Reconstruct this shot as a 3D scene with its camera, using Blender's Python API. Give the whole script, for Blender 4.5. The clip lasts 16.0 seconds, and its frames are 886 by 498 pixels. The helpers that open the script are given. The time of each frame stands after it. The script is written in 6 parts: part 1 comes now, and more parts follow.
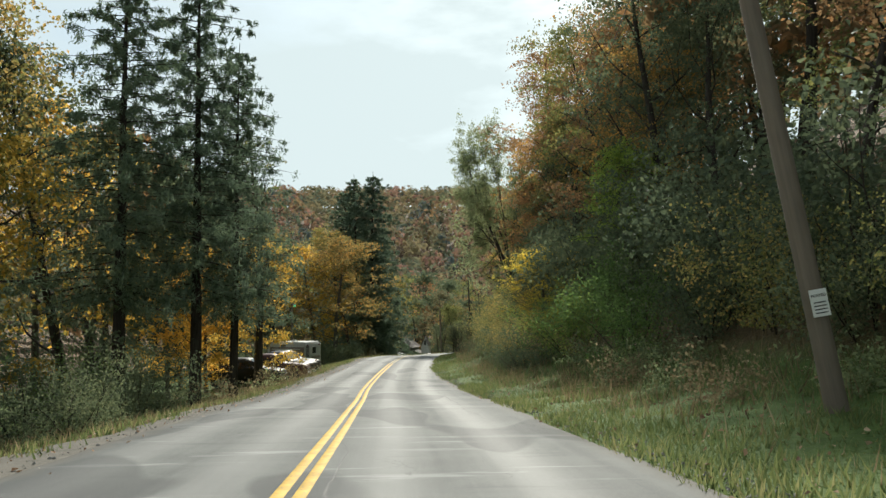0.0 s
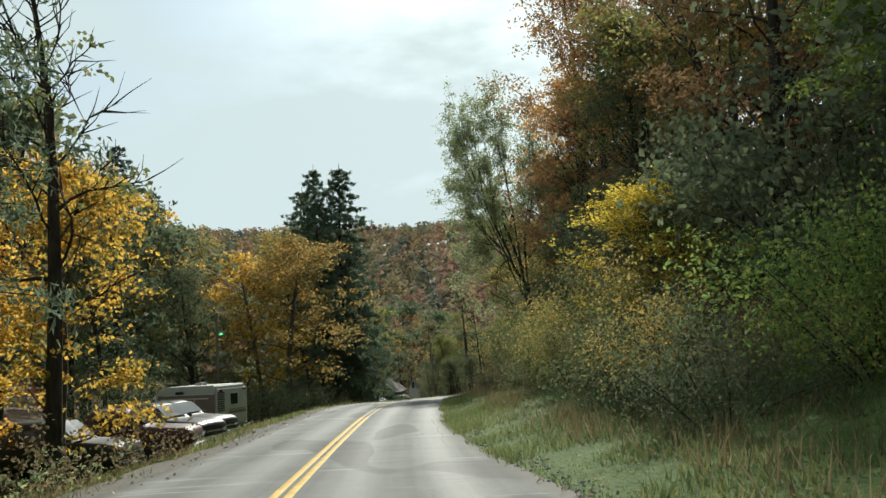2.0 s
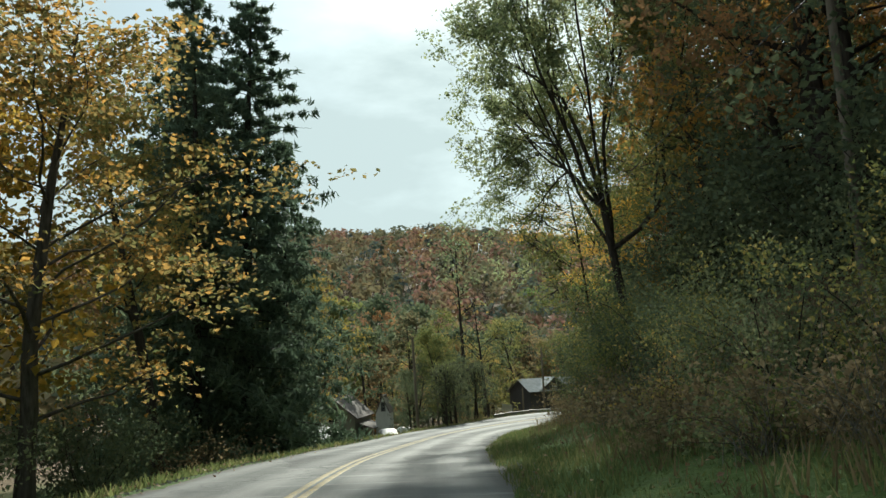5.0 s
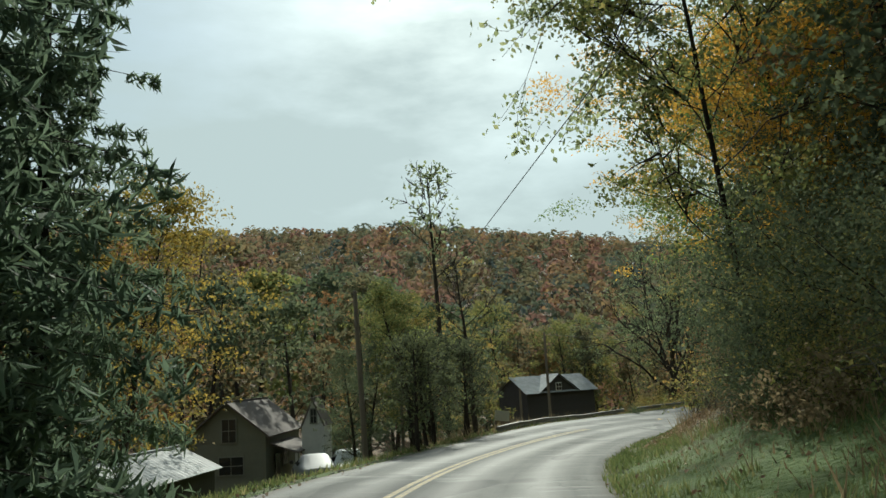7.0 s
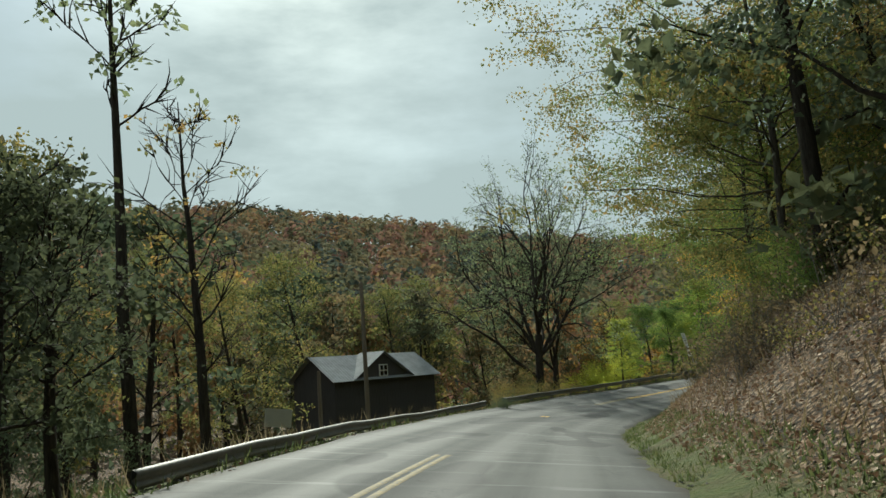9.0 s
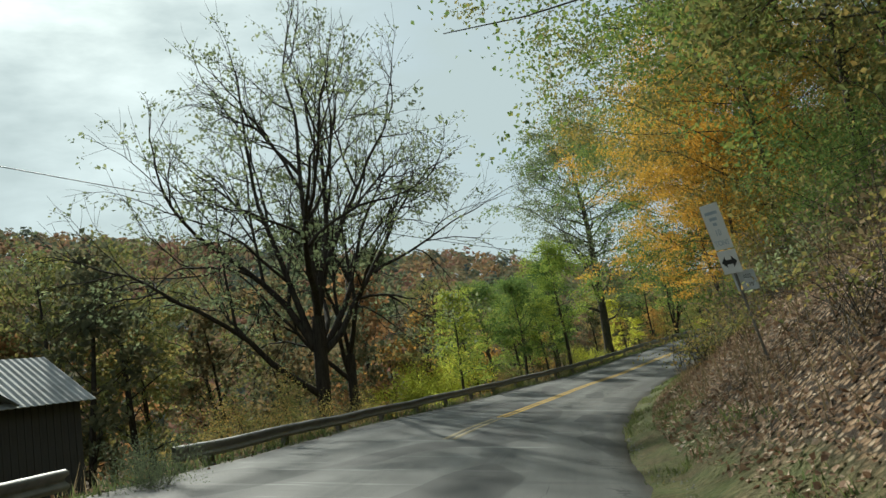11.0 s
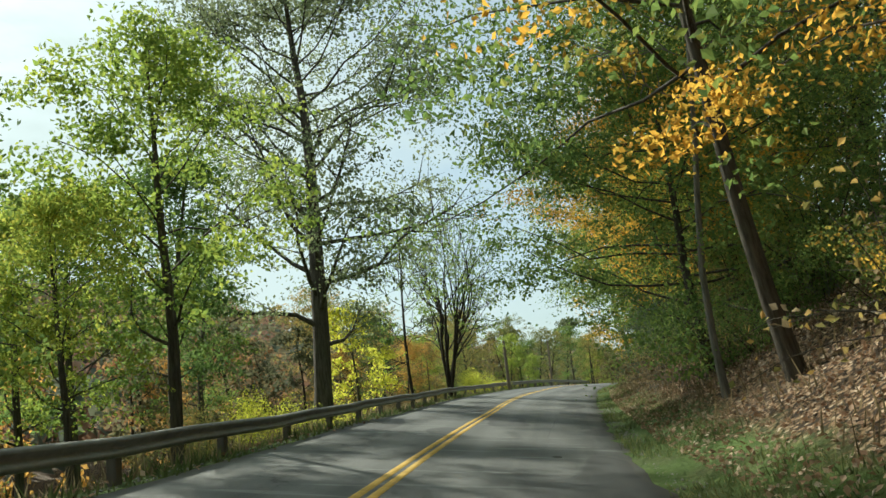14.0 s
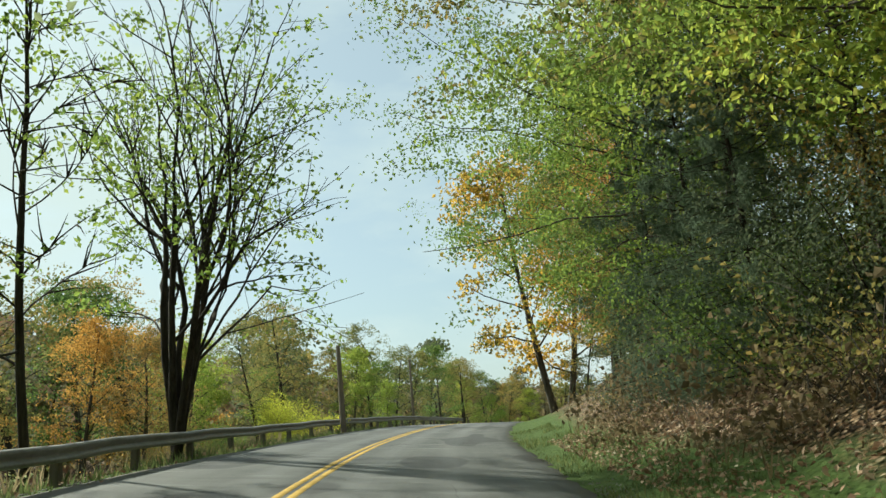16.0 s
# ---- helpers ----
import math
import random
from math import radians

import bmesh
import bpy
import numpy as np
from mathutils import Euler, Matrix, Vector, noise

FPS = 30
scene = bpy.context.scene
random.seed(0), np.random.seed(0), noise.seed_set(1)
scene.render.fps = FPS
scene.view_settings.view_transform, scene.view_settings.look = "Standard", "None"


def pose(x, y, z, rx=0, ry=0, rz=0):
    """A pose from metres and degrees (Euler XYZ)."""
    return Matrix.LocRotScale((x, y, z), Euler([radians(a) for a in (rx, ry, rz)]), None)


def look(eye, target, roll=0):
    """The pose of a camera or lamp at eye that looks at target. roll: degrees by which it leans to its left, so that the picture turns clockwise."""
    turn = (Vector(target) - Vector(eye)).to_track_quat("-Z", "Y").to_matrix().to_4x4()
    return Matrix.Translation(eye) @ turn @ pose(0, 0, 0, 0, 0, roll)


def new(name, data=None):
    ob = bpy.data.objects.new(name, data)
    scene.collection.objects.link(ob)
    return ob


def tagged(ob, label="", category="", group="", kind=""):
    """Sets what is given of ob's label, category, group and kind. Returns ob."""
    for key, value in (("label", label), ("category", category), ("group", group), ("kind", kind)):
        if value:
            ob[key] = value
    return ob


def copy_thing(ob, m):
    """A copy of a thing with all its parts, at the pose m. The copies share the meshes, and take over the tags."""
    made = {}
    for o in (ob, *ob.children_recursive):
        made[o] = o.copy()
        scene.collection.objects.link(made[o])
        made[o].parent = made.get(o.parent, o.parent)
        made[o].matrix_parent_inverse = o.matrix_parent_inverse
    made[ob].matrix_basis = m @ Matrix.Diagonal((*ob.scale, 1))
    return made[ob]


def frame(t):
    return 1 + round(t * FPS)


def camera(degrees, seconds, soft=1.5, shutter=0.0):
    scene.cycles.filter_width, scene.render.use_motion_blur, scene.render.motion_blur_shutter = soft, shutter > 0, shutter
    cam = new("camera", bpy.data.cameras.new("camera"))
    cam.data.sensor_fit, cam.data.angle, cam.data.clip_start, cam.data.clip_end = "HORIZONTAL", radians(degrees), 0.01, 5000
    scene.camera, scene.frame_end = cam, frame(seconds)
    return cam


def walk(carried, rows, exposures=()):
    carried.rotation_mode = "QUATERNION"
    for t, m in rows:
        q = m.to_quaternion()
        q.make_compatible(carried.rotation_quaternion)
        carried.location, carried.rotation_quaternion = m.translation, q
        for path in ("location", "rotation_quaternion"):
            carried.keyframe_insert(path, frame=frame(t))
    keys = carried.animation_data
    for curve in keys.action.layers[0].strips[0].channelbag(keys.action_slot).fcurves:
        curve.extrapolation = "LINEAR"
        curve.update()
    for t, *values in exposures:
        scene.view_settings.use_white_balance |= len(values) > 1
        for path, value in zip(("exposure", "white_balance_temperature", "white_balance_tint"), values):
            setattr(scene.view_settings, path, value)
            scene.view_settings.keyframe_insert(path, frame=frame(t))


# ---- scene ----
cam = camera(58.5, 16.0)
PATH = [
    (0, (0.008, 0.004, 1.284), (0.011, 1.998, 1.43), -0.9),
    (0.5, (-0.305, 6.139, 0.91), (-0.295, 8.132, 1.07), -1.5),
    (1, (-0.619, 12.47, 0.541), (-0.598, 14.462, 0.719), -2.4),
    (1.5, (-0.975, 19.091, 0.129), (-0.933, 21.077, 0.364), -2.7),
    (2, (-1.306, 25.628, -0.323), (-1.245, 27.611, -0.069), -3.4),
    (2.5, (-1.657, 31.962, -0.696), (-1.589, 33.944, -0.433), -3.6),
    (3, (-1.918, 38.421, -1.008), (-1.834, 40.4, -0.735), -3.4),
    (3.2, (-1.977, 41.062, -1.128), (-1.899, 43.041, -0.85), -3.2),
    (5.3, (-1.765, 69.24, -1.767), (-1.628, 71.213, -1.47), -2.4),
    (5.5, (-1.71, 71.961, -1.889), (-1.57, 73.934, -1.594), -2.3),
    (6, (-1.479, 78.826, -2.229), (-1.332, 80.799, -1.934), -2.5),
    (6.5, (-1.029, 85.791, -2.624), (-0.85, 87.758, -2.312), -3.0),
    (7, (-0.25, 92.587, -3.06), (-0.038, 94.551, -2.744), -3.3),
    (7.5, (0.877, 99.473, -3.445), (1.185, 101.427, -3.151), -3.0),
    (8, (2.261, 106.363, -3.798), (2.691, 108.297, -3.529), -2.9),
    (8.2, (2.966, 109.119, -3.94), (3.45, 111.041, -3.671), -3.1),
    (10.3, (15.203, 137.164, -5.443), (16.058, 138.946, -5.141), -6.0),
    (10.5, (16.603, 140.015, -5.627), (17.526, 141.764, -5.326), -6.5),
    (11, (20.303, 147.248, -6.106), (21.38, 148.906, -5.808), -8.4),
    (11.5, (24.782, 153.924, -6.479), (26.005, 155.48, -6.194), -9.9),
    (12, (29.703, 159.829, -6.735), (31.029, 161.301, -6.463), -9.1),
    (12.5, (34.593, 164.942, -6.85), (36.0, 166.338, -6.582), -8.6),
    (13, (39.831, 169.87, -7.003), (41.295, 171.2, -6.704), -6.7),
    (13.5, (45.414, 174.699, -7.073), (46.938, 175.944, -6.714), -5.7),
    (14, (51.237, 179.231, -7.049), (52.792, 180.426, -6.66), -5.3),
    (14.5, (57.655, 183.565, -7.022), (59.243, 184.698, -6.58), -5.8),
    (15, (64.267, 187.752, -6.825), (65.89, 188.831, -6.376), -5.6),
    (15.5, (70.705, 191.588, -6.586), (72.371, 192.599, -6.136), -4.6),
    (16, (76.795, 195.162, -6.402), (78.531, 196.051, -5.957), -4.7),
]
EXPOSURES = [(0, 0.55, 6350, 5), (2.2, 0.42, 6250, 2), (3.2, 0.4, 6150, 0), (5.5, 0.38, 6200, -2), (6.5, 0.25, 6200, -3), (7.5, 0.0, 6150, -2), (8.2, -0.08, 6150, -3), (10.5, -0.08, 6250, -2), (11.0, 0.12, 6200, 0), (11.5, 0.42, 6250, 0), (12.1, 0.5, 6300, 1), (12.5, 0.55, 6350, 1), (13.5, 0.5, 6350, 0), (14.5, 0.68, 6400, -4), (16, 0.56, 6400, -4)]
walk(cam, [(t, look(eye, target, roll)) for t, eye, target, roll in PATH], EXPOSURES)

# ---- light ----
SKY_GAIN, SUN_POWER = 0.86, 4.9
SUN_AZ, SUN_EL = 9.0, 35.0   # degrees: right of the first heading, above the horizon
world = bpy.data.worlds.new("sky")
scene.world = world
world.use_nodes = True
wn, wl = world.node_tree.nodes, world.node_tree.links
wn.clear()
sky = wn.new("ShaderNodeTexSky")
sky.sky_type, sky.sun_disc = "NISHITA", False
sky.sun_elevation, sky.sun_rotation = radians(SUN_EL), radians(SUN_AZ)
sky.air_density, sky.dust_density, sky.ozone_density = 1.0, 2.0, 1.0
wtc = wn.new("ShaderNodeTexCoord")
wmap = wn.new("ShaderNodeMapping")
wmap.inputs["Scale"].default_value = (1.2, 1.2, 3.4)
wnoise = wn.new("ShaderNodeTexNoise")
wnoise.inputs["Scale"].default_value, wnoise.inputs["Detail"].default_value, wnoise.inputs["Roughness"].default_value = 1.5, 7, 0.55
wramp = wn.new("ShaderNodeMapRange")
wramp.inputs["From Min"].default_value, wramp.inputs["From Max"].default_value = 0.38, 0.56
wramp.inputs["To Min"].default_value, wramp.inputs["To Max"].default_value = 0.48, 0.97
wgain = wn.new("ShaderNodeMix")
wgain.data_type, wgain.blend_type = "RGBA", "MULTIPLY"
wgain.inputs["Factor"].default_value = 1.0
wgain.inputs["B"].default_value = (0.078, 0.09, 0.098, 1)
wmix = wn.new("ShaderNodeMix")
wmix.data_type = "RGBA"
wmix.inputs["B"].default_value = (0.61, 0.68, 0.69, 1)
wbg, wout = wn.new("ShaderNodeBackground"), wn.new("ShaderNodeOutputWorld")
wl.new(wtc.outputs["Generated"], wmap.inputs["Vector"])
wl.new(wmap.outputs["Vector"], wnoise.inputs["Vector"])
wl.new(wnoise.outputs["Fac"], wramp.inputs["Value"])
wl.new(sky.outputs["Color"], wgain.inputs["A"])
wl.new(wgain.outputs["Result"], wmix.inputs["A"])
wl.new(wramp.outputs["Result"], wmix.inputs["Factor"])
wl.new(wmix.outputs["Result"], wbg.inputs["Color"])
wl.new(wbg.outputs["Background"], wout.inputs["Surface"])
wbg.inputs["Strength"].default_value = SKY_GAIN

sun = new("sun", bpy.data.lights.new("sun", "SUN"))
sun.data.energy, sun.data.angle, sun.data.color = SUN_POWER, radians(1.5), (1.0, 0.93, 0.82)
_e, _a = radians(SUN_EL), radians(SUN_AZ)
sun.matrix_world = look((0, 0, 0), (-math.sin(_a) * math.cos(_e), -math.cos(_a) * math.cos(_e), -math.sin(_e)))

# ---- materials ----
class Nodes:
    """A small builder for node materials."""
    def __init__(self, name):
        self.mat = bpy.data.materials.new(name)
        self.mat.use_nodes = True
        self.n, self.l = self.mat.node_tree.nodes, self.mat.node_tree.links
        self.n.clear()
        self.out = self.n.new("ShaderNodeOutputMaterial")
        self.geo = self.n.new("ShaderNodeNewGeometry")
        self.info = self.n.new("ShaderNodeObjectInfo")
        self.tex = self.n.new("ShaderNodeTexCoord")

    def put(self, socket, value):
        if isinstance(value, bpy.types.NodeSocket):
            self.l.new(value, socket)
        elif isinstance(value, tuple) and len(value) == 3 and socket.type == "RGBA":
            socket.default_value = (*value, 1)
        else:
            socket.default_value = value

    def noise(self, scale, detail=4.0, rough=0.6, where=None, stretch=None):
        where = where or self.tex.outputs["Object"]
        if stretch:
            m = self.n.new("ShaderNodeMapping")
            self.l.new(where, m.inputs["Vector"])
            m.inputs["Scale"].default_value = stretch
            where = m.outputs["Vector"]
        n = self.n.new("ShaderNodeTexNoise")
        self.l.new(where, n.inputs["Vector"])
        n.inputs["Scale"].default_value, n.inputs["Detail"].default_value, n.inputs["Roughness"].default_value = scale, detail, rough
        return n.outputs["Fac"]

    def cells(self, scale, feature="F1", where=None):
        n = self.n.new("ShaderNodeTexVoronoi")
        n.feature = feature
        self.l.new(where or self.tex.outputs["Object"], n.inputs["Vector"])
        n.inputs["Scale"].default_value = scale
        return n

    def math(self, op, a, b=0.0):
        n = self.n.new("ShaderNodeMath")
        n.operation = op
        self.put(n.inputs[0], a)
        self.put(n.inputs[1], b)
        return n.outputs[0]

    def span(self, v, lo, hi, to0=0.0, to1=1.0):
        n = self.n.new("ShaderNodeMapRange")
        self.put(n.inputs["Value"], v)
        for key, val in (("From Min", lo), ("From Max", hi), ("To Min", to0), ("To Max", to1)):
            n.inputs[key].default_value = val
        return n.outputs["Result"]

    def ramp(self, v, *stops):
        n = self.n.new("ShaderNodeValToRGB")
        self.put(n.inputs["Fac"], v)
        e = n.color_ramp.elements
        while len(e) < len(stops):
            e.new(0.5)
        for k, (p, c) in zip(e, stops):
            k.position, k.color = p, (*c, 1)
        return n.outputs["Color"]

    def mix(self, f, a, b, mode="MIX"):
        n = self.n.new("ShaderNodeMix")
        n.data_type, n.blend_type = "RGBA", mode
        self.put(n.inputs["Factor"], f)
        self.put(n.inputs["A"], a)
        self.put(n.inputs["B"], b)
        return n.outputs["Result"]

    def attr(self, name):
        n = self.n.new("ShaderNodeAttribute")
        n.attribute_name = name
        return n.outputs["Fac"]

    def bump(self, height, strength=0.5, dist=0.02):
        n = self.n.new("ShaderNodeBump")
        n.inputs["Strength"].default_value, n.inputs["Distance"].default_value = strength, dist
        self.l.new(height, n.inputs["Height"])
        return n.outputs["Normal"]

    def surface(self, color, rough=0.8, metal=0.0, normal=None, spec=0.5):
        p = self.n.new("ShaderNodeBsdfPrincipled")
        self.put(p.inputs["Base Color"], color)
        self.put(p.inputs["Roughness"], rough)
        self.put(p.inputs["Metallic"], metal)
        p.inputs["Specular IOR Level"].default_value = spec
        if normal:
            self.l.new(normal, p.inputs["Normal"])
        self.l.new(p.outputs["BSDF"], self.out.inputs["Surface"])
        return p

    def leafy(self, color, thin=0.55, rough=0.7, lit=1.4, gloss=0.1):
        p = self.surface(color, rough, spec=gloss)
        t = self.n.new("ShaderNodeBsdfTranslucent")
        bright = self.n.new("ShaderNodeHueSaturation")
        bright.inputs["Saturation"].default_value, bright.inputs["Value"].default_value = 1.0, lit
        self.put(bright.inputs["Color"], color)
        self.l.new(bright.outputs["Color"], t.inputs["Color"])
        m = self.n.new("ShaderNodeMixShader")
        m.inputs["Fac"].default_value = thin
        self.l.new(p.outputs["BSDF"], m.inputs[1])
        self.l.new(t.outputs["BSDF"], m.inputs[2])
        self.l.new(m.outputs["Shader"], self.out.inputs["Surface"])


# Lifts all leaf colours; the missing haze over dark foliage is put in here.
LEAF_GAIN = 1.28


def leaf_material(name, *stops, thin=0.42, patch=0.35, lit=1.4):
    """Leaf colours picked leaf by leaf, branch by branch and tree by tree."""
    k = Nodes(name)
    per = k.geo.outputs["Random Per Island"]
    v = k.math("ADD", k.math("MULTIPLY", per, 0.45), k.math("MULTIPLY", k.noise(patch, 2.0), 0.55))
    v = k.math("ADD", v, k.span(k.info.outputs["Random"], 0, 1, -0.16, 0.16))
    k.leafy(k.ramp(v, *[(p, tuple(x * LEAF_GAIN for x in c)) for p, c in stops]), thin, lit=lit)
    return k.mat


def plain_material(name, color, rough=0.7, metal=0.0, vary=0.25, scale=6.0, bump=0.0, stretch=None, spec=0.5):
    k = Nodes(name)
    a, b = k.noise(scale, 6, 0.65, stretch=stretch), k.noise(scale * 0.17, 3)
    v = k.math("ADD", k.math("MULTIPLY", a, 0.6), k.math("MULTIPLY", b, 0.4))
    dark, light = tuple(c * (1 - vary) for c in color), tuple(min(1, c * (1 + vary)) for c in color)
    col = k.ramp(v, (0.3, dark), (0.7, light))
    k.surface(col, k.span(a, 0, 1, rough - 0.1, min(1, rough + 0.12)), metal, k.bump(a, bump, 0.02) if bump else None, spec)
    return k.mat


def asphalt_material():
    k = Nodes("asphalt")
    across, along_road = k.attr("across"), k.attr("along")
    def lanes(sx, sy, scale, detail=5, rough=0.65):
        v = k.n.new("ShaderNodeCombineXYZ")
        k.put(v.inputs[0], k.math("MULTIPLY", across, sx))
        k.put(v.inputs[1], k.math("MULTIPLY", along_road, sy))
        return k.noise(scale, detail, rough, v.outputs[0])
    grain, blot, large = k.noise(55, 4, 0.7), k.noise(0.9, 5, 0.65), k.noise(0.13, 3)
    streak, bars = lanes(2.4, 0.05, 1.0), lanes(0.22, 1.7, 1.0)
    track = k.math("ABSOLUTE", k.math("SUBTRACT", k.math("ABSOLUTE", k.math("SUBTRACT", k.math("ABSOLUTE", across), 1.7)), 0.8))
    worn = k.span(track, 0.1, 0.6, 1.0, 0.0)
    mixed = k.math("ADD", k.math("MULTIPLY", blot, 0.35), k.math("ADD", k.math("MULTIPLY", large, 0.25), k.math("MULTIPLY", streak, 0.4)))
    col = k.ramp(mixed, (0.36, (0.07, 0.073, 0.073)), (0.64, (0.14, 0.144, 0.14)))
    col = k.mix(k.math("MULTIPLY", worn, 0.4), col, (0.19, 0.19, 0.186))
    col = k.mix(k.math("MULTIPLY", k.span(bars, 0.58, 0.64), 0.55), col, (0.28, 0.285, 0.28))
    col = k.mix(k.math("MULTIPLY", k.span(bars, 0.4, 0.3), 0.5), col, (0.05, 0.051, 0.053))
    col = k.mix(k.span(grain, 0.35, 0.75, 0.0, 0.4), col, (0.22, 0.22, 0.21))
    warp = k.n.new("ShaderNodeCombineXYZ")
    k.put(warp.inputs[0], k.math("ADD", across, k.math("MULTIPLY", k.noise(1.1, 6, 0.7), 1.6)))
    k.put(warp.inputs[1], k.math("ADD", k.math("MULTIPLY", along_road, 0.55), k.math("MULTIPLY", k.noise(0.8, 6, 0.7), 1.6)))
    edge = k.cells(0.85, "DISTANCE_TO_EDGE", warp.outputs[0]).outputs["Distance"]
    gate = k.span(k.noise(0.19, 3), 0.55, 0.62)
    crack = k.math("MULTIPLY", k.span(edge, 0.002, 0.014, 0.75, 0.0), gate)
    patch = k.span(lanes(0.5, 0.16, 1.0, 1, 0.3), 0.57, 0.59)
    col = k.mix(k.math("MULTIPLY", patch, 0.6), col, (0.055, 0.056, 0.058))
    col = k.mix(crack, col, (0.022, 0.022, 0.023))
    edgewear = k.span(k.math("ADD", k.attr("edge"), k.math("MULTIPLY", k.noise(1.7, 5), 0.6)), 0.9, 1.35)
    col = k.mix(edgewear, col, (0.12, 0.11, 0.095))
    h = k.math("SUBTRACT", k.math("ADD", k.math("MULTIPLY", grain, 0.6), k.math("MULTIPLY", blot, 0.5)), k.math("MULTIPLY", crack, 0.8))
    k.surface(col, k.span(k.math("ADD", worn, streak), 0.3, 1.5, 0.86, 0.7), 0, k.bump(h, 0.5, 0.012), 0.17)
    return k.mat


def paint_material(name, dark, light, chips):
    k = Nodes(name)
    col = k.ramp(k.noise(3.0, 6), (0.3, dark), (0.7, light))
    chip = k.span(k.noise(16, 6, 0.75), chips, chips + 0.1)
    k.surface(k.mix(k.math("MULTIPLY", chip, 0.8), col, (0.13, 0.13, 0.125)), 0.75, 0, k.bump(k.noise(60), 0.3, 0.004), 0.25)
    return k.mat


def ground_material():
    k = Nodes("ground_cover")
    litter, lawn = k.attr("litter"), k.attr("lawn")
    fine, mid, big = k.noise(9, 7, 0.72), k.noise(1.1, 6, 0.65), k.noise(0.16, 4)
    grass = k.ramp(k.math("ADD", k.math("MULTIPLY", fine, 0.55), k.math("MULTIPLY", mid, 0.45)), (0.3, (0.028, 0.05, 0.012)), (0.55, (0.075, 0.12, 0.028)), (0.75, (0.16, 0.17, 0.055)))
    dry = k.ramp(fine, (0.3, (0.05, 0.038, 0.022)), (0.5, (0.12, 0.085, 0.045)), (0.72, (0.25, 0.18, 0.1)))
    leaf = k.cells(9.0)
    lay = k.ramp(leaf.outputs["Color"], (0.15, (0.1, 0.06, 0.035)), (0.45, (0.24, 0.15, 0.085)), (0.7, (0.36, 0.25, 0.155)), (0.9, (0.46, 0.37, 0.27)))
    lay = k.mix(k.span(leaf.outputs["Distance"], 0.35, 0.6), lay, (0.03, 0.02, 0.012))
    base = k.mix(k.span(k.math("ADD", lawn, k.math("MULTIPLY", mid, 0.5)), 0.55, 0.85), dry, grass)
    base = k.mix(k.span(k.math("ADD", litter, k.math("MULTIPLY", big, 0.6)), 0.65, 0.95), base, lay)
    k.surface(base, 0.9, 0, k.bump(k.math("ADD", fine, leaf.outputs["Distance"]), 0.8, 0.06), 0.2)
    return k.mat


def bark_material(name, dark, light):
    k = Nodes(name)
    ridges = k.noise(7, 6, 0.7, stretch=(1.6, 1.6, 0.22))
    col = k.ramp(ridges, (0.32, dark), (0.68, light))
    col = k.mix(k.span(k.noise(1.3, 4), 0.55, 0.75, 0, 0.35), col, (0.09, 0.11, 0.07))
    k.surface(col, 0.92, 0, k.bump(ridges, 0.9, 0.03), 0.15)
    return k.mat


ASPHALT, GROUND = asphalt_material(), ground_material()
PAINT = paint_material("yellow_road_paint", (0.38, 0.235, 0.04), (0.62, 0.4, 0.075), 0.56)
FADED = paint_material("faded_road_paint", (0.24, 0.19, 0.09), (0.42, 0.33, 0.15), 0.46)
GRAVEL = plain_material("gravel_and_dirt", (0.115, 0.105, 0.09), 0.95, 0, 0.55, 22.0, 0.6, spec=0.2)
BARK = bark_material("grey_bark", (0.035, 0.03, 0.025), (0.13, 0.115, 0.095))
BARK_PALE = bark_material("pale_bark", (0.09, 0.085, 0.075), (0.26, 0.245, 0.215))
BARK_DARK = bark_material("dark_bark", (0.02, 0.017, 0.014), (0.07, 0.058, 0.047))
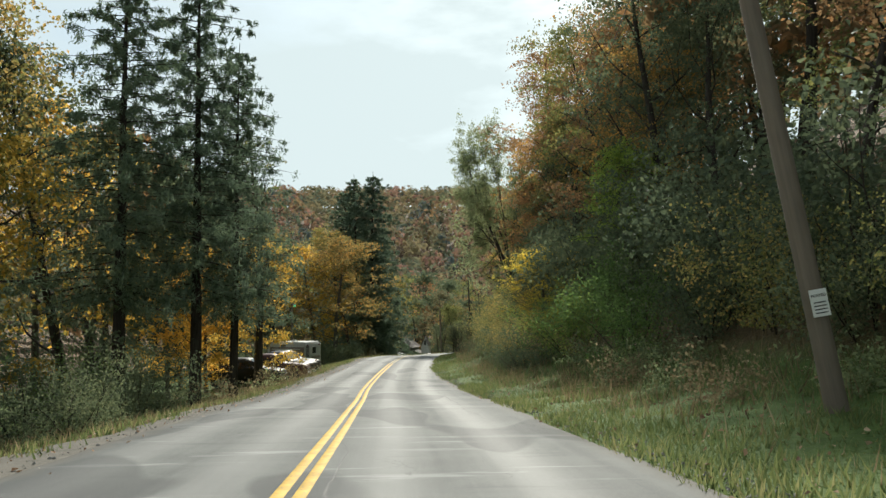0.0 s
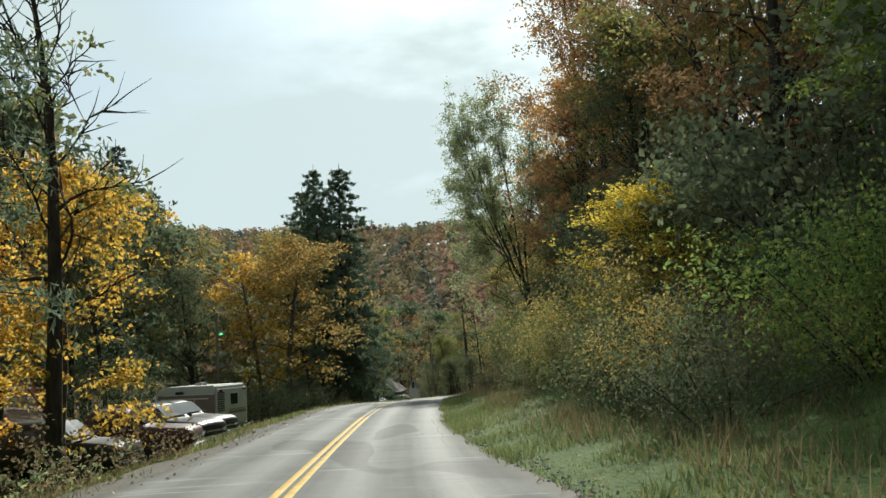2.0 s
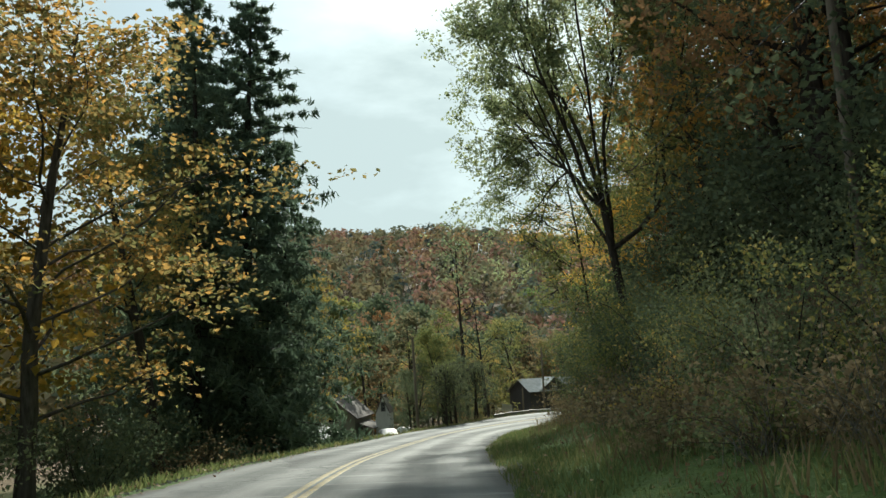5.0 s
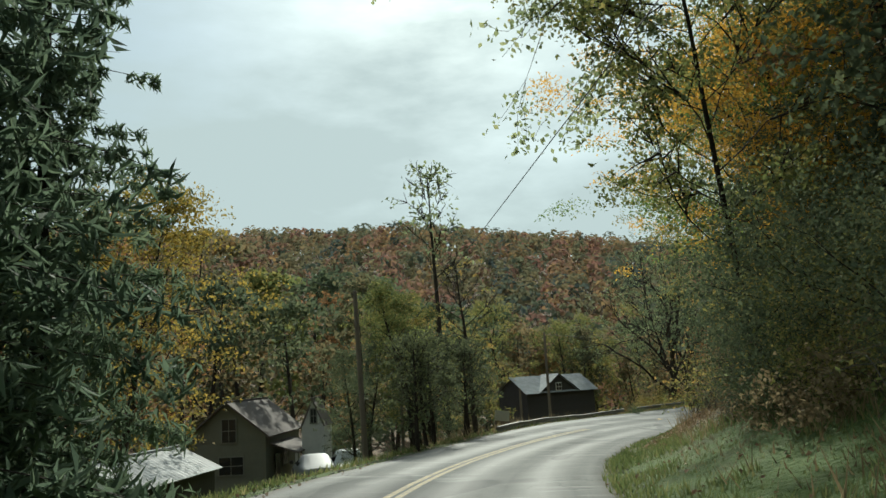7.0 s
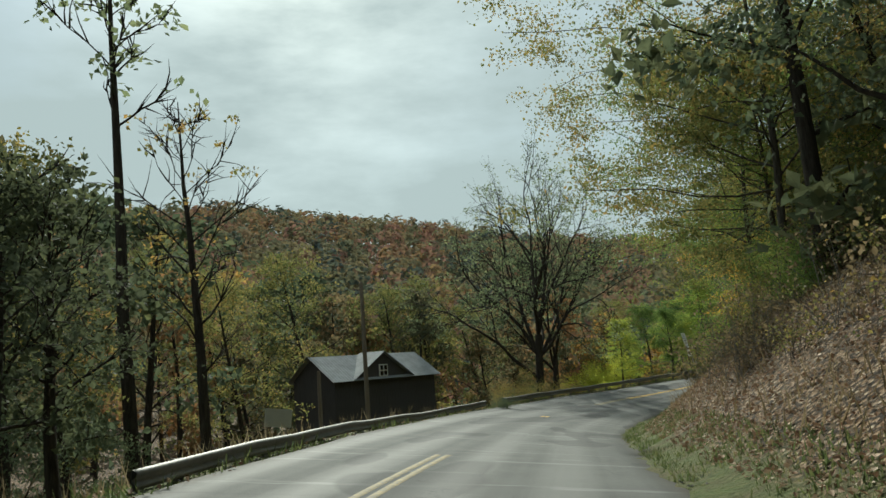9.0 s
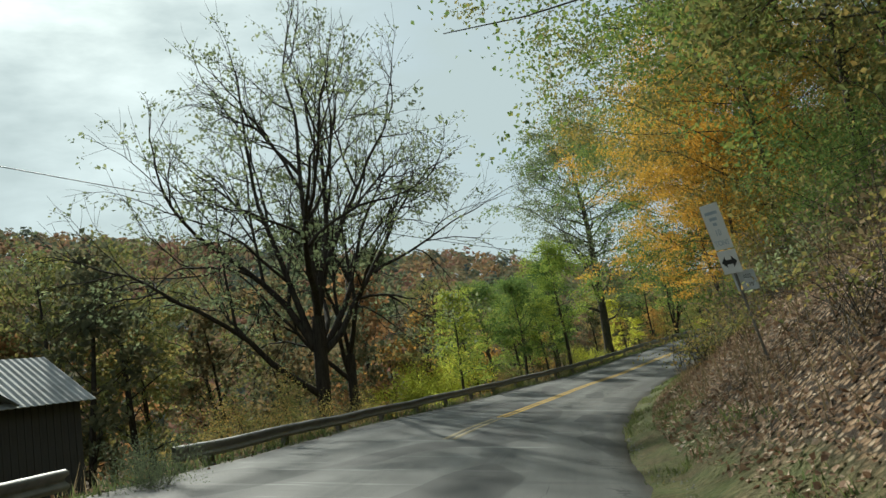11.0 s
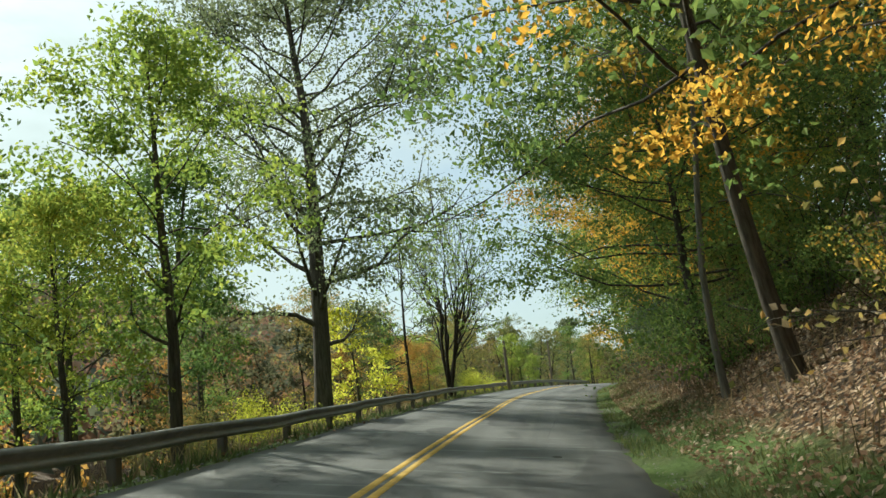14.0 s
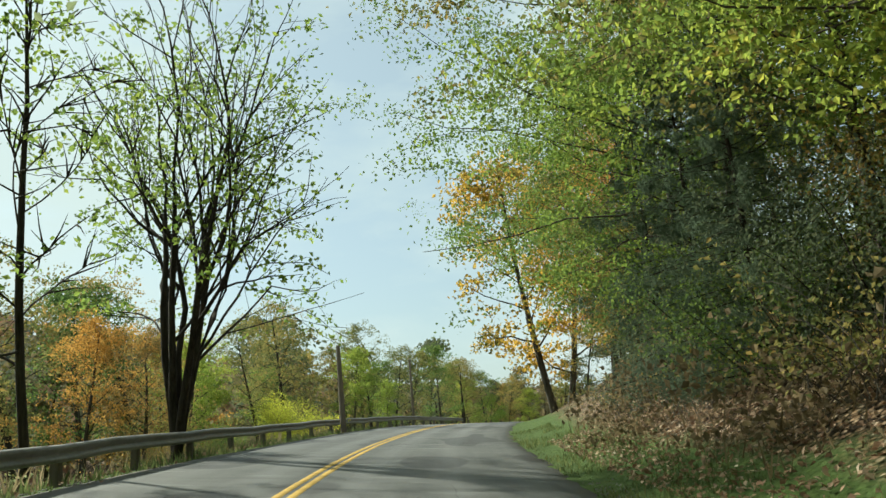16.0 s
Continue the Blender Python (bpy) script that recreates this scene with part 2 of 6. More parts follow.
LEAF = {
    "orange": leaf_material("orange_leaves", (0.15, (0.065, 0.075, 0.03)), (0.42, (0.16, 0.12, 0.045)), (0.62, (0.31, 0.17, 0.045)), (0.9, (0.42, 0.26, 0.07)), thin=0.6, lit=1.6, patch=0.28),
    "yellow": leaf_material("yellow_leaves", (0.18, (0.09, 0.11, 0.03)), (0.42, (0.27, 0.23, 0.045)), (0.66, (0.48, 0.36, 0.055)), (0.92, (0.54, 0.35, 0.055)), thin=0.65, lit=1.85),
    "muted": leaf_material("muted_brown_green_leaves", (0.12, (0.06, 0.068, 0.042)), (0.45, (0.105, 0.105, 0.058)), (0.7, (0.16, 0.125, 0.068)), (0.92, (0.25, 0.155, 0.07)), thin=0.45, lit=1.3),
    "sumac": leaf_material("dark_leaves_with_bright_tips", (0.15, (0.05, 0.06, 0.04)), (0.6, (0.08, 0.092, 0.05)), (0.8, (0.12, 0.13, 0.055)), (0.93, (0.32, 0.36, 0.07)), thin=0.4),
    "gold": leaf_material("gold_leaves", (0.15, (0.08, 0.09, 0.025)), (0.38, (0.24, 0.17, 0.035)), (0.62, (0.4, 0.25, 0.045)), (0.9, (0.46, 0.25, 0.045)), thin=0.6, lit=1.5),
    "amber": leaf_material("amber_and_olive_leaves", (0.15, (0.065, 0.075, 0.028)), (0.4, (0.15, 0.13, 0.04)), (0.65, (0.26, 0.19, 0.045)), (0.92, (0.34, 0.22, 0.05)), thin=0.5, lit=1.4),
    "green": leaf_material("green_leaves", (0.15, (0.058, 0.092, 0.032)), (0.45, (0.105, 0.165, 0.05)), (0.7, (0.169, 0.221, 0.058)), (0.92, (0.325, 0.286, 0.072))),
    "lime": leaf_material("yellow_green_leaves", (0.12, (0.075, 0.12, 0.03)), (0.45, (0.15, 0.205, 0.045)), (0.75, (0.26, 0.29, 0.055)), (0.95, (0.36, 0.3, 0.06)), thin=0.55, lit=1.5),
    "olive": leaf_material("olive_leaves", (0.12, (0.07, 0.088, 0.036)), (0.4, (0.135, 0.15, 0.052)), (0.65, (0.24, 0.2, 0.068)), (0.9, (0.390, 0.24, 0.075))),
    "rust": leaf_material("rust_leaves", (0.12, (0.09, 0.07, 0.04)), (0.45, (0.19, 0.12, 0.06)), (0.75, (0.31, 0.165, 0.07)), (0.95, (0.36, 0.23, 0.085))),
    # Dark green whose low tone also holds shade inside the wood.
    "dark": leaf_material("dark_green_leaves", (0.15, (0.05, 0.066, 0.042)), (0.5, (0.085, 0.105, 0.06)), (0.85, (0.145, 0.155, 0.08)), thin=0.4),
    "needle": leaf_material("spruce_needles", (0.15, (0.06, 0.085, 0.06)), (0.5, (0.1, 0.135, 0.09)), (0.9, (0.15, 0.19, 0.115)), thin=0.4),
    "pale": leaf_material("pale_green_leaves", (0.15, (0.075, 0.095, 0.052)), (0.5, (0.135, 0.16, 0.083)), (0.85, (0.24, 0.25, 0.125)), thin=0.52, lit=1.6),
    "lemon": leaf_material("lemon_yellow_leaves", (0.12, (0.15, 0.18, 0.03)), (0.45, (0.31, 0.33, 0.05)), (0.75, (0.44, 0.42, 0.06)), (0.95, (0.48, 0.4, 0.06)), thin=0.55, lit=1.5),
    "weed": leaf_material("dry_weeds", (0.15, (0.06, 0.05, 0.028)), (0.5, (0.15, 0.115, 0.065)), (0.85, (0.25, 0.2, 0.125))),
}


def far_material():
    """Autumn woods seen from afar: one colour a crown, leaves varied within it, all greyed for haze."""
    k = Nodes("far_autumn_leaves")
    v = k.math("ADD", k.math("MULTIPLY", k.attr("tone"), 0.88), k.math("MULTIPLY", k.geo.outputs["Random Per Island"], 0.12))
    col = k.ramp(v, (0.05, (0.085, 0.105, 0.1)), (0.2, (0.15, 0.165, 0.105)), (0.36, (0.25, 0.2, 0.11)), (0.5, (0.16, 0.17, 0.105)), (0.62, (0.28, 0.19, 0.115)), (0.74, (0.27, 0.15, 0.12)), (0.85, (0.33, 0.225, 0.105)), (0.95, (0.09, 0.115, 0.11)))
    k.leafy(col, 0.3, 0.9, gloss=0.03)
    return k.mat


FAR = far_material()

# ---- the road's line ----
START = [(-9.0, (5.5, -108.0, 7.4)), (-6.0, (3.7, -72.0, 5.6)), (-3.0, (1.85, -36.0, 3.5))]
END = [(18.0, (102.0, 208.5, -5.55)), (20.0, (129.0, 219.0, -4.9)), (23.0, (171.0, 229.0, -5.6)), (26.0, (214.0, 233.0, -7.5))]
KNOTS = START + [(t, eye) for t, eye, target, roll in PATH if t not in (3.2, 5.3, 8.2, 10.3)] + END
KT = np.array([k[0] for k in KNOTS])
KP = np.array([k[1] for k in KNOTS], float)
KP[:, 2] -= 1.3


def glide(t, kt, kp):
    """A smooth curve through knots (cubic Hermite, slopes by neighbours)."""
    t = np.atleast_1d(np.asarray(t, float))
    m = np.gradient(kp, kt, axis=0)
    i = np.clip(np.searchsorted(kt, t, side="right") - 1, 0, len(kt) - 2)
    h = (kt[i + 1] - kt[i])[:, None]
    u = ((t - kt[i])[:, None] / h).clip(0, 1)
    a, b = kp[i], kp[i + 1]
    return (2 * u**3 - 3 * u**2 + 1) * a + (u**3 - 2 * u**2 + u) * h * m[i] + (3 * u**2 - 2 * u**3) * b + (u**3 - u**2) * h * m[i + 1]


ST = np.arange(-9.0, 26.0, 0.05)
SP = glide(ST, KT, KP)
for _ in range(3):
    SP[1:-1] = (SP[:-2] + 2 * SP[1:-1] + SP[2:]) / 4
SD = np.gradient(SP[:, :2], axis=0)
SD /= np.linalg.norm(SD, axis=1)[:, None]
SR = np.stack([SD[:, 1], -SD[:, 0]], 1)


def smooth_table(t, pairs):
    kt, kv = np.array([p[0] for p in pairs], float), np.array([p[1:] for p in pairs], float)
    out = np.stack([np.interp(t, kt, kv[:, n]) for n in range(kv.shape[1])], -1)
    return out


# offsets from the eye's line, metres to the right; the road's cross fall in degrees
LINE = smooth_table(ST, [(-9, -1.05), (0, -1.0), (1.5, -1.2), (2.3, -1.45), (3.2, -1.6), (4.4, -1.75), (5.5, -1.8), (6.5, -1.9), (7.4, -2.0), (8.4, -2.2), (9.2, -2.4), (10.5, -2.35), (12, -2.25), (13, -2.12), (13.6, -1.95), (14.2, -1.95), (15.2, -1.87), (16.1, -1.86), (16.9, -2.1), (17.6, -2.2), (18.4, -2.4), (20, -2.7), (26, -2.8)])[:, 0]
RIGHT = smooth_table(ST, [(-9, 3.0), (0.5, 3.0), (1.7, 2.7), (2.8, 2.3), (3.4, 1.9), (3.9, 1.35), (5.5, 1.4), (6.4, 1.7), (7.2, 1.5), (8.4, 1.75), (9.2, 1.8), (10.3, 1.75), (11.3, 2.2), (12.2, 1.95), (13.5, 2.05), (14.5, 2.05), (15.3, 2.1), (16.2, 2.5), (17.6, 2.7), (18.3, 2.3), (20, 2.0), (26, 1.8)])[:, 0]
LEFT = smooth_table(ST, [(-9, -4.4), (0, -4.4), (1.9, -4.7), (3, -4.5), (5.5, -4.7), (6.5, -4.9), (8, -4.95), (9.2, -5.1), (10.5, -5.6), (12, -5.6), (13.5, -5.3), (14.5, -5.05), (16, -5.2), (17.2, -5.7), (18.5, -5.9), (26, -6.0)])[:, 0]
BANK = np.tan(np.radians(smooth_table(ST, [(-9, 0), (0, 0.3), (3, 0.8), (6.5, 0.5), (8, 0.3), (9, 1.2), (10, 5), (11, 7.2), (12, 8), (13.5, 7.5), (14.5, 6.5), (16, 6), (20, 3), (26, 0)])[:, 0]))
for arr in (LINE, RIGHT, LEFT, BANK):
    for _ in range(40):
        arr[1:-1] = (arr[:-2] + 2 * arr[1:-1] + arr[2:]) / 4

DIST = np.array([0, 0.5, 1, 2, 4, 6, 9, 14, 30, 60, 120, 300])
RISE = smooth_table(ST, [
    (-9, 0, 0, 0, 0.1, 0.3, 0.6, 2.2, 5.5, 15, 30, 48, 60),
    (0, 0, 0, 0, 0.05, 0.2, 0.6, 2.2, 5.5, 16, 30, 50, 60),
    (2.6, 0, 0, 0.03, 0.12, 0.35, 1.2, 3.0, 6.2, 17, 31, 50, 60),
    (4.2, 0, 0.04, 0.12, 0.3, 0.6, 1.3, 3.0, 6.2, 17, 31, 50, 60),
    (7, 0, 0.04, 0.13, 0.3, 0.8, 1.9, 3.8, 7.0, 18, 32, 50, 60),
    (10.3, 0, 0.05, 0.3, 1.0, 2.6, 4.2, 6.5, 9.8, 18, 30, 48, 60),
    (12, 0, 0.05, 0.35, 1.1, 2.7, 4.3, 6.4, 9.5, 17, 28, 45, 60),
    (13.5, 0, 0.05, 0.25, 0.8, 2.1, 3.4, 5.2, 8.0, 15, 25, 40, 55),
    (16, 0, 0.04, 0.1, 0.45, 1.6, 2.8, 4.6, 7.5, 14, 24, 36, 50),
    (26, 0, 0.04, 0.1, 0.3, 0.8, 1.5, 2.8, 5, 10, 16, 24, 30)])
FALL = smooth_table(ST, [
    (-9, 0, -0.05, -0.1, -0.3, -0.6, -0.75, -0.85, -0.9, -1, 4, 22, 45),
    (4, 0, -0.05, -0.12, -0.4, -0.78, -0.95, -1.1, -0.9, -1, 4, 22, 45),
    (6.5, 0, -0.05, -0.1, -0.35, -0.8, -1.0, -1.2, -1.3, -1.5, 0, 15, 40),
    (8.5, 0, -0.05, -0.1, -0.3, -0.9, -1.3, -1.5, -1.6, -2.0, -1, 10, 40),
    (10.5, 0, -0.02, -0.05, -0.3, -1.2, -2.0, -2.8, -3.6, -5.5, -5, 6, 40),
    (13, 0, -0.02, -0.05, -0.3, -1.1, -1.9, -3.0, -4.5, -8, -9, 0, 30),
    (16, 0, -0.02, -0.05, -0.3, -1.0, -1.8, -2.8, -4.2, -8, -10, -6, 15),
    (26, 0, -0.02, -0.05, -0.2, -0.5, -1, -1.6, -2.5, -5, -6, -4, 8)])


def bumps(x, y, scale, seed):
    """Cheap rolling noise from a few sine waves."""
    r = np.random.RandomState(seed)
    out = 0
    for _ in range(6):
        a, f, p = r.uniform(0, 6.28), scale * r.uniform(0.5, 1.8), r.uniform(0, 6.28)
        out = out + np.sin((x * math.cos(a) + y * math.sin(a)) * f + p)
    return out / 6


def land(x, y):
    """Height of the ground, distance past the road's edge (negative on the road), and side, for arrays of places."""
    x, y = np.atleast_1d(x).astype(float), np.atleast_1d(y).astype(float)
    z, past, right = np.empty_like(x), np.empty_like(x), np.empty_like(x)
    at = np.empty(len(x), int)
    for a in range(0, len(x), 4000):
        xx, yy = x[a : a + 4000], y[a : a + 4000]
        d2 = (xx[:, None] - SP[None, ::4, 0]) ** 2 + (yy[:, None] - SP[None, ::4, 1]) ** 2
        j = d2.argmin(1) * 4
        for step in (2, 1):
            best = np.stack([np.clip(j + k, 0, len(ST) - 1) for k in (-step, 0, step)])
            dd = (xx - SP[best, 0]) ** 2 + (yy - SP[best, 1]) ** 2
            j = best[dd.argmin(0), np.arange(len(xx))]
        off = (xx - SP[j, 0]) * SR[j, 0] + (yy - SP[j, 1]) * SR[j, 1]
        far = np.sqrt((xx - SP[j, 0]) ** 2 + (yy - SP[j, 1]) ** 2)
        off = np.where(off < 0, -far, far)
        on = np.clip(off, LEFT[j], RIGHT[j])
        p = np.maximum(off - RIGHT[j], LEFT[j] - off)
        k = np.clip(np.searchsorted(DIST, p.clip(0), side="right") - 1, 0, len(DIST) - 2)
        u = ((p.clip(0) - DIST[k]) / (DIST[k + 1] - DIST[k])).clip(0, 1)
        prof_r = RISE[j, k] * (1 - u) + RISE[j, k + 1] * u
        prof_l = FALL[j, k] * (1 - u) + FALL[j, k + 1] * u
        zz = SP[j, 2] - BANK[j] * on + np.where(p > 0, np.where(off > 0, prof_r, prof_l), -0.05)
        z[a : a + 4000], past[a : a + 4000], right[a : a + 4000], at[a : a + 4000] = zz, p, off, j
    u = ((y - 235) / 390).clip(0, 1)
    north = 71 * u * u * (3 - 2 * u) * (1 - 0.45 * ((x - 40) / 500).clip(0, 1))
    soft = ((past - 1.0) / 12).clip(0, 1)
    z = z + north * (past > 20) + soft * (0.5 * bumps(x, y, 0.25, 3) + 1.6 * ((past - 20) / 60).clip(0, 1) * bumps(x, y, 0.045, 4))
    return z, past, right, at


def spot(t, off):
    """The place off metres to the right of the eye's line at t seconds, on the ground."""
    j = int(np.clip(round((t + 9.0) / 0.05), 0, len(ST) - 1))
    x, y = SP[j, 0] + SR[j, 0] * off, SP[j, 1] + SR[j, 1] * off
    return np.array([x, y, land(x, y)[0][0]])


def ground_at(x, y):
    return float(land(x, y)[0][0])


def mesh_of(name, verts, faces, material, smooth=False):
    me = bpy.data.meshes.new(name)
    verts, faces = np.asarray(verts, np.float32), np.asarray(faces, np.int32)
    k = faces.shape[1]
    me.vertices.add(len(verts))
    me.vertices.foreach_set("co", verts.ravel())
    me.loops.add(faces.size)
    me.loops.foreach_set("vertex_index", faces.ravel())
    me.polygons.add(len(faces))
    me.polygons.foreach_set("loop_start", np.arange(0, faces.size, k, dtype=np.int32))
    me.polygons.foreach_set("use_smooth", np.full(len(faces), smooth))
    me.update(calc_edges=True)
    if material:
        me.materials.append(material)
    return me


def point_values(me, name, values):
    me.attributes.new(name, "FLOAT", "POINT").data.foreach_set("value", np.asarray(values, np.float32))


def grid_faces(rows, cols):
    a = (np.arange(rows - 1)[:, None] * cols + np.arange(cols - 1)[None]).ravel()
    return np.stack([a, a + 1, a + cols + 1, a + cols], 1)


# ---- ground: one sheet out to the horizon ----
def axis(lo, hi, step, far):
    near = np.arange(lo, hi + step, step)
    grow = step * 1.25 ** np.arange(1, 80)
    out = np.cumsum(grow)
    out = out[out < far]
    return np.concatenate([lo - out[::-1], near, near[-1] + out])


GX, GY = axis(-40, 140, 1.25, 2500), axis(-20, 240, 1.25, 2500)
gx, gy = np.meshgrid(GX, GY)
gz, gpast, gside, gat = land(gx.ravel(), gy.ravel())
gme = mesh_of("ground", np.stack([gx.ravel(), gy.ravel(), gz], 1), grid_faces(len(GY), len(GX)), GROUND, True)
gt = ST[gat]
litter = np.interp(gt, [-9, 8, 10, 12.5, 15, 26], [0.25, 0.3, 0.8, 0.9, 0.75, 0.5]) * (gside > 0) * ((gpast - np.interp(gt, [0, 10, 12, 16], [3, 0.4, 0.6, 1.4])) / 1.0).clip(0, 1)
litter = np.maximum(litter, ((gpast - 12) / 20).clip(0, 0.7))
lawn = np.interp(gt, [-9, 2, 6, 9, 11, 14, 16.5], [0.75, 0.75, 0.8, 0.5, 0.42, 0.48, 0.8]) * np.where(gside > 0, (1 - (gpast - 5) / 4).clip(0.15, 1), (1 - (gpast - 8) / 25).clip(0.3, 1))
point_values(gme, "litter", litter)
point_values(gme, "lawn", lawn)
tagged(new("ground", gme), "autumn ground of grass, dry weeds and fallen leaves", "ground", kind="structure")


# ---- road: a ribbon with thickness, crumbled edges ----
def ribbon(name, j0, j1, offs, lift, material, step=6):
    js = np.arange(j0, j1, step)
    offs = np.stack([o[js] if isinstance(o, np.ndarray) else np.full(len(js), o) for o in offs], 1)
    lift = np.broadcast_to(np.asarray(lift, float), offs.shape)
    x = SP[js, 0, None] + SR[js, 0, None] * offs
    y = SP[js, 1, None] + SR[js, 1, None] * offs
    z = SP[js, 2, None] - BANK[js, None] * offs + lift
    me = mesh_of(name, np.stack([x, y, z], -1).reshape(-1, 3), grid_faces(len(js), offs.shape[1])[:, ::-1], material, True)
    return me, js, offs


rr = np.random.RandomState(5)
jag = np.convolve(rr.normal(0, 1, len(ST)), np.ones(7) / 7, "same") * 0.16
jag2 = np.convolve(rr.normal(0, 1, len(ST)), np.ones(9) / 9, "same") * 0.2
L2, R2 = LEFT + jag, RIGHT + jag2
cols = [L2 - 0.06, L2] + [LEFT + (RIGHT - LEFT) * f for f in (0.08, 0.2, 0.35, 0.5, 0.65, 0.8, 0.92)] + [R2, R2 + 0.06]
rme, rjs, roffs = ribbon("road", 40, len(ST) - 10, cols, [-0.14, 0.0] + [0.012] * 7 + [0.0, -0.14], ASPHALT, 2)
point_values(rme, "across", (roffs - LINE[rjs][:, None]).ravel())
run = np.concatenate([[0], np.cumsum(np.linalg.norm(np.diff(SP[:, :2], axis=0), axis=1))])
point_values(rme, "along", np.repeat(run[rjs], roffs.shape[1]))
point_values(rme, "edge", np.maximum(1 - (roffs - LEFT[rjs][:, None]) / 0.9, 1 - (RIGHT[rjs][:, None] - roffs) / 0.9).clip(0, 1).ravel())
road = tagged(new("road", rme), "worn grey asphalt country road with patches and cracks", "road", kind="structure")


def shoulder(side, t0, t1, wide, label):
    """A strip of gravel beside the asphalt, frayed at its outer edge."""
    j0, j1 = int((t0 + 9) / 0.05), int((t1 + 9) / 0.05)
    r = np.random.RandomState(int(abs(t0) * 10) + 7)
    fray = np.convolve(r.normal(0, 1, len(ST)), np.ones(9) / 9, "same") * 0.45
    taper = np.interp(ST, [t0, t0 + 0.6, t1 - 0.6, t1], [0.15, 1, 1, 0.15])
    edge = LEFT if side < 0 else RIGHT
    outs = [edge - side * 0.1] + [edge + side * np.maximum(wide * f * taper + fray * f, 0.03 * f) for f in (0.15, 0.5, 0.85, 1.0)]
    me, *_ = ribbon("gravel_shoulder", j0, j1, outs if side > 0 else outs[::-1], [0.0, 0.0, -0.03, -0.06, -0.16] if side > 0 else [-0.2, -0.08, -0.03, 0.0, 0.0], GRAVEL, 1)
    return tagged(new("gravel_shoulder", me), label, "road shoulder", kind="structure")


def road_line(off, t0, t1, paint_used):
    j0, j1 = int((t0 + 9) / 0.05), int((t1 + 9) / 0.05)
    me, *_ = ribbon("centre_line", j0, j1, [LINE + off - 0.066, LINE + off - 0.06, LINE + off + 0.06, LINE + off + 0.066], [0.012, 0.017, 0.017, 0.012], paint_used, 1 if t1 - t0 < 1 else 3)
    return me


for off in (-0.105, 0.105):
    for t0, t1, paint_used, state in ((-8, 4.6, PAINT, "worn"), (4.4, 10.2, FADED, "faded, nearly rubbed off"), (11.5, 11.62, PAINT, "worn"), (11.85, 11.95, PAINT, "worn"), (12.25, 12.75, FADED, "faded"), (12.75, 25, PAINT, "worn")):
        tagged(new("centre_line", road_line(off, t0, t1, paint_used)), state + " yellow painted centre line on the asphalt", "road marking", "double yellow line", "structure")

shoulder(-1, -2.0, 6.2, 1.15, "grey-brown gravel shoulder between asphalt and yards")
shoulder(1, 1.6, 9.0, 0.55, "crumbled asphalt and gravel along the grass verge")

# ---- trees ----
def part(name, data, parent, label="", where=None):
    ob = new(name, data)
    ob.parent = parent
    if where is not None:
        ob.matrix_basis = where
    return tagged(ob, label)


def tubes(name, lines, material, sides=5):
    """One mesh of tapered tubes; each line is (points, radii)."""
    V, F, base = [], [], 0
    for pts, rad in lines:
        pts = np.asarray(pts, float)
        n = sides if rad[0] > 0.07 else (4 if rad[0] > 0.03 else 3)
        d = np.gradient(pts, axis=0)
        d /= np.linalg.norm(d, axis=1)[:, None] + 1e-9
        ref = np.where(np.abs(d[:, 2:3]) > 0.9, [[1.0, 0, 0]], [[0, 0, 1.0]])
        u = np.cross(d, ref)
        u /= np.linalg.norm(u, axis=1)[:, None] + 1e-9
        v = np.cross(d, u)
        ang = np.arange(n) / n * 2 * np.pi
        ring = pts[:, None] + np.asarray(rad)[:, None, None] * (np.cos(ang)[None, :, None] * u[:, None] + np.sin(ang)[None, :, None] * v[:, None])
        V.append(ring.reshape(-1, 3))
        for i in range(len(pts) - 1):
            a = base + i * n + np.arange(n)
            b = base + i * n + (np.arange(n) + 1) % n
            F.append(np.stack([a, b, b + n, a + n], 1))
        base += len(pts) * n
    return mesh_of(name, np.concatenate(V), np.concatenate(F), material, True)


def leaves(name, rng, centres, size, material, aspect=0.65, droop=0.35, up=0.5, facing=None):
    """One mesh of small folded leaves, each an island of two faces."""
    n = len(centres)
    nor = rng.normal(0, 1, (n, 3)) + [0, 0, up]
    if facing is not None:
        nor = nor * 0.3 + facing
    nor /= np.linalg.norm(nor, axis=1)[:, None]
    a = rng.normal(0, 1, (n, 3)) - [0, 0, droop]
    a -= nor * (a * nor).sum(1)[:, None]
    a /= np.linalg.norm(a, axis=1)[:, None]
    b = np.cross(nor, a)
    s = (size * rng.uniform(0.6, 1.3, n))[:, None]
    fold = nor * s * rng.uniform(0.05, 0.2, n)[:, None]
    v = np.stack([centres - a * s / 2, centres + b * s * aspect / 2 + fold - a * s * 0.06, centres + a * s / 2, centres - b * s * aspect / 2 + fold - a * s * 0.06], 1).reshape(-1, 3)
    i = np.arange(n)[:, None] * 4
    f = np.concatenate([i + [0, 1, 2], i + [0, 2, 3]], 1).reshape(-1, 3)
    return mesh_of(name, v, f, material)


def ball(rng, n):
    """Offsets in a soft ball with no far strays."""
    d = rng.normal(0, 1, (n, 3))
    ln = np.linalg.norm(d, axis=1)[:, None]
    return d / ln * np.minimum(ln, 1.9)


def spray(rng, n):
    """Offsets in a flat, drooping spray of leaves."""
    o = ball(rng, n) * [1.15, 1.15, 0.42]
    o[:, 2] -= 0.22 * (o[:, 0] ** 2 + o[:, 1] ** 2)
    return o


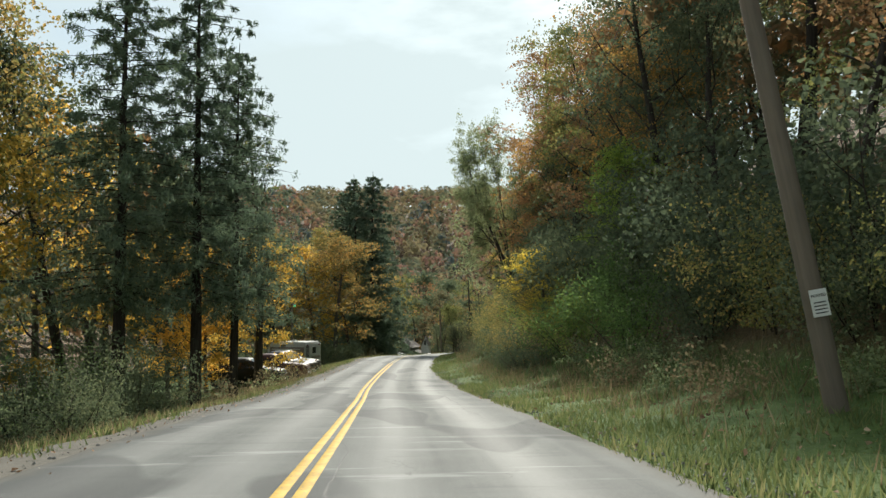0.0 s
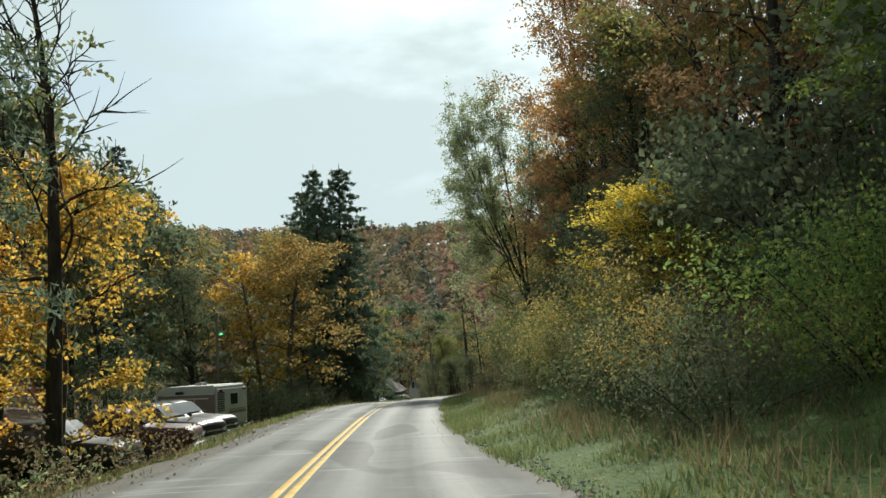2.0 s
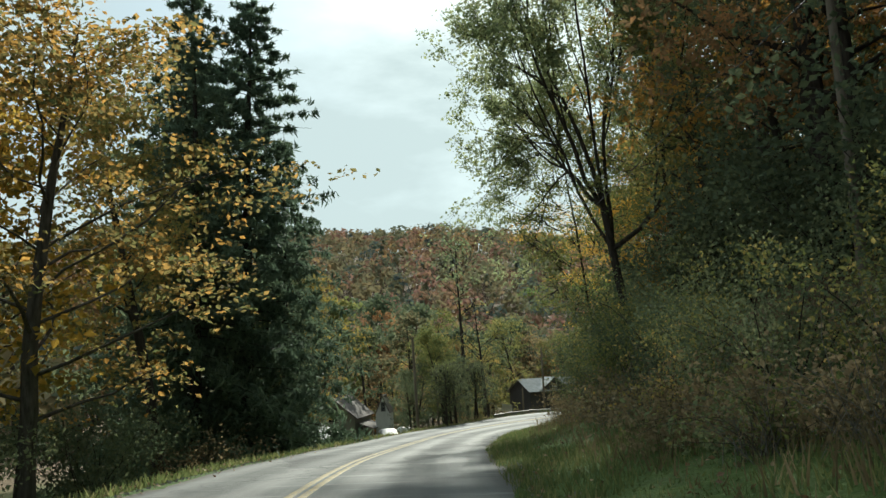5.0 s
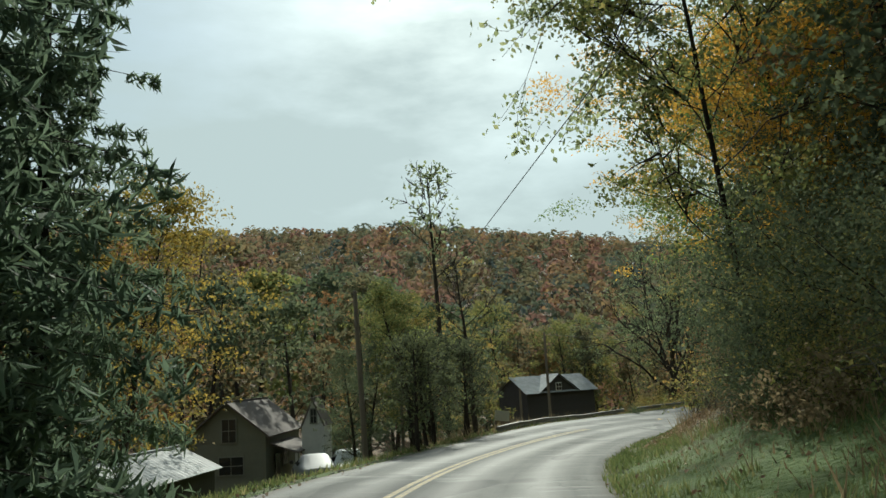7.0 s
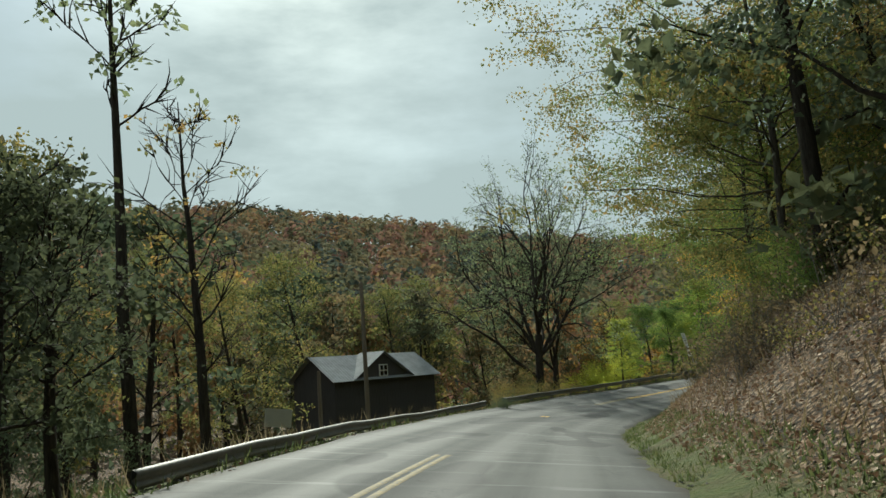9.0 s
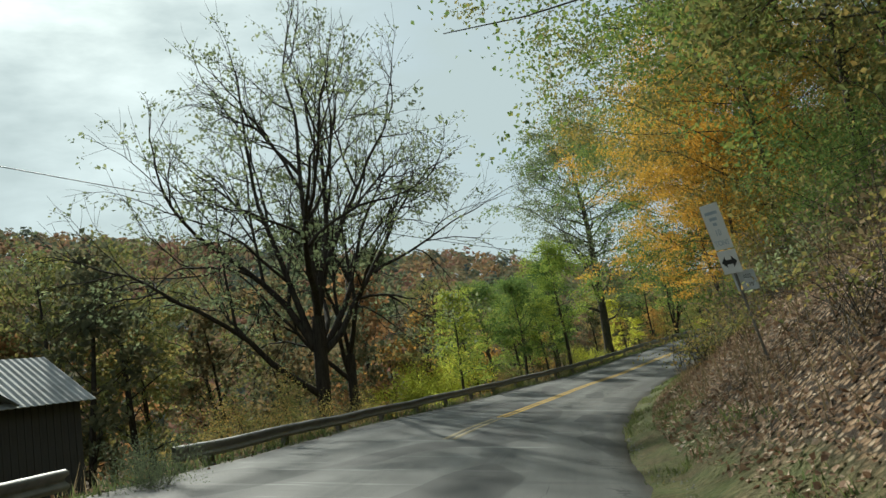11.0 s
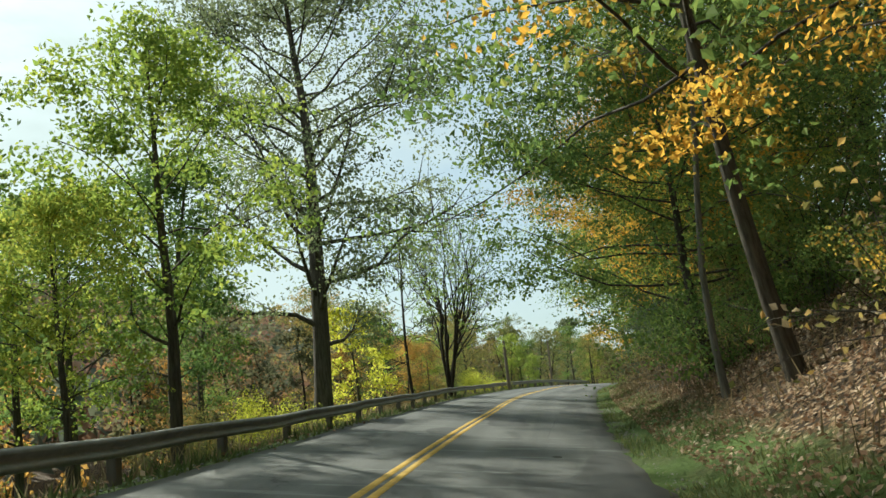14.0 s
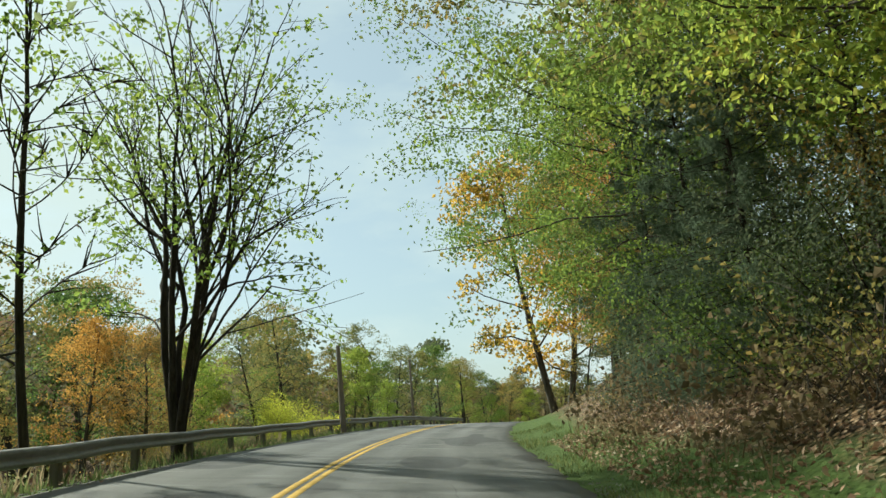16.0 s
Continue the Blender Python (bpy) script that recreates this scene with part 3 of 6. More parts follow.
def bend(rng, start, direction, length, n, lift, wobble):
    pts, p, d = [np.array(start, float)], np.array(start, float), np.array(direction, float)
    for _ in range(n):
        d = d + rng.normal(0, wobble, 3) + [0, 0, lift]
        d /= np.linalg.norm(d)
        p = p + d * length / n
        pts.append(p.copy())
    return np.array(pts)


def broadleaf(seed, h, spread, bare, limbs, count, size, leaf, bark, trunk_r=None, stems=1, rise=0.75, thin=0.13, open_top=False, twigs=6, splay=0.16, show=False):
    """A leaf tree: tapered stems, limbs, twigs, and leaves in clumps round the twigs. Returns its two meshes."""
    rng = np.random.RandomState(seed)
    trunk_r = trunk_r or h * 0.014
    lines, nodes = [], []
    for s in range(stems):
        az = s * 2.4 + rng.uniform(0, 1)
        tilt = splay * rng.uniform(0.7, 1.3) if stems > 1 else 0.03
        top = h * (1 if s == 0 else rng.uniform(0.75, 0.98))
        trunk = bend(rng, (0.12 * (stems > 1) * math.cos(az), 0.12 * (stems > 1) * math.sin(az), -0.4), (math.cos(az) * tilt, math.sin(az) * tilt, 1), top + 0.4, 9, 0.0, 0.035)
        rad = trunk_r / stems**0.4 * np.array([1.35, 1.0, 0.92, 0.84, 0.74, 0.62, 0.5, 0.36, 0.22, 0.08])
        lines.append((trunk, rad))
        for k in range(max(4, limbs // stems)):
            u = bare + (0.97 - bare) * ((k + rng.uniform(0, 1)) / max(4, limbs // stems)) ** 0.85
            f = u * 9
            i = min(int(f), 8)
            p = trunk[i] + (trunk[i + 1] - trunk[i]) * (f - i)
            r0 = np.interp(u, np.linspace(0, 1, 10), rad) * 0.34
            shape = math.sin(math.pi * min(1, (u - bare) / (1 - bare) * 0.78 + 0.2)) ** 0.7
            ln = spread * shape * rng.uniform(0.75, 1.15)
            a2 = k * 2.399 + rng.uniform(-0.5, 0.5) + s
            el = rise * (0.5 + 0.9 * u) + rng.uniform(-0.15, 0.2)
            limb = bend(rng, p, (math.cos(a2), math.sin(a2), el), ln, 5, 0.04, 0.19)
            lines.append((limb, np.linspace(max(r0, 0.02), 0.012, 6)))
            nodes += [limb[2], limb[3], limb[4], limb[5]]
            for m in range(twigs):
                g = rng.uniform(0.3, 1) * 5
                q = min(int(g), 4)
                st = limb[q] + (limb[q + 1] - limb[q]) * (g - q)
                d = (limb[q + 1] - limb[q]) / (np.linalg.norm(limb[q + 1] - limb[q]) + 1e-9) + rng.normal(0, 0.6, 3) + [0, 0, 0.15]
                tw = bend(rng, st, d / np.linalg.norm(d), ln * rng.uniform(0.25, 0.5), 2, 0.03, 0.2)
                if show:
                    lines.append((tw, np.linspace(0.014 + 0.0009 * h, 0.005, 3)))
                nodes += [tw[1], tw[1] * 0.5 + tw[2] * 0.5, tw[2], tw[2]]
    nodes = np.array(nodes)
    weight = rng.uniform(0.12, 1, len(nodes)) ** 2.2
    per = 14 if size < 0.24 else 9 if size < 0.4 else 5
    groups = nodes[rng.choice(len(nodes), count // per + 1, p=weight / weight.sum())] + spray(rng, count // per + 1) * spread * thin * 0.7
    c = np.repeat(groups, per, 0)[:count] + spray(rng, count) * (size * 0.85 + 0.03 * spread) * np.repeat(rng.uniform(0.5, 1.3, (count // per + 1, 1)), per, 0)[:count]
    return tubes("trunk", lines, bark, 7), leaves("crown", rng, c, size, leaf)


def forked(seed, h, spread, fork, mains, count, size, leaf, bark, trunk_r, lean0=0.15, lean1=0.8, depth=3, sweep=0.05, low=None, girth=0.62):
    """A tree whose trunk parts into a few main limbs that part again and again; leaves sit at the fine ends."""
    rng = np.random.RandomState(seed)
    lines, ends = [], []
    trunk = bend(rng, (0, 0, -0.4), (0, 0, 1), fork * h + 0.4, 4, 0, 0.03)
    lines.append((trunk, trunk_r * np.array([1.45, 1.08, 1.0, 0.95, 0.9])))

    def grow(p, d, ln, r, left):
        pts = bend(rng, p, d, ln, 5 if left > 1 else 3, sweep, 0.13)
        n = len(pts)
        lines.append((pts, np.linspace(r, max(r * 0.5, 0.006), n)))
        if left == 0:
            ends.extend(pts[1:])
            return
        for k in range(3):
            f = rng.uniform(0.35, 0.95) * (n - 1)
            q = min(int(f), n - 2)
            way = pts[q + 1] - pts[q]
            way = way / (np.linalg.norm(way) + 1e-9)
            side = rng.normal(0, 1, 3)
            side -= way * (side @ way)
            d2 = way + side / (np.linalg.norm(side) + 1e-9) * rng.uniform(0.5, 1.0)
            grow(pts[q] + (pts[q + 1] - pts[q]) * (f - q), d2 / np.linalg.norm(d2), ln * rng.uniform(0.45, 0.72), max(r * 0.5 * rng.uniform(0.8, 1.1), 0.008), left - 1)
        way = pts[-1] - pts[-2]
        grow(pts[-1], way / np.linalg.norm(way) + rng.normal(0, 0.12, 3), ln * rng.uniform(0.5, 0.7), max(r * 0.5, 0.008), left - 1)

    for k in range(mains):
        az = k * 2.399 + rng.uniform(-0.3, 0.3)
        a = lean0 + (lean1 - lean0) * (k / max(1, mains - 1)) + rng.uniform(-0.06, 0.06)
        grow(trunk[-1 if k % 2 == 0 else -2], (math.sin(a) * math.cos(az), math.sin(a) * math.sin(az), math.cos(a)), h * (1 - fork) * 0.45, trunk_r * girth * rng.uniform(0.8, 1.1), depth)
    for az, tilt, at in low or ():
        grow(trunk[at], (math.cos(az) * math.sin(tilt), math.sin(az) * math.sin(tilt), math.cos(tilt)), spread * 0.62, trunk_r * 0.5, depth)
    pts = np.concatenate([p for p, r in lines])
    up = (h - fork * h) / (np.percentile(pts[:, 2], 99.5) - fork * h)
    out = spread / np.percentile(np.hypot(pts[:, 0], pts[:, 1]), 98)

    def fit_size(p):
        p = np.array(p, float)
        above = np.clip((p[:, 2:3] - fork * h * 0.8) / (h * 0.15), 0, 1)
        z = np.where(p[:, 2] > fork * h, fork * h + (p[:, 2] - fork * h) * up, p[:, 2])
        return np.column_stack([p[:, :2] * (1 + (out - 1) * above), z])

    lines = [(fit_size(p), r) for p, r in lines]
    ends = fit_size(ends)
    pick = ends[rng.choice(len(ends), count // 6 + 1)]
    c = np.repeat(pick, 6, 0)[:count] + spray(rng, count) * size * 1.3
    return tubes("trunk", lines, bark, 8), leaves("crown", rng, c, size, leaf)


def bramble(seed, h, spread, count, size, leaf, bark):
    """A tangle of thin arching canes with few leaves."""
    rng = np.random.RandomState(seed)
    lines, nodes = [], []
    for s in range(34):
        az, out = rng.uniform(0, 6.28), rng.uniform(0.2, 1.0)
        base = (rng.normal(0, 0.3) * spread, rng.normal(0, 0.3) * spread, -0.15)
        cane = bend(rng, base, (math.cos(az) * out, math.sin(az) * out, 1.3), h * rng.uniform(0.8, 1.7), 6, -0.22, 0.13)
        cane[:, 2] = np.maximum(cane[:, 2], -0.1)
        lines.append((cane, np.linspace(0.011, 0.004, 7)))
        nodes += list(cane[2:])
    nodes = np.array(nodes)
    c = nodes[rng.choice(len(nodes), count)] + ball(rng, count) * [0.16, 0.16, 0.12]
    c[:, 2] = np.abs(c[:, 2])
    return tubes("stem", lines, bark, 3), leaves("foliage", rng, c, size, leaf)


def conifer(seed, h, spread, bare, count, size, leaf, bark):
    """A spruce: whorls of drooping boughs with hanging needle sprays."""
    rng = np.random.RandomState(seed)
    trunk = bend(rng, (0, 0, -0.4), (0, 0, 1), h + 0.4, 10, 0, 0.008)
    lines, nodes, ways = [(trunk, h * 0.013 * np.linspace(1.1, 0.06, 11))], [], []
    whorls = int(h * 2.4)
    for w in range(whorls):
        u = bare + (0.985 - bare) * (w / whorls)
        p = np.array([np.interp(u * h, trunk[:, 2], trunk[:, k]) for k in range(3)])
        for b in range(4):
            az = w * 1.1 + b * 1.571 + rng.uniform(-0.35, 0.35)
            ln = spread * (1 - u) ** 0.55 / (1 - bare) ** 0.55 * rng.uniform(0.45, 1.15) + 0.15
            bough = bend(rng, p, (math.cos(az), math.sin(az), 0.25 * u - 0.15), ln, 4, -0.04, 0.06)
            lines.append((bough, np.linspace(0.03, 0.008, 5)))
            for k in range(int(3 + ln * 3)):
                g = rng.uniform(0.15, 1) * 4
                q = min(int(g), 3)
                nodes.append(bough[q] + (bough[q + 1] - bough[q]) * (g - q))
                ways.append((math.cos(az), math.sin(az), -0.5))
    nodes = np.array(nodes)
    pick = rng.choice(len(nodes), count)
    c = nodes[pick] + rng.normal(0, 1, (count, 3)) * [0.13, 0.13, 0.16] * (0.25 + 1.2 * (1 - nodes[pick][:, 2:3] / h)) - [0, 0, 0.12]
    return tubes("trunk", lines, bark, 6), leaves("crown", rng, c, size, leaf, 0.15, 1.5, 0.0)


def shrub(seed, h, spread, count, size, leaf, bark, stems=9, woody=True):
    rng = np.random.RandomState(seed)
    lines, nodes = [], []
    for s in range(stems):
        az, out = s * 2.399, rng.uniform(0.15, 1.0)
        st = bend(rng, (math.cos(az) * 0.2 * spread * out, math.sin(az) * 0.2 * spread * out, -0.2), (math.cos(az) * out * spread / h, math.sin(az) * out * spread / h, 1), h * rng.uniform(0.7, 1.1), 5, -0.03, 0.12)
        lines.append((st, np.linspace(0.03, 0.008, 6)))
        for m in range(5):
            g = rng.randint(1, 6)
            d = rng.normal(0, 0.7, 3) + [math.cos(az) * 0.5, math.sin(az) * 0.5, 0.3]
            tw = bend(rng, st[g], d / np.linalg.norm(d), spread * rng.uniform(0.3, 0.6), 2, -0.04, 0.2)
            if m == 0:
                lines.append((tw, np.linspace(0.014, 0.005, 3)))
            nodes += [tw[1], tw[2], tw[2], st[g]]
    nodes = np.array(nodes)
    w = rng.uniform(0.2, 1, len(nodes))
    c = nodes[rng.choice(len(nodes), count, p=w / w.sum())] + ball(rng, count) * spread * 0.15 * [1, 1, 0.8]
    c[:, 2] = np.abs(c[:, 2])
    if not woody:
        return (leaves("foliage", rng, c, size, leaf),)
    return tubes("trunk", lines, bark, 4), leaves("crown", rng, c, size, leaf)


class Kind:
    """A kind of plant: built once, then copied."""
    def __init__(self, name, label, category, meshes, group=""):
        self.name, self.label, self.category, self.meshes, self.first, self.group = name, label, category, meshes, None, group

    def plant(self, x, y, turn=0.0, scale=1.0, tall=1.0, lean=(0, 0), z=None, label=""):
        z = ground_at(x, y) - 0.05 if z is None else z
        m = Matrix.LocRotScale((x, y, z), Euler((radians(lean[0]), radians(lean[1]), radians(turn))), (scale, scale, scale * tall))
        if self.first is None:
            ob = new(self.name)
            for me in self.meshes:
                piece = part(me.name.split(".")[0], me, ob)
                if piece.name.startswith("stem"):
                    tagged(piece, kind="stuff")
            tagged(ob, self.label, self.category, self.group)
            self.first = ob
            ob.matrix_basis = m
        else:
            ob = copy_thing(self.first, Matrix.Identity(4))
            ob.matrix_basis = m
        if label:
            tagged(ob, label)
        return ob


K = {}
def kind(key, *args, **kw):
    K[key] = Kind(*args, **kw)

kind("orange", "maple_tree", "maple with orange autumn leaves", "tree", broadleaf(1, 14, 4.8, 0.18, 26, 11000, 0.17, LEAF["orange"], BARK, thin=0.15))
kind("orange2", "maple_tree", "maple with amber and green leaves", "tree", broadleaf(2, 15, 5.2, 0.22, 24, 4600, 0.34, LEAF["gold"], BARK, thin=0.14))
kind("gold", "maple_tree", "young maple with golden leaves", "tree", broadleaf(3, 11, 3.6, 0.15, 22, 7500, 0.19, LEAF["gold"], BARK, thin=0.16))
kind("green", "broadleaf_tree", "green broadleaf tree turning yellow", "tree", broadleaf(4, 15, 4.6, 0.25, 24, 10000, 0.2, LEAF["green"], BARK))
kind("green2", "broadleaf_tree", "green broadleaf tree with a slender trunk", "tree", broadleaf(5, 13, 3.8, 0.3, 22, 9000, 0.18, LEAF["green"], BARK))
kind("olive", "broadleaf_tree", "olive and brown broadleaf tree", "tree", broadleaf(6, 16, 4.8, 0.22, 24, 7500, 0.19, LEAF["olive"], BARK_DARK))
kind("olive2", "broadleaf_tree", "tall olive green broadleaf tree", "tree", broadleaf(7, 18, 4.4, 0.3, 24, 9500, 0.22, LEAF["olive"], BARK_DARK))
kind("rust", "oak_tree", "oak with rust brown leaves", "tree", broadleaf(8, 17, 4.6, 0.2, 24, 9500, 0.17, LEAF["rust"], BARK_DARK))
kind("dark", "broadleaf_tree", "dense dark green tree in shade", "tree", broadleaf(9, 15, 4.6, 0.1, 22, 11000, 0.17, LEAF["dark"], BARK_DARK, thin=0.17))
kind("pale", "broadleaf_tree", "thin pale green tree against the sky", "tree", broadleaf(10, 15, 4.2, 0.3, 28, 4200, 0.26, LEAF["pale"], BARK, thin=0.12, show=True))
kind("lime", "broadleaf_tree", "slim young tree with yellow-green leaves", "tree", broadleaf(11, 9, 2.6, 0.2, 20, 7000, 0.16, LEAF["lime"], BARK, thin=0.15))
kind("lime2", "broadleaf_tree", "bright green tree with light foliage", "tree", broadleaf(12, 11, 3.4, 0.28, 22, 11000, 0.15, LEAF["lime"], BARK, thin=0.13))
kind("spruce", "spruce_tree", "tall dark spruce with drooping boughs", "tree", conifer(13, 25, 5.2, 0.04, 26000, 0.5, LEAF["needle"], BARK_DARK))
kind("spruce2", "spruce_tree", "dark spruce with a bare lower trunk", "tree", conifer(14, 20, 4.4, 0.24, 26000, 0.27, LEAF["needle"], BARK_DARK))
kind("bare", "bare_tree", "nearly bare tree with thin branches", "tree", broadleaf(15, 15, 3.2, 0.3, 26, 500, 0.2, LEAF["olive"], BARK_DARK, twigs=9, show=True))
kind("bush", "bush", "tangled green roadside bush", "bush", shrub(16, 3.0, 2.2, 6000, 0.095, LEAF["green"], BARK_DARK))
kind("bush2", "bush", "dense olive bush covered in vines", "bush", shrub(17, 3.6, 2.6, 7000, 0.1, LEAF["olive"], BARK_DARK))
kind("ybush", "bush", "bright yellow autumn bush", "bush", shrub(18, 4.2, 2.4, 4500, 0.15, LEAF["gold"], BARK))
kind("lbush", "bush", "leafy bush with yellow-green leaves", "bush", shrub(19, 4.0, 2.6, 9500, 0.11, LEAF["lemon"], BARK))
kind("weed", "weed_clump", "dry brown weeds and brambles", "weeds", shrub(20, 1.3, 1.3, 700, 0.11, LEAF["weed"], BARK_DARK, 7, False))
kind("weed2", "weed_clump", "low green and brown weeds", "weeds", shrub(21, 1.0, 1.2, 650, 0.11, LEAF["pale"], BARK_DARK, 7, False))
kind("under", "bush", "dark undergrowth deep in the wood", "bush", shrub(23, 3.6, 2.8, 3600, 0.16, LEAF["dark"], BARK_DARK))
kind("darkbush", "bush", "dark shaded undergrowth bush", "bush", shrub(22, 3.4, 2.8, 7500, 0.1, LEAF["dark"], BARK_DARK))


def along(key, t, off, **kw):
    p = spot(t, off)
    return K[key].plant(p[0], p[1], **kw)


def row(rng, keys, t0, t1, gap, off0, off1, s0=0.8, s1=1.15, tall=1.0):
    """Plants strewn along a stretch of the road, gap metres apart."""
    t = t0
    while t < t1:
        key = keys[rng.randint(len(keys))]
        along(key, t, rng.uniform(off0, off1), turn=rng.uniform(0, 360), scale=rng.uniform(s0, s1), tall=tall * rng.uniform(0.9, 1.1), lean=(rng.uniform(-3, 3), rng.uniform(-3, 3)))
        t += gap / 14.0 * rng.uniform(0.75, 1.25)


kind("mid_olive", "broadleaf_tree", "tall olive tree in the valley wood", "tree", broadleaf(31, 19, 4.6, 0.2, 12, 1500, 0.6, LEAF["muted"], BARK_DARK, thin=0.16, twigs=2))
kind("mid_rust", "oak_tree", "tall rust brown oak in the wood", "tree", broadleaf(32, 20, 4.8, 0.2, 12, 1500, 0.6, LEAF["rust"], BARK_DARK, thin=0.16, twigs=2))
kind("mid_dark", "broadleaf_tree", "tall dark green tree in the wood", "tree", broadleaf(33, 19, 5.0, 0.08, 12, 1500, 0.6, LEAF["dark"], BARK_DARK, thin=0.19, twigs=2))
kind("mid_orange", "maple_tree", "orange maple in the valley wood", "tree", broadleaf(34, 17, 4.6, 0.15, 12, 1500, 0.6, LEAF["orange"], BARK_DARK, thin=0.17, twigs=2))
kind("mid_green", "broadleaf_tree", "green tree in the valley wood", "tree", broadleaf(35, 17, 4.6, 0.15, 12, 1500, 0.6, LEAF["olive"], BARK_DARK, thin=0.17, twigs=2))
kind("oak", "oak_tree", "spreading green oak with overhanging limbs", "tree", broadleaf(36, 16, 10.0, 0.28, 40, 46000, 0.145, LEAF["green"], BARK, thin=0.055, rise=0.36, trunk_r=0.16, twigs=8))
kind("goldover", "maple_tree", "spreading maple with golden overhanging leaves", "tree", broadleaf(37, 15, 8.6, 0.24, 40, 46000, 0.145, LEAF["gold"], BARK, thin=0.055, rise=0.36, trunk_r=0.16, twigs=8))
kind("oliveover", "broadleaf_tree", "spreading tree with green and amber leaves", "tree", broadleaf(38, 16, 8.8, 0.24, 40, 46000, 0.145, LEAF["olive"], BARK, thin=0.055, rise=0.36, trunk_r=0.16, twigs=8))
kind("bigbare", "walnut_tree", "large forked tree with dark limbs and few leaves", "tree", forked(39, 21, 10.8, 0.3, 6, 9500, 0.17, LEAF["pale"], BARK_DARK, 0.31, 0.04, 0.7, 4, 0.0, ((2.6, 0.8, -3), (5.9, 1.0, -2), (3.4, 1.0, -1), (0.4, 0.95, -2)), girth=0.5))
kind("clump", "many_stemmed_tree", "many-stemmed tree with sparse yellow-green leaves", "tree", forked(40, 12.5, 5.4, 0.015, 8, 6500, 0.14, LEAF["lime"], BARK_DARK, 0.18, 0.13, 0.44, 3, 0.0, girth=0.6))
kind("giant", "broadleaf_tree", "tall forked tree with pale green leaves", "tree", forked(45, 28, 7.6, 0.3, 7, 46000, 0.2, LEAF["pale"], BARK_DARK, 0.22, 0.1, 0.95, 4, 0.02, girth=0.55))
kind("yellow", "young_tree", "young tree with yellow and green leaves", "tree", broadleaf(46, 10, 3.7, 0.06, 26, 16000, 0.135, LEAF["yellow"], BARK, thin=0.16))
kind("sumac", "small_tree", "small dark tree with bright leaf tips", "tree", broadleaf(47, 6.2, 2.4, 0.3, 22, 2600, 0.17, LEAF["sumac"], BARK_DARK, trunk_r=0.14, rise=0.9, thin=0.15, show=True))
kind("slim", "slender_tree", "slender dark-stemmed tree with light sparse leaves", "tree", broadleaf(51, 12.5, 3.2, 0.2, 26, 1900, 0.15, LEAF["lime"], BARK_DARK, trunk_r=0.1, rise=0.8, thin=0.12, twigs=8, show=True))
kind("bigbare2", "walnut_tree", "slim forked tree with dark limbs and few leaves", "tree", forked(52, 18, 7.5, 0.3, 5, 3500, 0.17, LEAF["pale"], BARK_DARK, 0.26, 0.06, 0.75, 4, 0.0, girth=0.5))
kind("oaklow", "oak_tree", "green oak with low limbs over the road", "tree", broadleaf(53, 13, 8.2, 0.12, 44, 46000, 0.145, LEAF["green"], BARK, thin=0.05, rise=0.16, trunk_r=0.17, twigs=8))
kind("olivelow", "broadleaf_tree", "olive tree with low limbs over the bank", "tree", broadleaf(54, 13, 7.6, 0.12, 44, 46000, 0.145, LEAF["olive"], BARK, thin=0.05, rise=0.16, trunk_r=0.17, twigs=8))
kind("goldlow", "maple_tree", "golden maple with low limbs over the road", "tree", broadleaf(56, 13, 7.8, 0.12, 44, 46000, 0.145, LEAF["gold"], BARK, thin=0.05, rise=0.2, trunk_r=0.17, twigs=8))
kind("limeover", "broadleaf_tree", "spreading tree with yellow-green hanging leaves", "tree", broadleaf(57, 15, 8.4, 0.2, 42, 46000, 0.145, LEAF["lime"], BARK, thin=0.055, rise=0.3, trunk_r=0.16, twigs=8))
kind("amber", "maple_tree", "maple with dull amber and olive leaves", "tree", broadleaf(58, 12, 5.0, 0.06, 30, 13000, 0.16, LEAF["amber"], BARK_DARK, thin=0.13))
kind("lemon", "broadleaf_tree", "small tree with bright lemon-green leaves", "tree", broadleaf(55, 6.6, 2.3, 0.14, 20, 4200, 0.16, LEAF["lemon"], BARK, thin=0.16))
kind("bramble", "bramble", "tangled dry bramble canes with few leaves", "bramble", bramble(48, 1.5, 1.3, 420, 0.1, LEAF["weed"], BARK_PALE))
kind("bramble2", "bramble", "brown and green bramble tangle", "bramble", bramble(49, 1.7, 1.4, 700, 0.1, LEAF["olive"], BARK))
kind("hemlock", "hemlock_tree", "dark green hemlock with low drooping boughs", "tree", conifer(50, 13, 4.6, 0.03, 46000, 0.17, LEAF["needle"], BARK_DARK))
kind("tallpale", "sycamore_tree", "tall tree with airy pale green leaves", "tree", broadleaf(41, 24, 8.2, 0.19, 50, 38000, 0.19, LEAF["pale"], BARK, trunk_r=0.42, rise=0.5, thin=0.09, twigs=8, show=True))
kind("sparse", "broadleaf_tree", "tall leaning tree with sparse drooping leaves", "tree", broadleaf(42, 18, 4.6, 0.16, 36, 19000, 0.15, LEAF["olive"], BARK_DARK, trunk_r=0.085, rise=0.6, thin=0.1, twigs=9, show=True))
kind("stem", "slender_tree", "slender leaning tree with a pale grey trunk", "tree", broadleaf(44, 15, 3.2, 0.48, 18, 2200, 0.2, LEAF["gold"], BARK_PALE, trunk_r=0.09, rise=0.8, thin=0.1, twigs=8, show=True))
kind("thin", "locust_tree", "thin tall tree, leafy only at the top", "tree", broadleaf(43, 18, 2.6, 0.6, 18, 650, 0.26, LEAF["pale"], BARK_DARK, trunk_r=0.2, rise=0.9, thin=0.1, twigs=8, show=True))

# ---- woods ----
rng = np.random.RandomState(42)
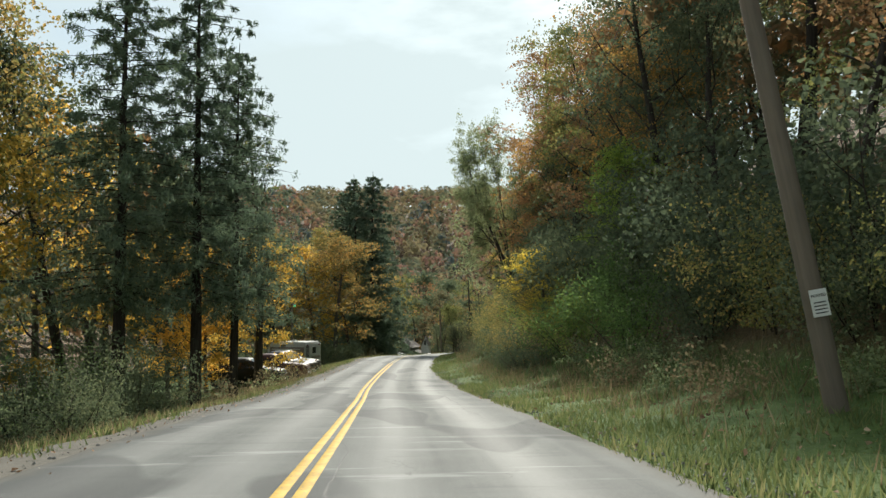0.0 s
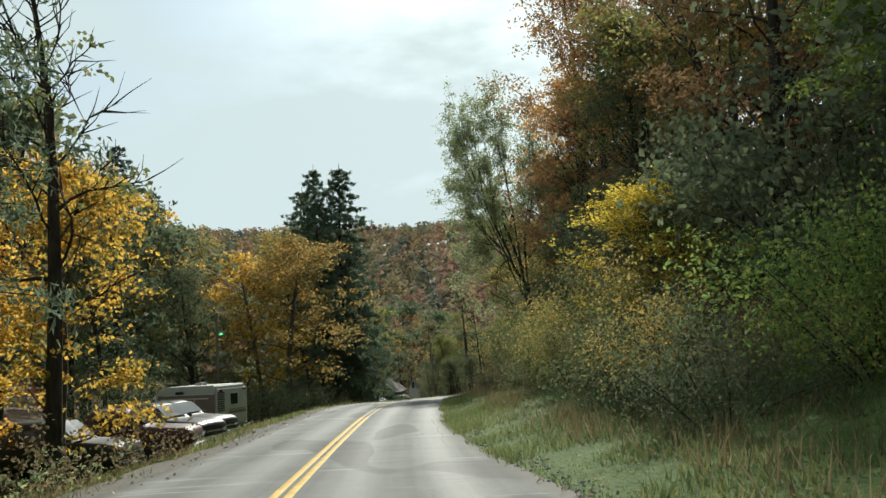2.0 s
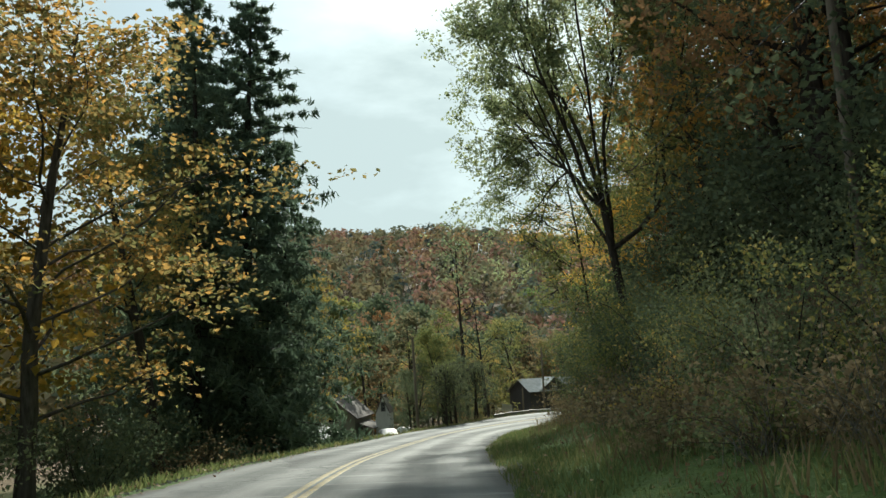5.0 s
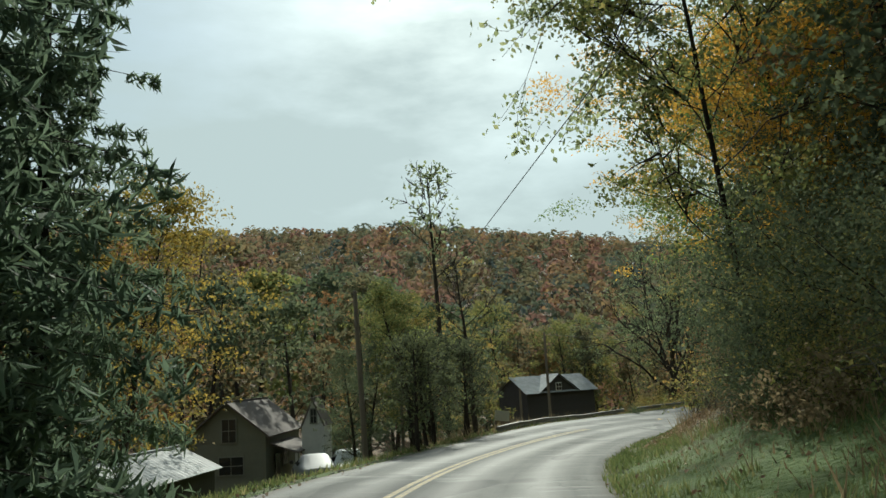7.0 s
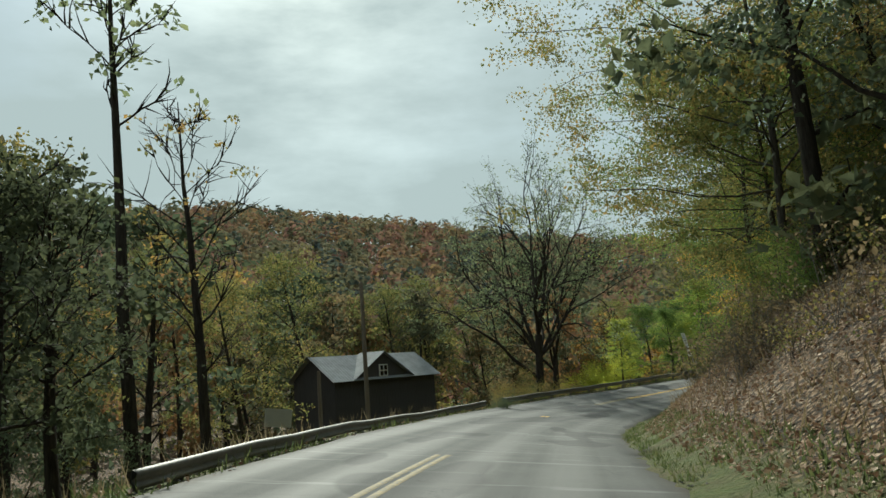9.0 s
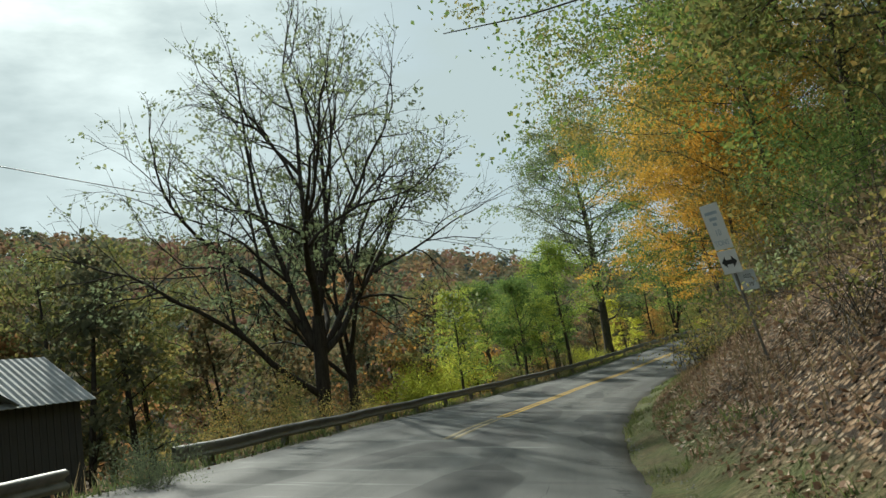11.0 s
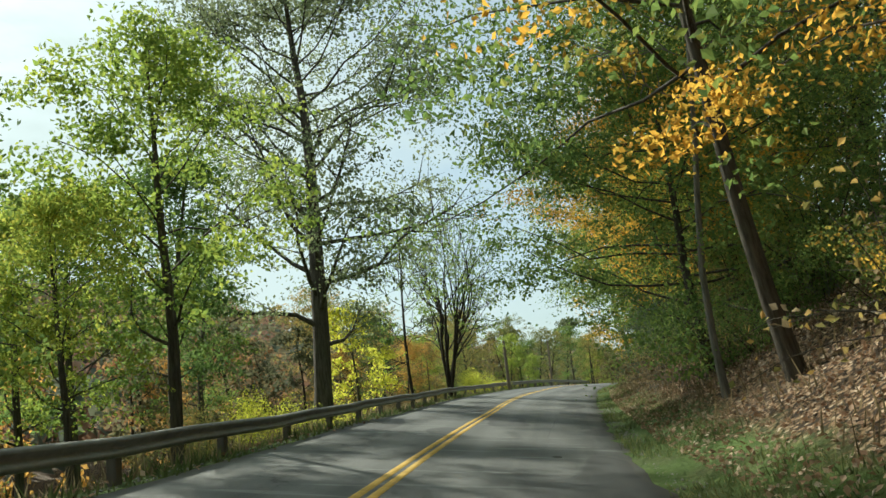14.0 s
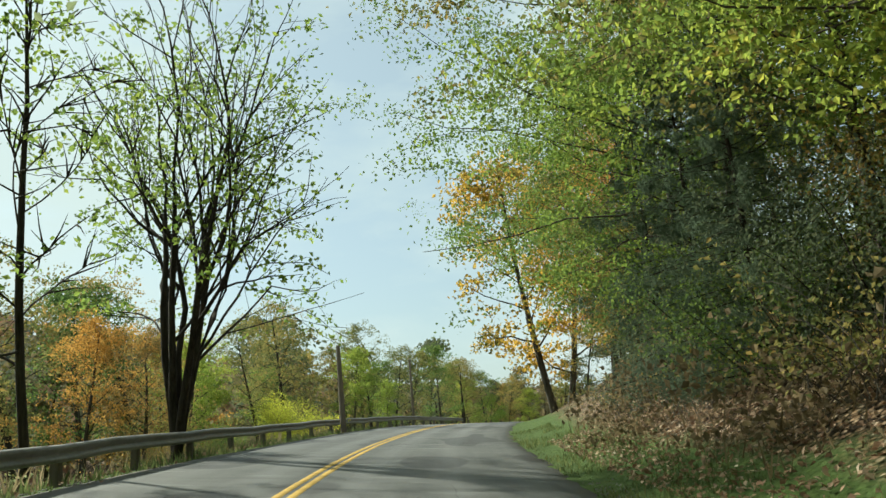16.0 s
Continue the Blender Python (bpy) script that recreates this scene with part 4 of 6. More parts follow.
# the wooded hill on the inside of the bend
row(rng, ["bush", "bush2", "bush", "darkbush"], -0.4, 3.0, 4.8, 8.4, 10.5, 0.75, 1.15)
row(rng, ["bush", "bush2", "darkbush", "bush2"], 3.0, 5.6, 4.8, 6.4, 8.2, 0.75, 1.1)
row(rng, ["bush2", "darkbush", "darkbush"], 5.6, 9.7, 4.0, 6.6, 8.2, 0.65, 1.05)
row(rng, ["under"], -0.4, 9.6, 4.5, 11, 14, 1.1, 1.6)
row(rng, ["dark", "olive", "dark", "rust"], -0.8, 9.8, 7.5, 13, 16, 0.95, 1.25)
row(rng, ["mid_dark", "mid_rust", "mid_olive", "mid_dark"], -2.0, 10, 6.5, 20, 26, 0.95, 1.25)
row(rng, ["mid_olive", "mid_rust", "mid_dark"], 2.0, 10, 13, 32, 40, 1.0, 1.3)
row(rng, ["darkbush", "bush2", "bush"], 11.4, 18.5, 5.0, 8.2, 11.0, 0.8, 1.3)
row(rng, ["olive", "rust", "dark", "dark"], 10.0, 19.5, 6.5, 15, 20, 0.85, 1.15)
row(rng, ["mid_dark", "mid_olive"], 9.5, 19, 10, 23, 32, 0.9, 1.1)
row(rng, ["under", "dark"], 10.2, 19, 5.5, 13, 16, 0.75, 1.0)
row(np.random.RandomState(31), ["bush2", "bush", "darkbush"], 3.1, 5.0, 3.2, 6.0, 7.2, 0.5, 0.8)
# single trees at the foot of that hill
K["lime2"].plant(9.8, 40.8, 40, 0.9, 0.85)
K["yellow"].plant(6.7, 52.6, 10, 0.88, 0.62)
K["rust"].plant(15.0, 72.0, 0, 1.35)
K["rust"].plant(18.0, 80.0, 50, 1.3)
K["orange"].plant(12.4, 44.5, 160, 1.0)
K["orange"].plant(15.5, 66.0, 50, 1.5)
K["rust"].plant(15.8, 60.0, 120, 1.35)
K["sparse"].plant(11.2, 114.6, 20, 1.1, lean=(0, -9))
K["giant"].plant(10.3, 104.5, 0, 1.0, lean=(0, -9))
K["oliveover"].plant(15.0, 107.5, 200, 1.1)
K["rust"].plant(13.2, 90.5, 15, 1.75)
K["rust"].plant(12.6, 83.0, 200, 1.4)
K["orange"].plant(14.0, 97.0, 30, 1.6)
for x, y, k, s in ((10.4, 108.2, "darkbush", 1.1), (12.0, 113.5, "darkbush", 1.0), (11.4, 109.6, "darkbush", 1.2), (13.4, 116.5, "bush2", 0.8), (14.0, 115.0, "darkbush", 1.2), (10.6, 102.5, "darkbush", 1.0), (15.5, 120.5, "darkbush", 1.1)):
    K[k].plant(x, y, x * 100 % 360, s)
K["rust"].plant(16.4, 114.2, 75, 1.05)
K["mid_rust"].plant(-24, 166, 0, 1.25)
K["mid_olive"].plant(-16, 170, 50, 1.25)
K["mid_dark"].plant(-31, 160, 80, 1.2)
K["rust"].plant(12.6, 90.0, 130, 1.2)
K["olive"].plant(13.0, 101.0, 70, 1.1)
K["goldover"].plant(17.0, 122.0, 300, 0.8)
K["oak"].plant(20.0, 128.0, 30, 0.85)
K["dark"].plant(18.5, 119.0, 200, 1.15)
# Extra trees on the sun side, added to block light from the foliage before them.
for x, y, k, sc in ((23.0, 133.0, "dark", 1.4), (25.5, 139.0, "mid_dark", 1.1), (20.0, 124.5, "dark", 1.3), (27.0, 131.0, "mid_dark", 1.2)):
    K[k].plant(x, y, x * 37 % 360, sc)
along("oliveover", 11.1, 8.6, turn=15, scale=1.05)
along("oak", 11.9, 8.0, turn=100, scale=0.95)
along("oak", 12.3, 9.4, turn=300, scale=0.8)
along("oliveover", 12.7, 9.8, turn=220, scale=0.95)
along("oliveover", 13.35, 8.8, turn=60, scale=0.85)
along("goldlow", 14.5, 8.0, turn=190, scale=0.85)
along("goldover", 14.0, 9.4, turn=160, scale=0.95)
along("oak", 15.0, 5.2, turn=40, scale=1.1, lean=(-12, -8))
along("goldover", 13.6, 7.0, turn=290, scale=0.6)
along("goldover", 14.3, 8.6, turn=250, scale=0.95)
along("oaklow", 15.6, 5.4, turn=30, scale=0.85)
along("limeover", 17.4, 8.0, turn=120, scale=0.8)
along("olivelow", 11.5, 9.0, turn=300, scale=0.9)
along("limeover", 16.7, 7.4, turn=200, scale=0.7)
along("goldover", 16.1, 6.8, turn=110, scale=0.72)
along("oak", 16.0, 8.4, turn=200, scale=0.95)
along("limeover", 16.5, 9.2, turn=90, scale=0.95)
along("oliveover", 17.1, 9.6, turn=10, scale=0.95)
along("hemlock", 17.4, 6.9, turn=70, scale=0.68)
along("hemlock", 17.1, 6.7, turn=30, scale=0.6)
along("hemlock", 17.75, 7.0, turn=60, scale=0.7)
along("oak", 17.55, 7.4, turn=80, scale=0.85)
along("darkbush", 16.9, 7.8, turn=60, scale=0.85)
along("darkbush", 16.4, 7.8, turn=10, scale=0.8)
along("bush2", 15.8, 7.6, turn=10, scale=1.1)
along("limeover", 18.2, 8.4, turn=330, scale=0.75)
K["gold"].plant(120.5, 211.2, 30, 1.35, lean=(-9, -6))
K["gold"].plant(124.0, 211.4, 130, 1.3, lean=(-9, -6))
along("oliveover", 18.1, 8.8, turn=140, scale=0.7)
along("orange", 18.8, 7.6, turn=80, scale=0.9)
along("rust", 19.0, 9.0, turn=20, scale=0.8)
K["stem"].plant(69.3, 185.5, 40, 0.95, lean=(-5, -4))
along("sparse", 18.8, 6.0, turn=90, scale=0.5, lean=(8, -10))
for t, o, k, s in ((10.6, 8.5, "weed", 1.3), (12.3, 6.6, "weed2", 1.2), (13.2, 7.5, "ybush", 0.4), (14.6, 5.4, "ybush", 0.4), (15.4, 6.2, "bush", 0.6), (16.8, 5.0, "weed", 1.3), (17.3, 4.4, "weed", 1.2)):
    along(k, t, o, turn=t * 40, scale=s)

row(np.random.RandomState(8), ["darkbush", "bush2", "darkbush"], 7.7, 9.6, 2.4, 5.0, 6.6, 0.36, 0.6)
r11 = np.random.RandomState(19)
for _ in range(120):
    tt = r11.uniform(8.2, 18.2)
    along(("bramble", "bramble2", "bramble")[r11.randint(3)], tt, r11.uniform(4.6, 9.8), turn=r11.uniform(0, 360), scale=r11.uniform(0.6, 1.15))
for _ in range(36):
    along(("bramble", "bramble2")[r11.randint(2)], r11.uniform(5.6, 9.2), r11.uniform(4.4, 7.4), turn=r11.uniform(0, 360), scale=r11.uniform(0.6, 1.0))
# the left side of the first straight
for x, y, k, s, a in ((-10.6, 34.0, "spruce2", 1.05, 10), (-9.8, 37.2, "spruce2", 0.85, 80), (-14.5, 31.0, "dark", 1.0, 30), (-17.5, 27.0, "olive", 1.0, 70),
                      (-14.5, 23.0, "gold", 0.9, 50), (-12.2, 29.8, "spruce2", 0.95, 50), (-19.0, 20.0, "dark", 1.1, 10), (-18.5, 36.0, "orange2", 0.9, 90), (-21.0, 31.0, "mid_dark", 1.0, 5),
                      (-15.5, 18.0, "olive", 0.9, 200), (-11.2, 47.6, "gold", 0.8, 0), (-13.6, 45.8, "gold", 0.72, 90), (-10.6, 46.0, "bare", 1.0, 60), (-15.0, 43.5, "gold", 0.8, 140),
                      (-16.5, 50.0, "gold", 0.85, 250), (-13.0, 41.0, "gold", 0.6, 310), (-19.5, 45.0, "dark", 1.0, 25), (-22.0, 52.0, "mid_dark", 0.9, 60),
                      (-20.0, 60.0, "mid_dark", 0.85, 200), (-23.0, 66.0, "mid_olive", 0.8, 15), (-26.0, 58.0, "mid_rust", 0.95, 75),
                      (-22.0, 73.0, "dark", 0.95, 130), (-22.0, 80.0, "olive", 1.1, 190), (-27.0, 74.0, "mid_rust", 1.0, 20), (-29.0, 91.0, "spruce2", 1.15, 0),
                      (-33.0, 86.0, "spruce2", 1.1, 60), (-24.0, 93.0, "mid_dark", 0.95, 30), (-19.5, 91.0, "olive", 1.0, 240), (-17.5, 84.0, "dark", 0.8, 40),
                      (-24.0, 84.5, "spruce2", 1.1, 40), (-23.0, 89.5, "spruce2", 1.0, 130), (-14.8, 91.5, "orange2", 0.9, 10), (-11.5, 98.5, "olive2", 0.95, 150),
                      (-11.4, 104.0, "spruce", 1.0, 200),  (-8.6, 114.0, "spruce", 0.8, 240), (-15.5, 112.0, "mid_dark", 1.0, 80),
                      (-11.2, 129.5, "amber", 1.15, 90), (-13.5, 133.0, "bare", 1.1, 0), (-14.0, 124.0, "lime2", 1.0, 160)):
    K[k].plant(x, y, a, s)
# The "under" bushes near the spruces are added to darken the shaded ground.
for x, y, k, s in ((-10.2, 26.5, "darkbush", 0.7), (-12.0, 23.0, "darkbush", 0.9), (-13.5, 27.5, "bush", 0.9), (-11.5, 30.0, "darkbush", 0.6), (-9.0, 19.5, "darkbush", 0.6),
                   (-13.0, 16.5, "bush2", 0.9), (-8.4, 40.5, "weed", 1.0), (-9.2, 43.0, "weed2", 1.0), (-8.8, 31.5, "weed", 0.9), (-8.2, 45.8, "weed", 0.9), (-15.0, 36.5, "darkbush", 1.0),
                   (-17.5, 66.0, "darkbush", 0.9), (-13.5, 71.0, "weed", 1.1), (-9.5, 94.0, "weed", 1.2), (-12.5, 84.0, "under", 0.8), (-14.5, 87.5, "under", 0.9), (-11.5, 91.5, "under", 0.8), (-13.0, 95.0, "under", 1.0), (-15.5, 80.0, "under", 0.9),
                   (-9.0, 100.0, "weed", 1.2), (-11.0, 104.0, "darkbush", 0.9)):
    K[k].plant(x, y, (x * 77) % 360, s)

K["spruce"].plant(-9.6, 107.5, 0, 1.3, 0.81)
K["spruce"].plant(-12.8, 109.2, 120, 1.22, 0.8)
K["orange"].plant(-12.0, 88.0, 70, 1.3, 0.76)
for x, y, k, s, a in ((-18.0, 69.0, "dark", 0.8, 10), (-20.5, 76.5, "mid_dark", 0.85, 60), (-17.0, 81.0, "dark", 0.75, 100), (-21.5, 62.0, "spruce2", 0.8, 30), (-25.5, 70.0, "spruce2", 1.0, 80), (-18.5, 86.0, "mid_dark", 0.85, 10), (-26.0, 79.0, "dark", 1.2, 5)):
    K[k].plant(x, y, a, s)
row(np.random.RandomState(6), ["dark", "olive2", "dark"], 9.52, 10.1, 3.4, -14.5, -11.5, 0.4, 0.55)
r6 = np.random.RandomState(9)
for _ in range(40):
    along(("weed", "weed", "weed2", "bush", "weed")[r6.randint(5)], r6.uniform(10.2, 13.4), r6.uniform(5.6, 9.5), turn=r6.uniform(0, 360), scale=r6.uniform(0.4, 0.8))
# thin roadside trees by the houses, then the barn's surroundings
K["thin"].plant(5.2, 145.5, 0, 1.1)
for x, y, a, sc in ((1.6, 122.4, 80, 0.66), (2.1, 124.3, 150, 0.62), (2.6, 126.2, 230, 0.72), (4.4, 130.8, 40, 0.7), (4.9, 132.8, 120, 0.75)):
    K["sumac"].plant(x, y, a, sc)
for x, y, k, s in ((7.4, 148.5, "bare", 0.95), (2.6, 141.5, "olive", 0.62), (2.2, 133.5, "olive2", 0.5), (3.4, 137.5, "dark", 0.5), (4.0, 143.2, "dark", 0.5), (-4.8, 147.0, "mid_dark", 0.7), (0.0, 150.0, "mid_olive", 0.75), (5.0, 156.0, "mid_dark", 0.7), (-10.5, 146.0, "mid_dark", 0.75),
                   (10.0, 166.0, "olive", 0.75), (25.5, 186.0, "mid_olive", 0.75)):
    K[k].plant(x, y, (x * 91) % 360, s)
K["darkbush"].plant(22.9, 160.0, 30, 0.27)
for x, y, k, s in ((17.6, 188.5, "olive", 1.2), (21.5, 195.0, "mid_olive", 0.9), (26.0, 198.0, "mid_olive", 0.95), (31.0, 199.0, "mid_green", 0.9), (10.0, 184.0, "olive", 1.05), (24.5, 189.5, "olive", 1.0), (28.5, 192.0, "olive", 1.05), (33.0, 190.0, "olive", 0.8), (38.0, 194.0, "mid_olive", 0.7), (44.0, 199.0, "mid_rust", 0.7)):
    K[k].plant(x, y, (x * 91) % 360, s)
K["bigbare"].plant(35.0, 181.6, 50, 1.12)
K["bigbare2"].plant(36.9, 182.8, 60, 0.95, lean=(0, 6))
K["lbush"].plant(46.2, 189.6, 0, 1.2)
K["lbush"].plant(43.8, 187.5, 120, 0.95)
K["green2"].plant(66.4, 202.5, 0, 0.9)
K["green2"].plant(63.5, 203.0, 100, 0.85)
K["lime2"].plant(60.5, 200.0, 60, 0.8)
K["green2"].plant(56.5, 198.5, 160, 0.8)
K["olive"].plant(52.0, 199.0, 30, 0.75)
K["bare"].plant(50.0, 195.0, 30, 0.7)
K["tallpale"].plant(77.3, 207.2, 0, 1.05)
K["lime2"].plant(61.7, 195.2, 130, 0.95)
row(np.random.RandomState(4), ["lime2", "green2", "lime", "lime"], 13.9, 15.2, 6.0, -10.0, -8.4, 0.55, 0.75)
K["lemon"].plant(82.0, 209.3, 30, 1.0)
K["lbush"].plant(73.0, 206.0, 200, 0.8)
K["orange"].plant(73.5, 214.0, 20, 0.5)
K["clump"].plant(91.8, 210.9, 0, 1.05)
K["slim"].plant(87.0, 209.9, 90, 1.0)
K["orange"].plant(92.2, 214.9, 40, 0.36)
K["orange"].plant(93.8, 214.3, 140, 0.32)
K["orange"].plant(88.0, 217.0, 140, 0.45)
K["green2"].plant(71.0, 207.5, 10, 0.8)
row(rng, ["bush", "weed", "lbush", "weed2", "bush2"], 12.4, 19.5, 4.4, -10.8, -8.2, 0.5, 0.8)
row(rng, ["mid_olive", "mid_orange", "mid_rust", "mid_olive"], 13.3, 21, 5.0, -24, -16, 0.42, 0.6)
row(rng, ["mid_olive", "mid_rust", "mid_rust", "mid_green"], 10.4, 20, 8.0, -40, -28, 0.65, 0.9)
row(rng, ["green", "olive", "lime2", "olive"], 17.8, 25.8, 4, -17, -11.5, 0.5, 0.75)
row(rng, ["mid_green", "mid_olive"], 19.9, 25.8, 4, 8, 16, 0.55, 0.8)
row(rng, ["mid_green", "mid_olive", "mid_dark"], 20.5, 25.9, 5, -34, -20, 0.7, 0.95)
for y in np.arange(212, 262, 7.0):
    for x in np.arange(206, 222, 7.0):
        K[("mid_green", "mid_olive", "mid_green")[rng.randint(3)]].plant(x + rng.uniform(-3, 3), y + rng.uniform(-3, 3), rng.uniform(0, 360), rng.uniform(0.5, 0.75))
# the wood on the valley floor
for y in np.arange(160, 236, 11.0):
    for x in np.arange(-60, 60, 9.5):
        px, py = x + rng.uniform(-3.5, 3.5), y + rng.uniform(-4, 4)
        k = ("mid_olive", "mid_rust", "mid_dark", "mid_olive", "mid_green", "mid_dark")[rng.randint(6)]
        inside = land(px, py)[1][0]
        if inside > 24 and not (6 < px < 34 and 158 < py < 184) and rng.uniform() < (0.85 if py < 200 else 0.6):
            K[k].plant(px, py, rng.uniform(0, 360), rng.uniform(0.95, 1.3))
K["olive"].plant(3.0, 188.0, 30, 1.35)
K["rust"].plant(-4.0, 192.0, 90, 1.3)


def far_woods(name, x0, x1, y0, y1, gap, seed, label, clear=45, m=56):
    """Crowns of far trees, each a dome of leaf clumps, as one mesh."""
    r = np.random.RandomState(seed)
    xs, ys = np.meshgrid(np.arange(x0, x1, gap), np.arange(y0, y1, gap))
    xs = xs.ravel() + r.uniform(-0.45, 0.45, xs.size) * gap
    ys = ys.ravel() + r.uniform(-0.45, 0.45, ys.size) * gap
    z, past, *_ = land(xs, ys)
    ok = past > clear
    xs, ys, z = xs[ok], ys[ok], z[ok]
    n = len(xs)
    hgt, rad = r.uniform(10, 16, n), r.uniform(3.8, 6.2, n)
    d = r.normal(0, 1, (n, m, 3))
    d[..., 2] = np.abs(d[..., 2]) * 1.2 - 0.35
    d /= np.linalg.norm(d, axis=2)[..., None]
    out = d.reshape(-1, 3).copy()
    d *= r.uniform(0.85, 1.06, (n, m, 1))
    c = np.stack([xs, ys, z + hgt * 0.55], 1)[:, None] + d * np.stack([rad, rad, hgt * 0.5], 1)[:, None]
    me = leaves(name, r, c.reshape(-1, 3), 2.3 if m > 40 else 3.4, FAR, 0.8, 0.1, 0.3, out)
    point_values(me, "tone", np.repeat(r.uniform(0, 1, n), m * 4))
    ob = new(name, me)
    return tagged(ob, label, "woods", kind="stuff")


far_woods("far_woods", -150, 300, 246, 640, 10.5, 71, "autumn woods in orange, red and green covering the far hill")
far_woods("valley_woods", 60, 330, 232, 330, 11, 72, "green and amber woods on the far slope")

far_woods("hill_woods", 26, 240, -60, 196, 9.5, 73, "mixed autumn woods over the hill above the road", 40, 26)
far_woods("valley_edge_woods", -150, -20, -60, 246, 11, 74, "mixed autumn woods beyond the yards", 42, 26)

# ---- built things ----
GALV = plain_material("weathered_galvanised_steel", (0.21, 0.205, 0.19), 0.6, 0.3, 0.35, 5.0, 0.1)
POST = plain_material("weathered_post", (0.13, 0.115, 0.1), 0.9, 0, 0.35, 9.0, 0.4, (1, 1, 0.2))
TIN = plain_material("corrugated_tin", (0.27, 0.28, 0.285), 0.72, 0.15, 0.4, 1.6, 0.05)
BARNWOOD = plain_material("dark_barn_boards", (0.055, 0.05, 0.048), 0.9, 0, 0.4, 3.0, 0.3, (6, 6, 0.4))
SIDING = plain_material("dull_green_siding", (0.17, 0.17, 0.13), 0.8, 0, 0.18, 2.0, 0.1)
WHITEWOOD = plain_material("old_white_clapboard", (0.55, 0.55, 0.52), 0.75, 0, 0.16, 2.5, 0.1)
SHINGLE = plain_material("brown_roof_shingles", (0.12, 0.1, 0.09), 0.9, 0, 0.3, 4.0, 0.3)
DULLTRIM = plain_material("dull_window_trim", (0.2, 0.2, 0.17), 0.8, 0, 0.15, 3.0)
TRIM = plain_material("pale_trim", (0.5, 0.49, 0.45), 0.7, 0, 0.12, 3.0)
DARKGLASS = plain_material("dark_window_glass", (0.015, 0.018, 0.02), 0.08, 0, 0.2, 1.0, spec=0.6)
POLEWOOD = plain_material("pole_timber", (0.16, 0.13, 0.1), 0.92, 0, 0.3, 5.0, 0.4, (3, 3, 0.15))
WIRE = plain_material("black_cable", (0.02, 0.02, 0.02), 0.6, 0, 0.1)
WHITE = plain_material("white_sign_face", (0.72, 0.72, 0.69), 0.5, 0, 0.06, 3.0)
GREY = plain_material("grey_sign_face", (0.3, 0.33, 0.33), 0.55, 0, 0.1, 3.0)
BLACK = plain_material("black_sign_ink", (0.02, 0.02, 0.02), 0.6, 0, 0.1)
TYRE = plain_material("tyre_rubber", (0.02, 0.02, 0.02), 0.85, 0, 0.2)
CHROME = plain_material("dull_chrome", (0.55, 0.55, 0.55), 0.22, 0.95, 0.1)
LAMP = plain_material("clear_lamp_glass", (0.6, 0.62, 0.6), 0.15, 0.2, 0.1)


def finish(bm, name, material, bevel=0.0):
    if bevel:
        bmesh.ops.bevel(bm, geom=[e for e in bm.edges], offset=bevel, segments=2, affect="EDGES", clamp_overlap=True)
    bmesh.ops.recalc_face_normals(bm, faces=bm.faces)
    me = bpy.data.meshes.new(name)
    bm.to_mesh(me)
    bm.free()
    me.materials.append(material)
    return me


def box(name, x0, x1, y0, y1, z0, z1, material, bevel=0.0):
    bm = bmesh.new()
    m = Matrix.Translation(((x0 + x1) / 2, (y0 + y1) / 2, (z0 + z1) / 2)) @ Matrix.Diagonal((x1 - x0, y1 - y0, z1 - z0, 1))
    bmesh.ops.create_cube(bm, size=1, matrix=m)
    return finish(bm, name, material, bevel)


def prism(name, outline, y0, y1, material, bevel=0.0, squeeze=None):
    """An outline in x, z pushed out along y. squeeze(z) narrows it by height."""
    bm = bmesh.new()
    sides = []
    for y in (y0, y1):
        sides.append([bm.verts.new((x, y * (squeeze(z) if squeeze else 1), z)) for x, z in outline])
    n = len(outline)
    bm.faces.new(sides[0][::-1])
    bm.faces.new(sides[1])
    for i in range(n):
        bm.faces.new((sides[0][i], sides[0][(i + 1) % n], sides[1][(i + 1) % n], sides[1][i]))
    return finish(bm, name, material, bevel)


def disc(name, r, w, material, turned=0):
    bm = bmesh.new()
    bmesh.ops.create_cone(bm, segments=20, radius1=r, radius2=r, depth=w, cap_ends=True, matrix=Matrix.Rotation(radians(90), 4, "X"))
    return finish(bm, name, material, w * 0.12)


def slab(name, a, b, c, d, thick, material):
    """A flat board through four corners, with thickness below."""
    bm = bmesh.new()
    n = (Vector(b) - Vector(a)).cross(Vector(d) - Vector(a)).normalized() * thick
    top = [bm.verts.new(p) for p in (a, b, c, d)]
    low = [bm.verts.new(Vector(p) - n) for p in (a, b, c, d)]
    bm.faces.new(top)
    bm.faces.new(low[::-1])
    for i in range(4):
        bm.faces.new((top[i], low[i], low[(i + 1) % 4], top[(i + 1) % 4]))
    return finish(bm, name, material)


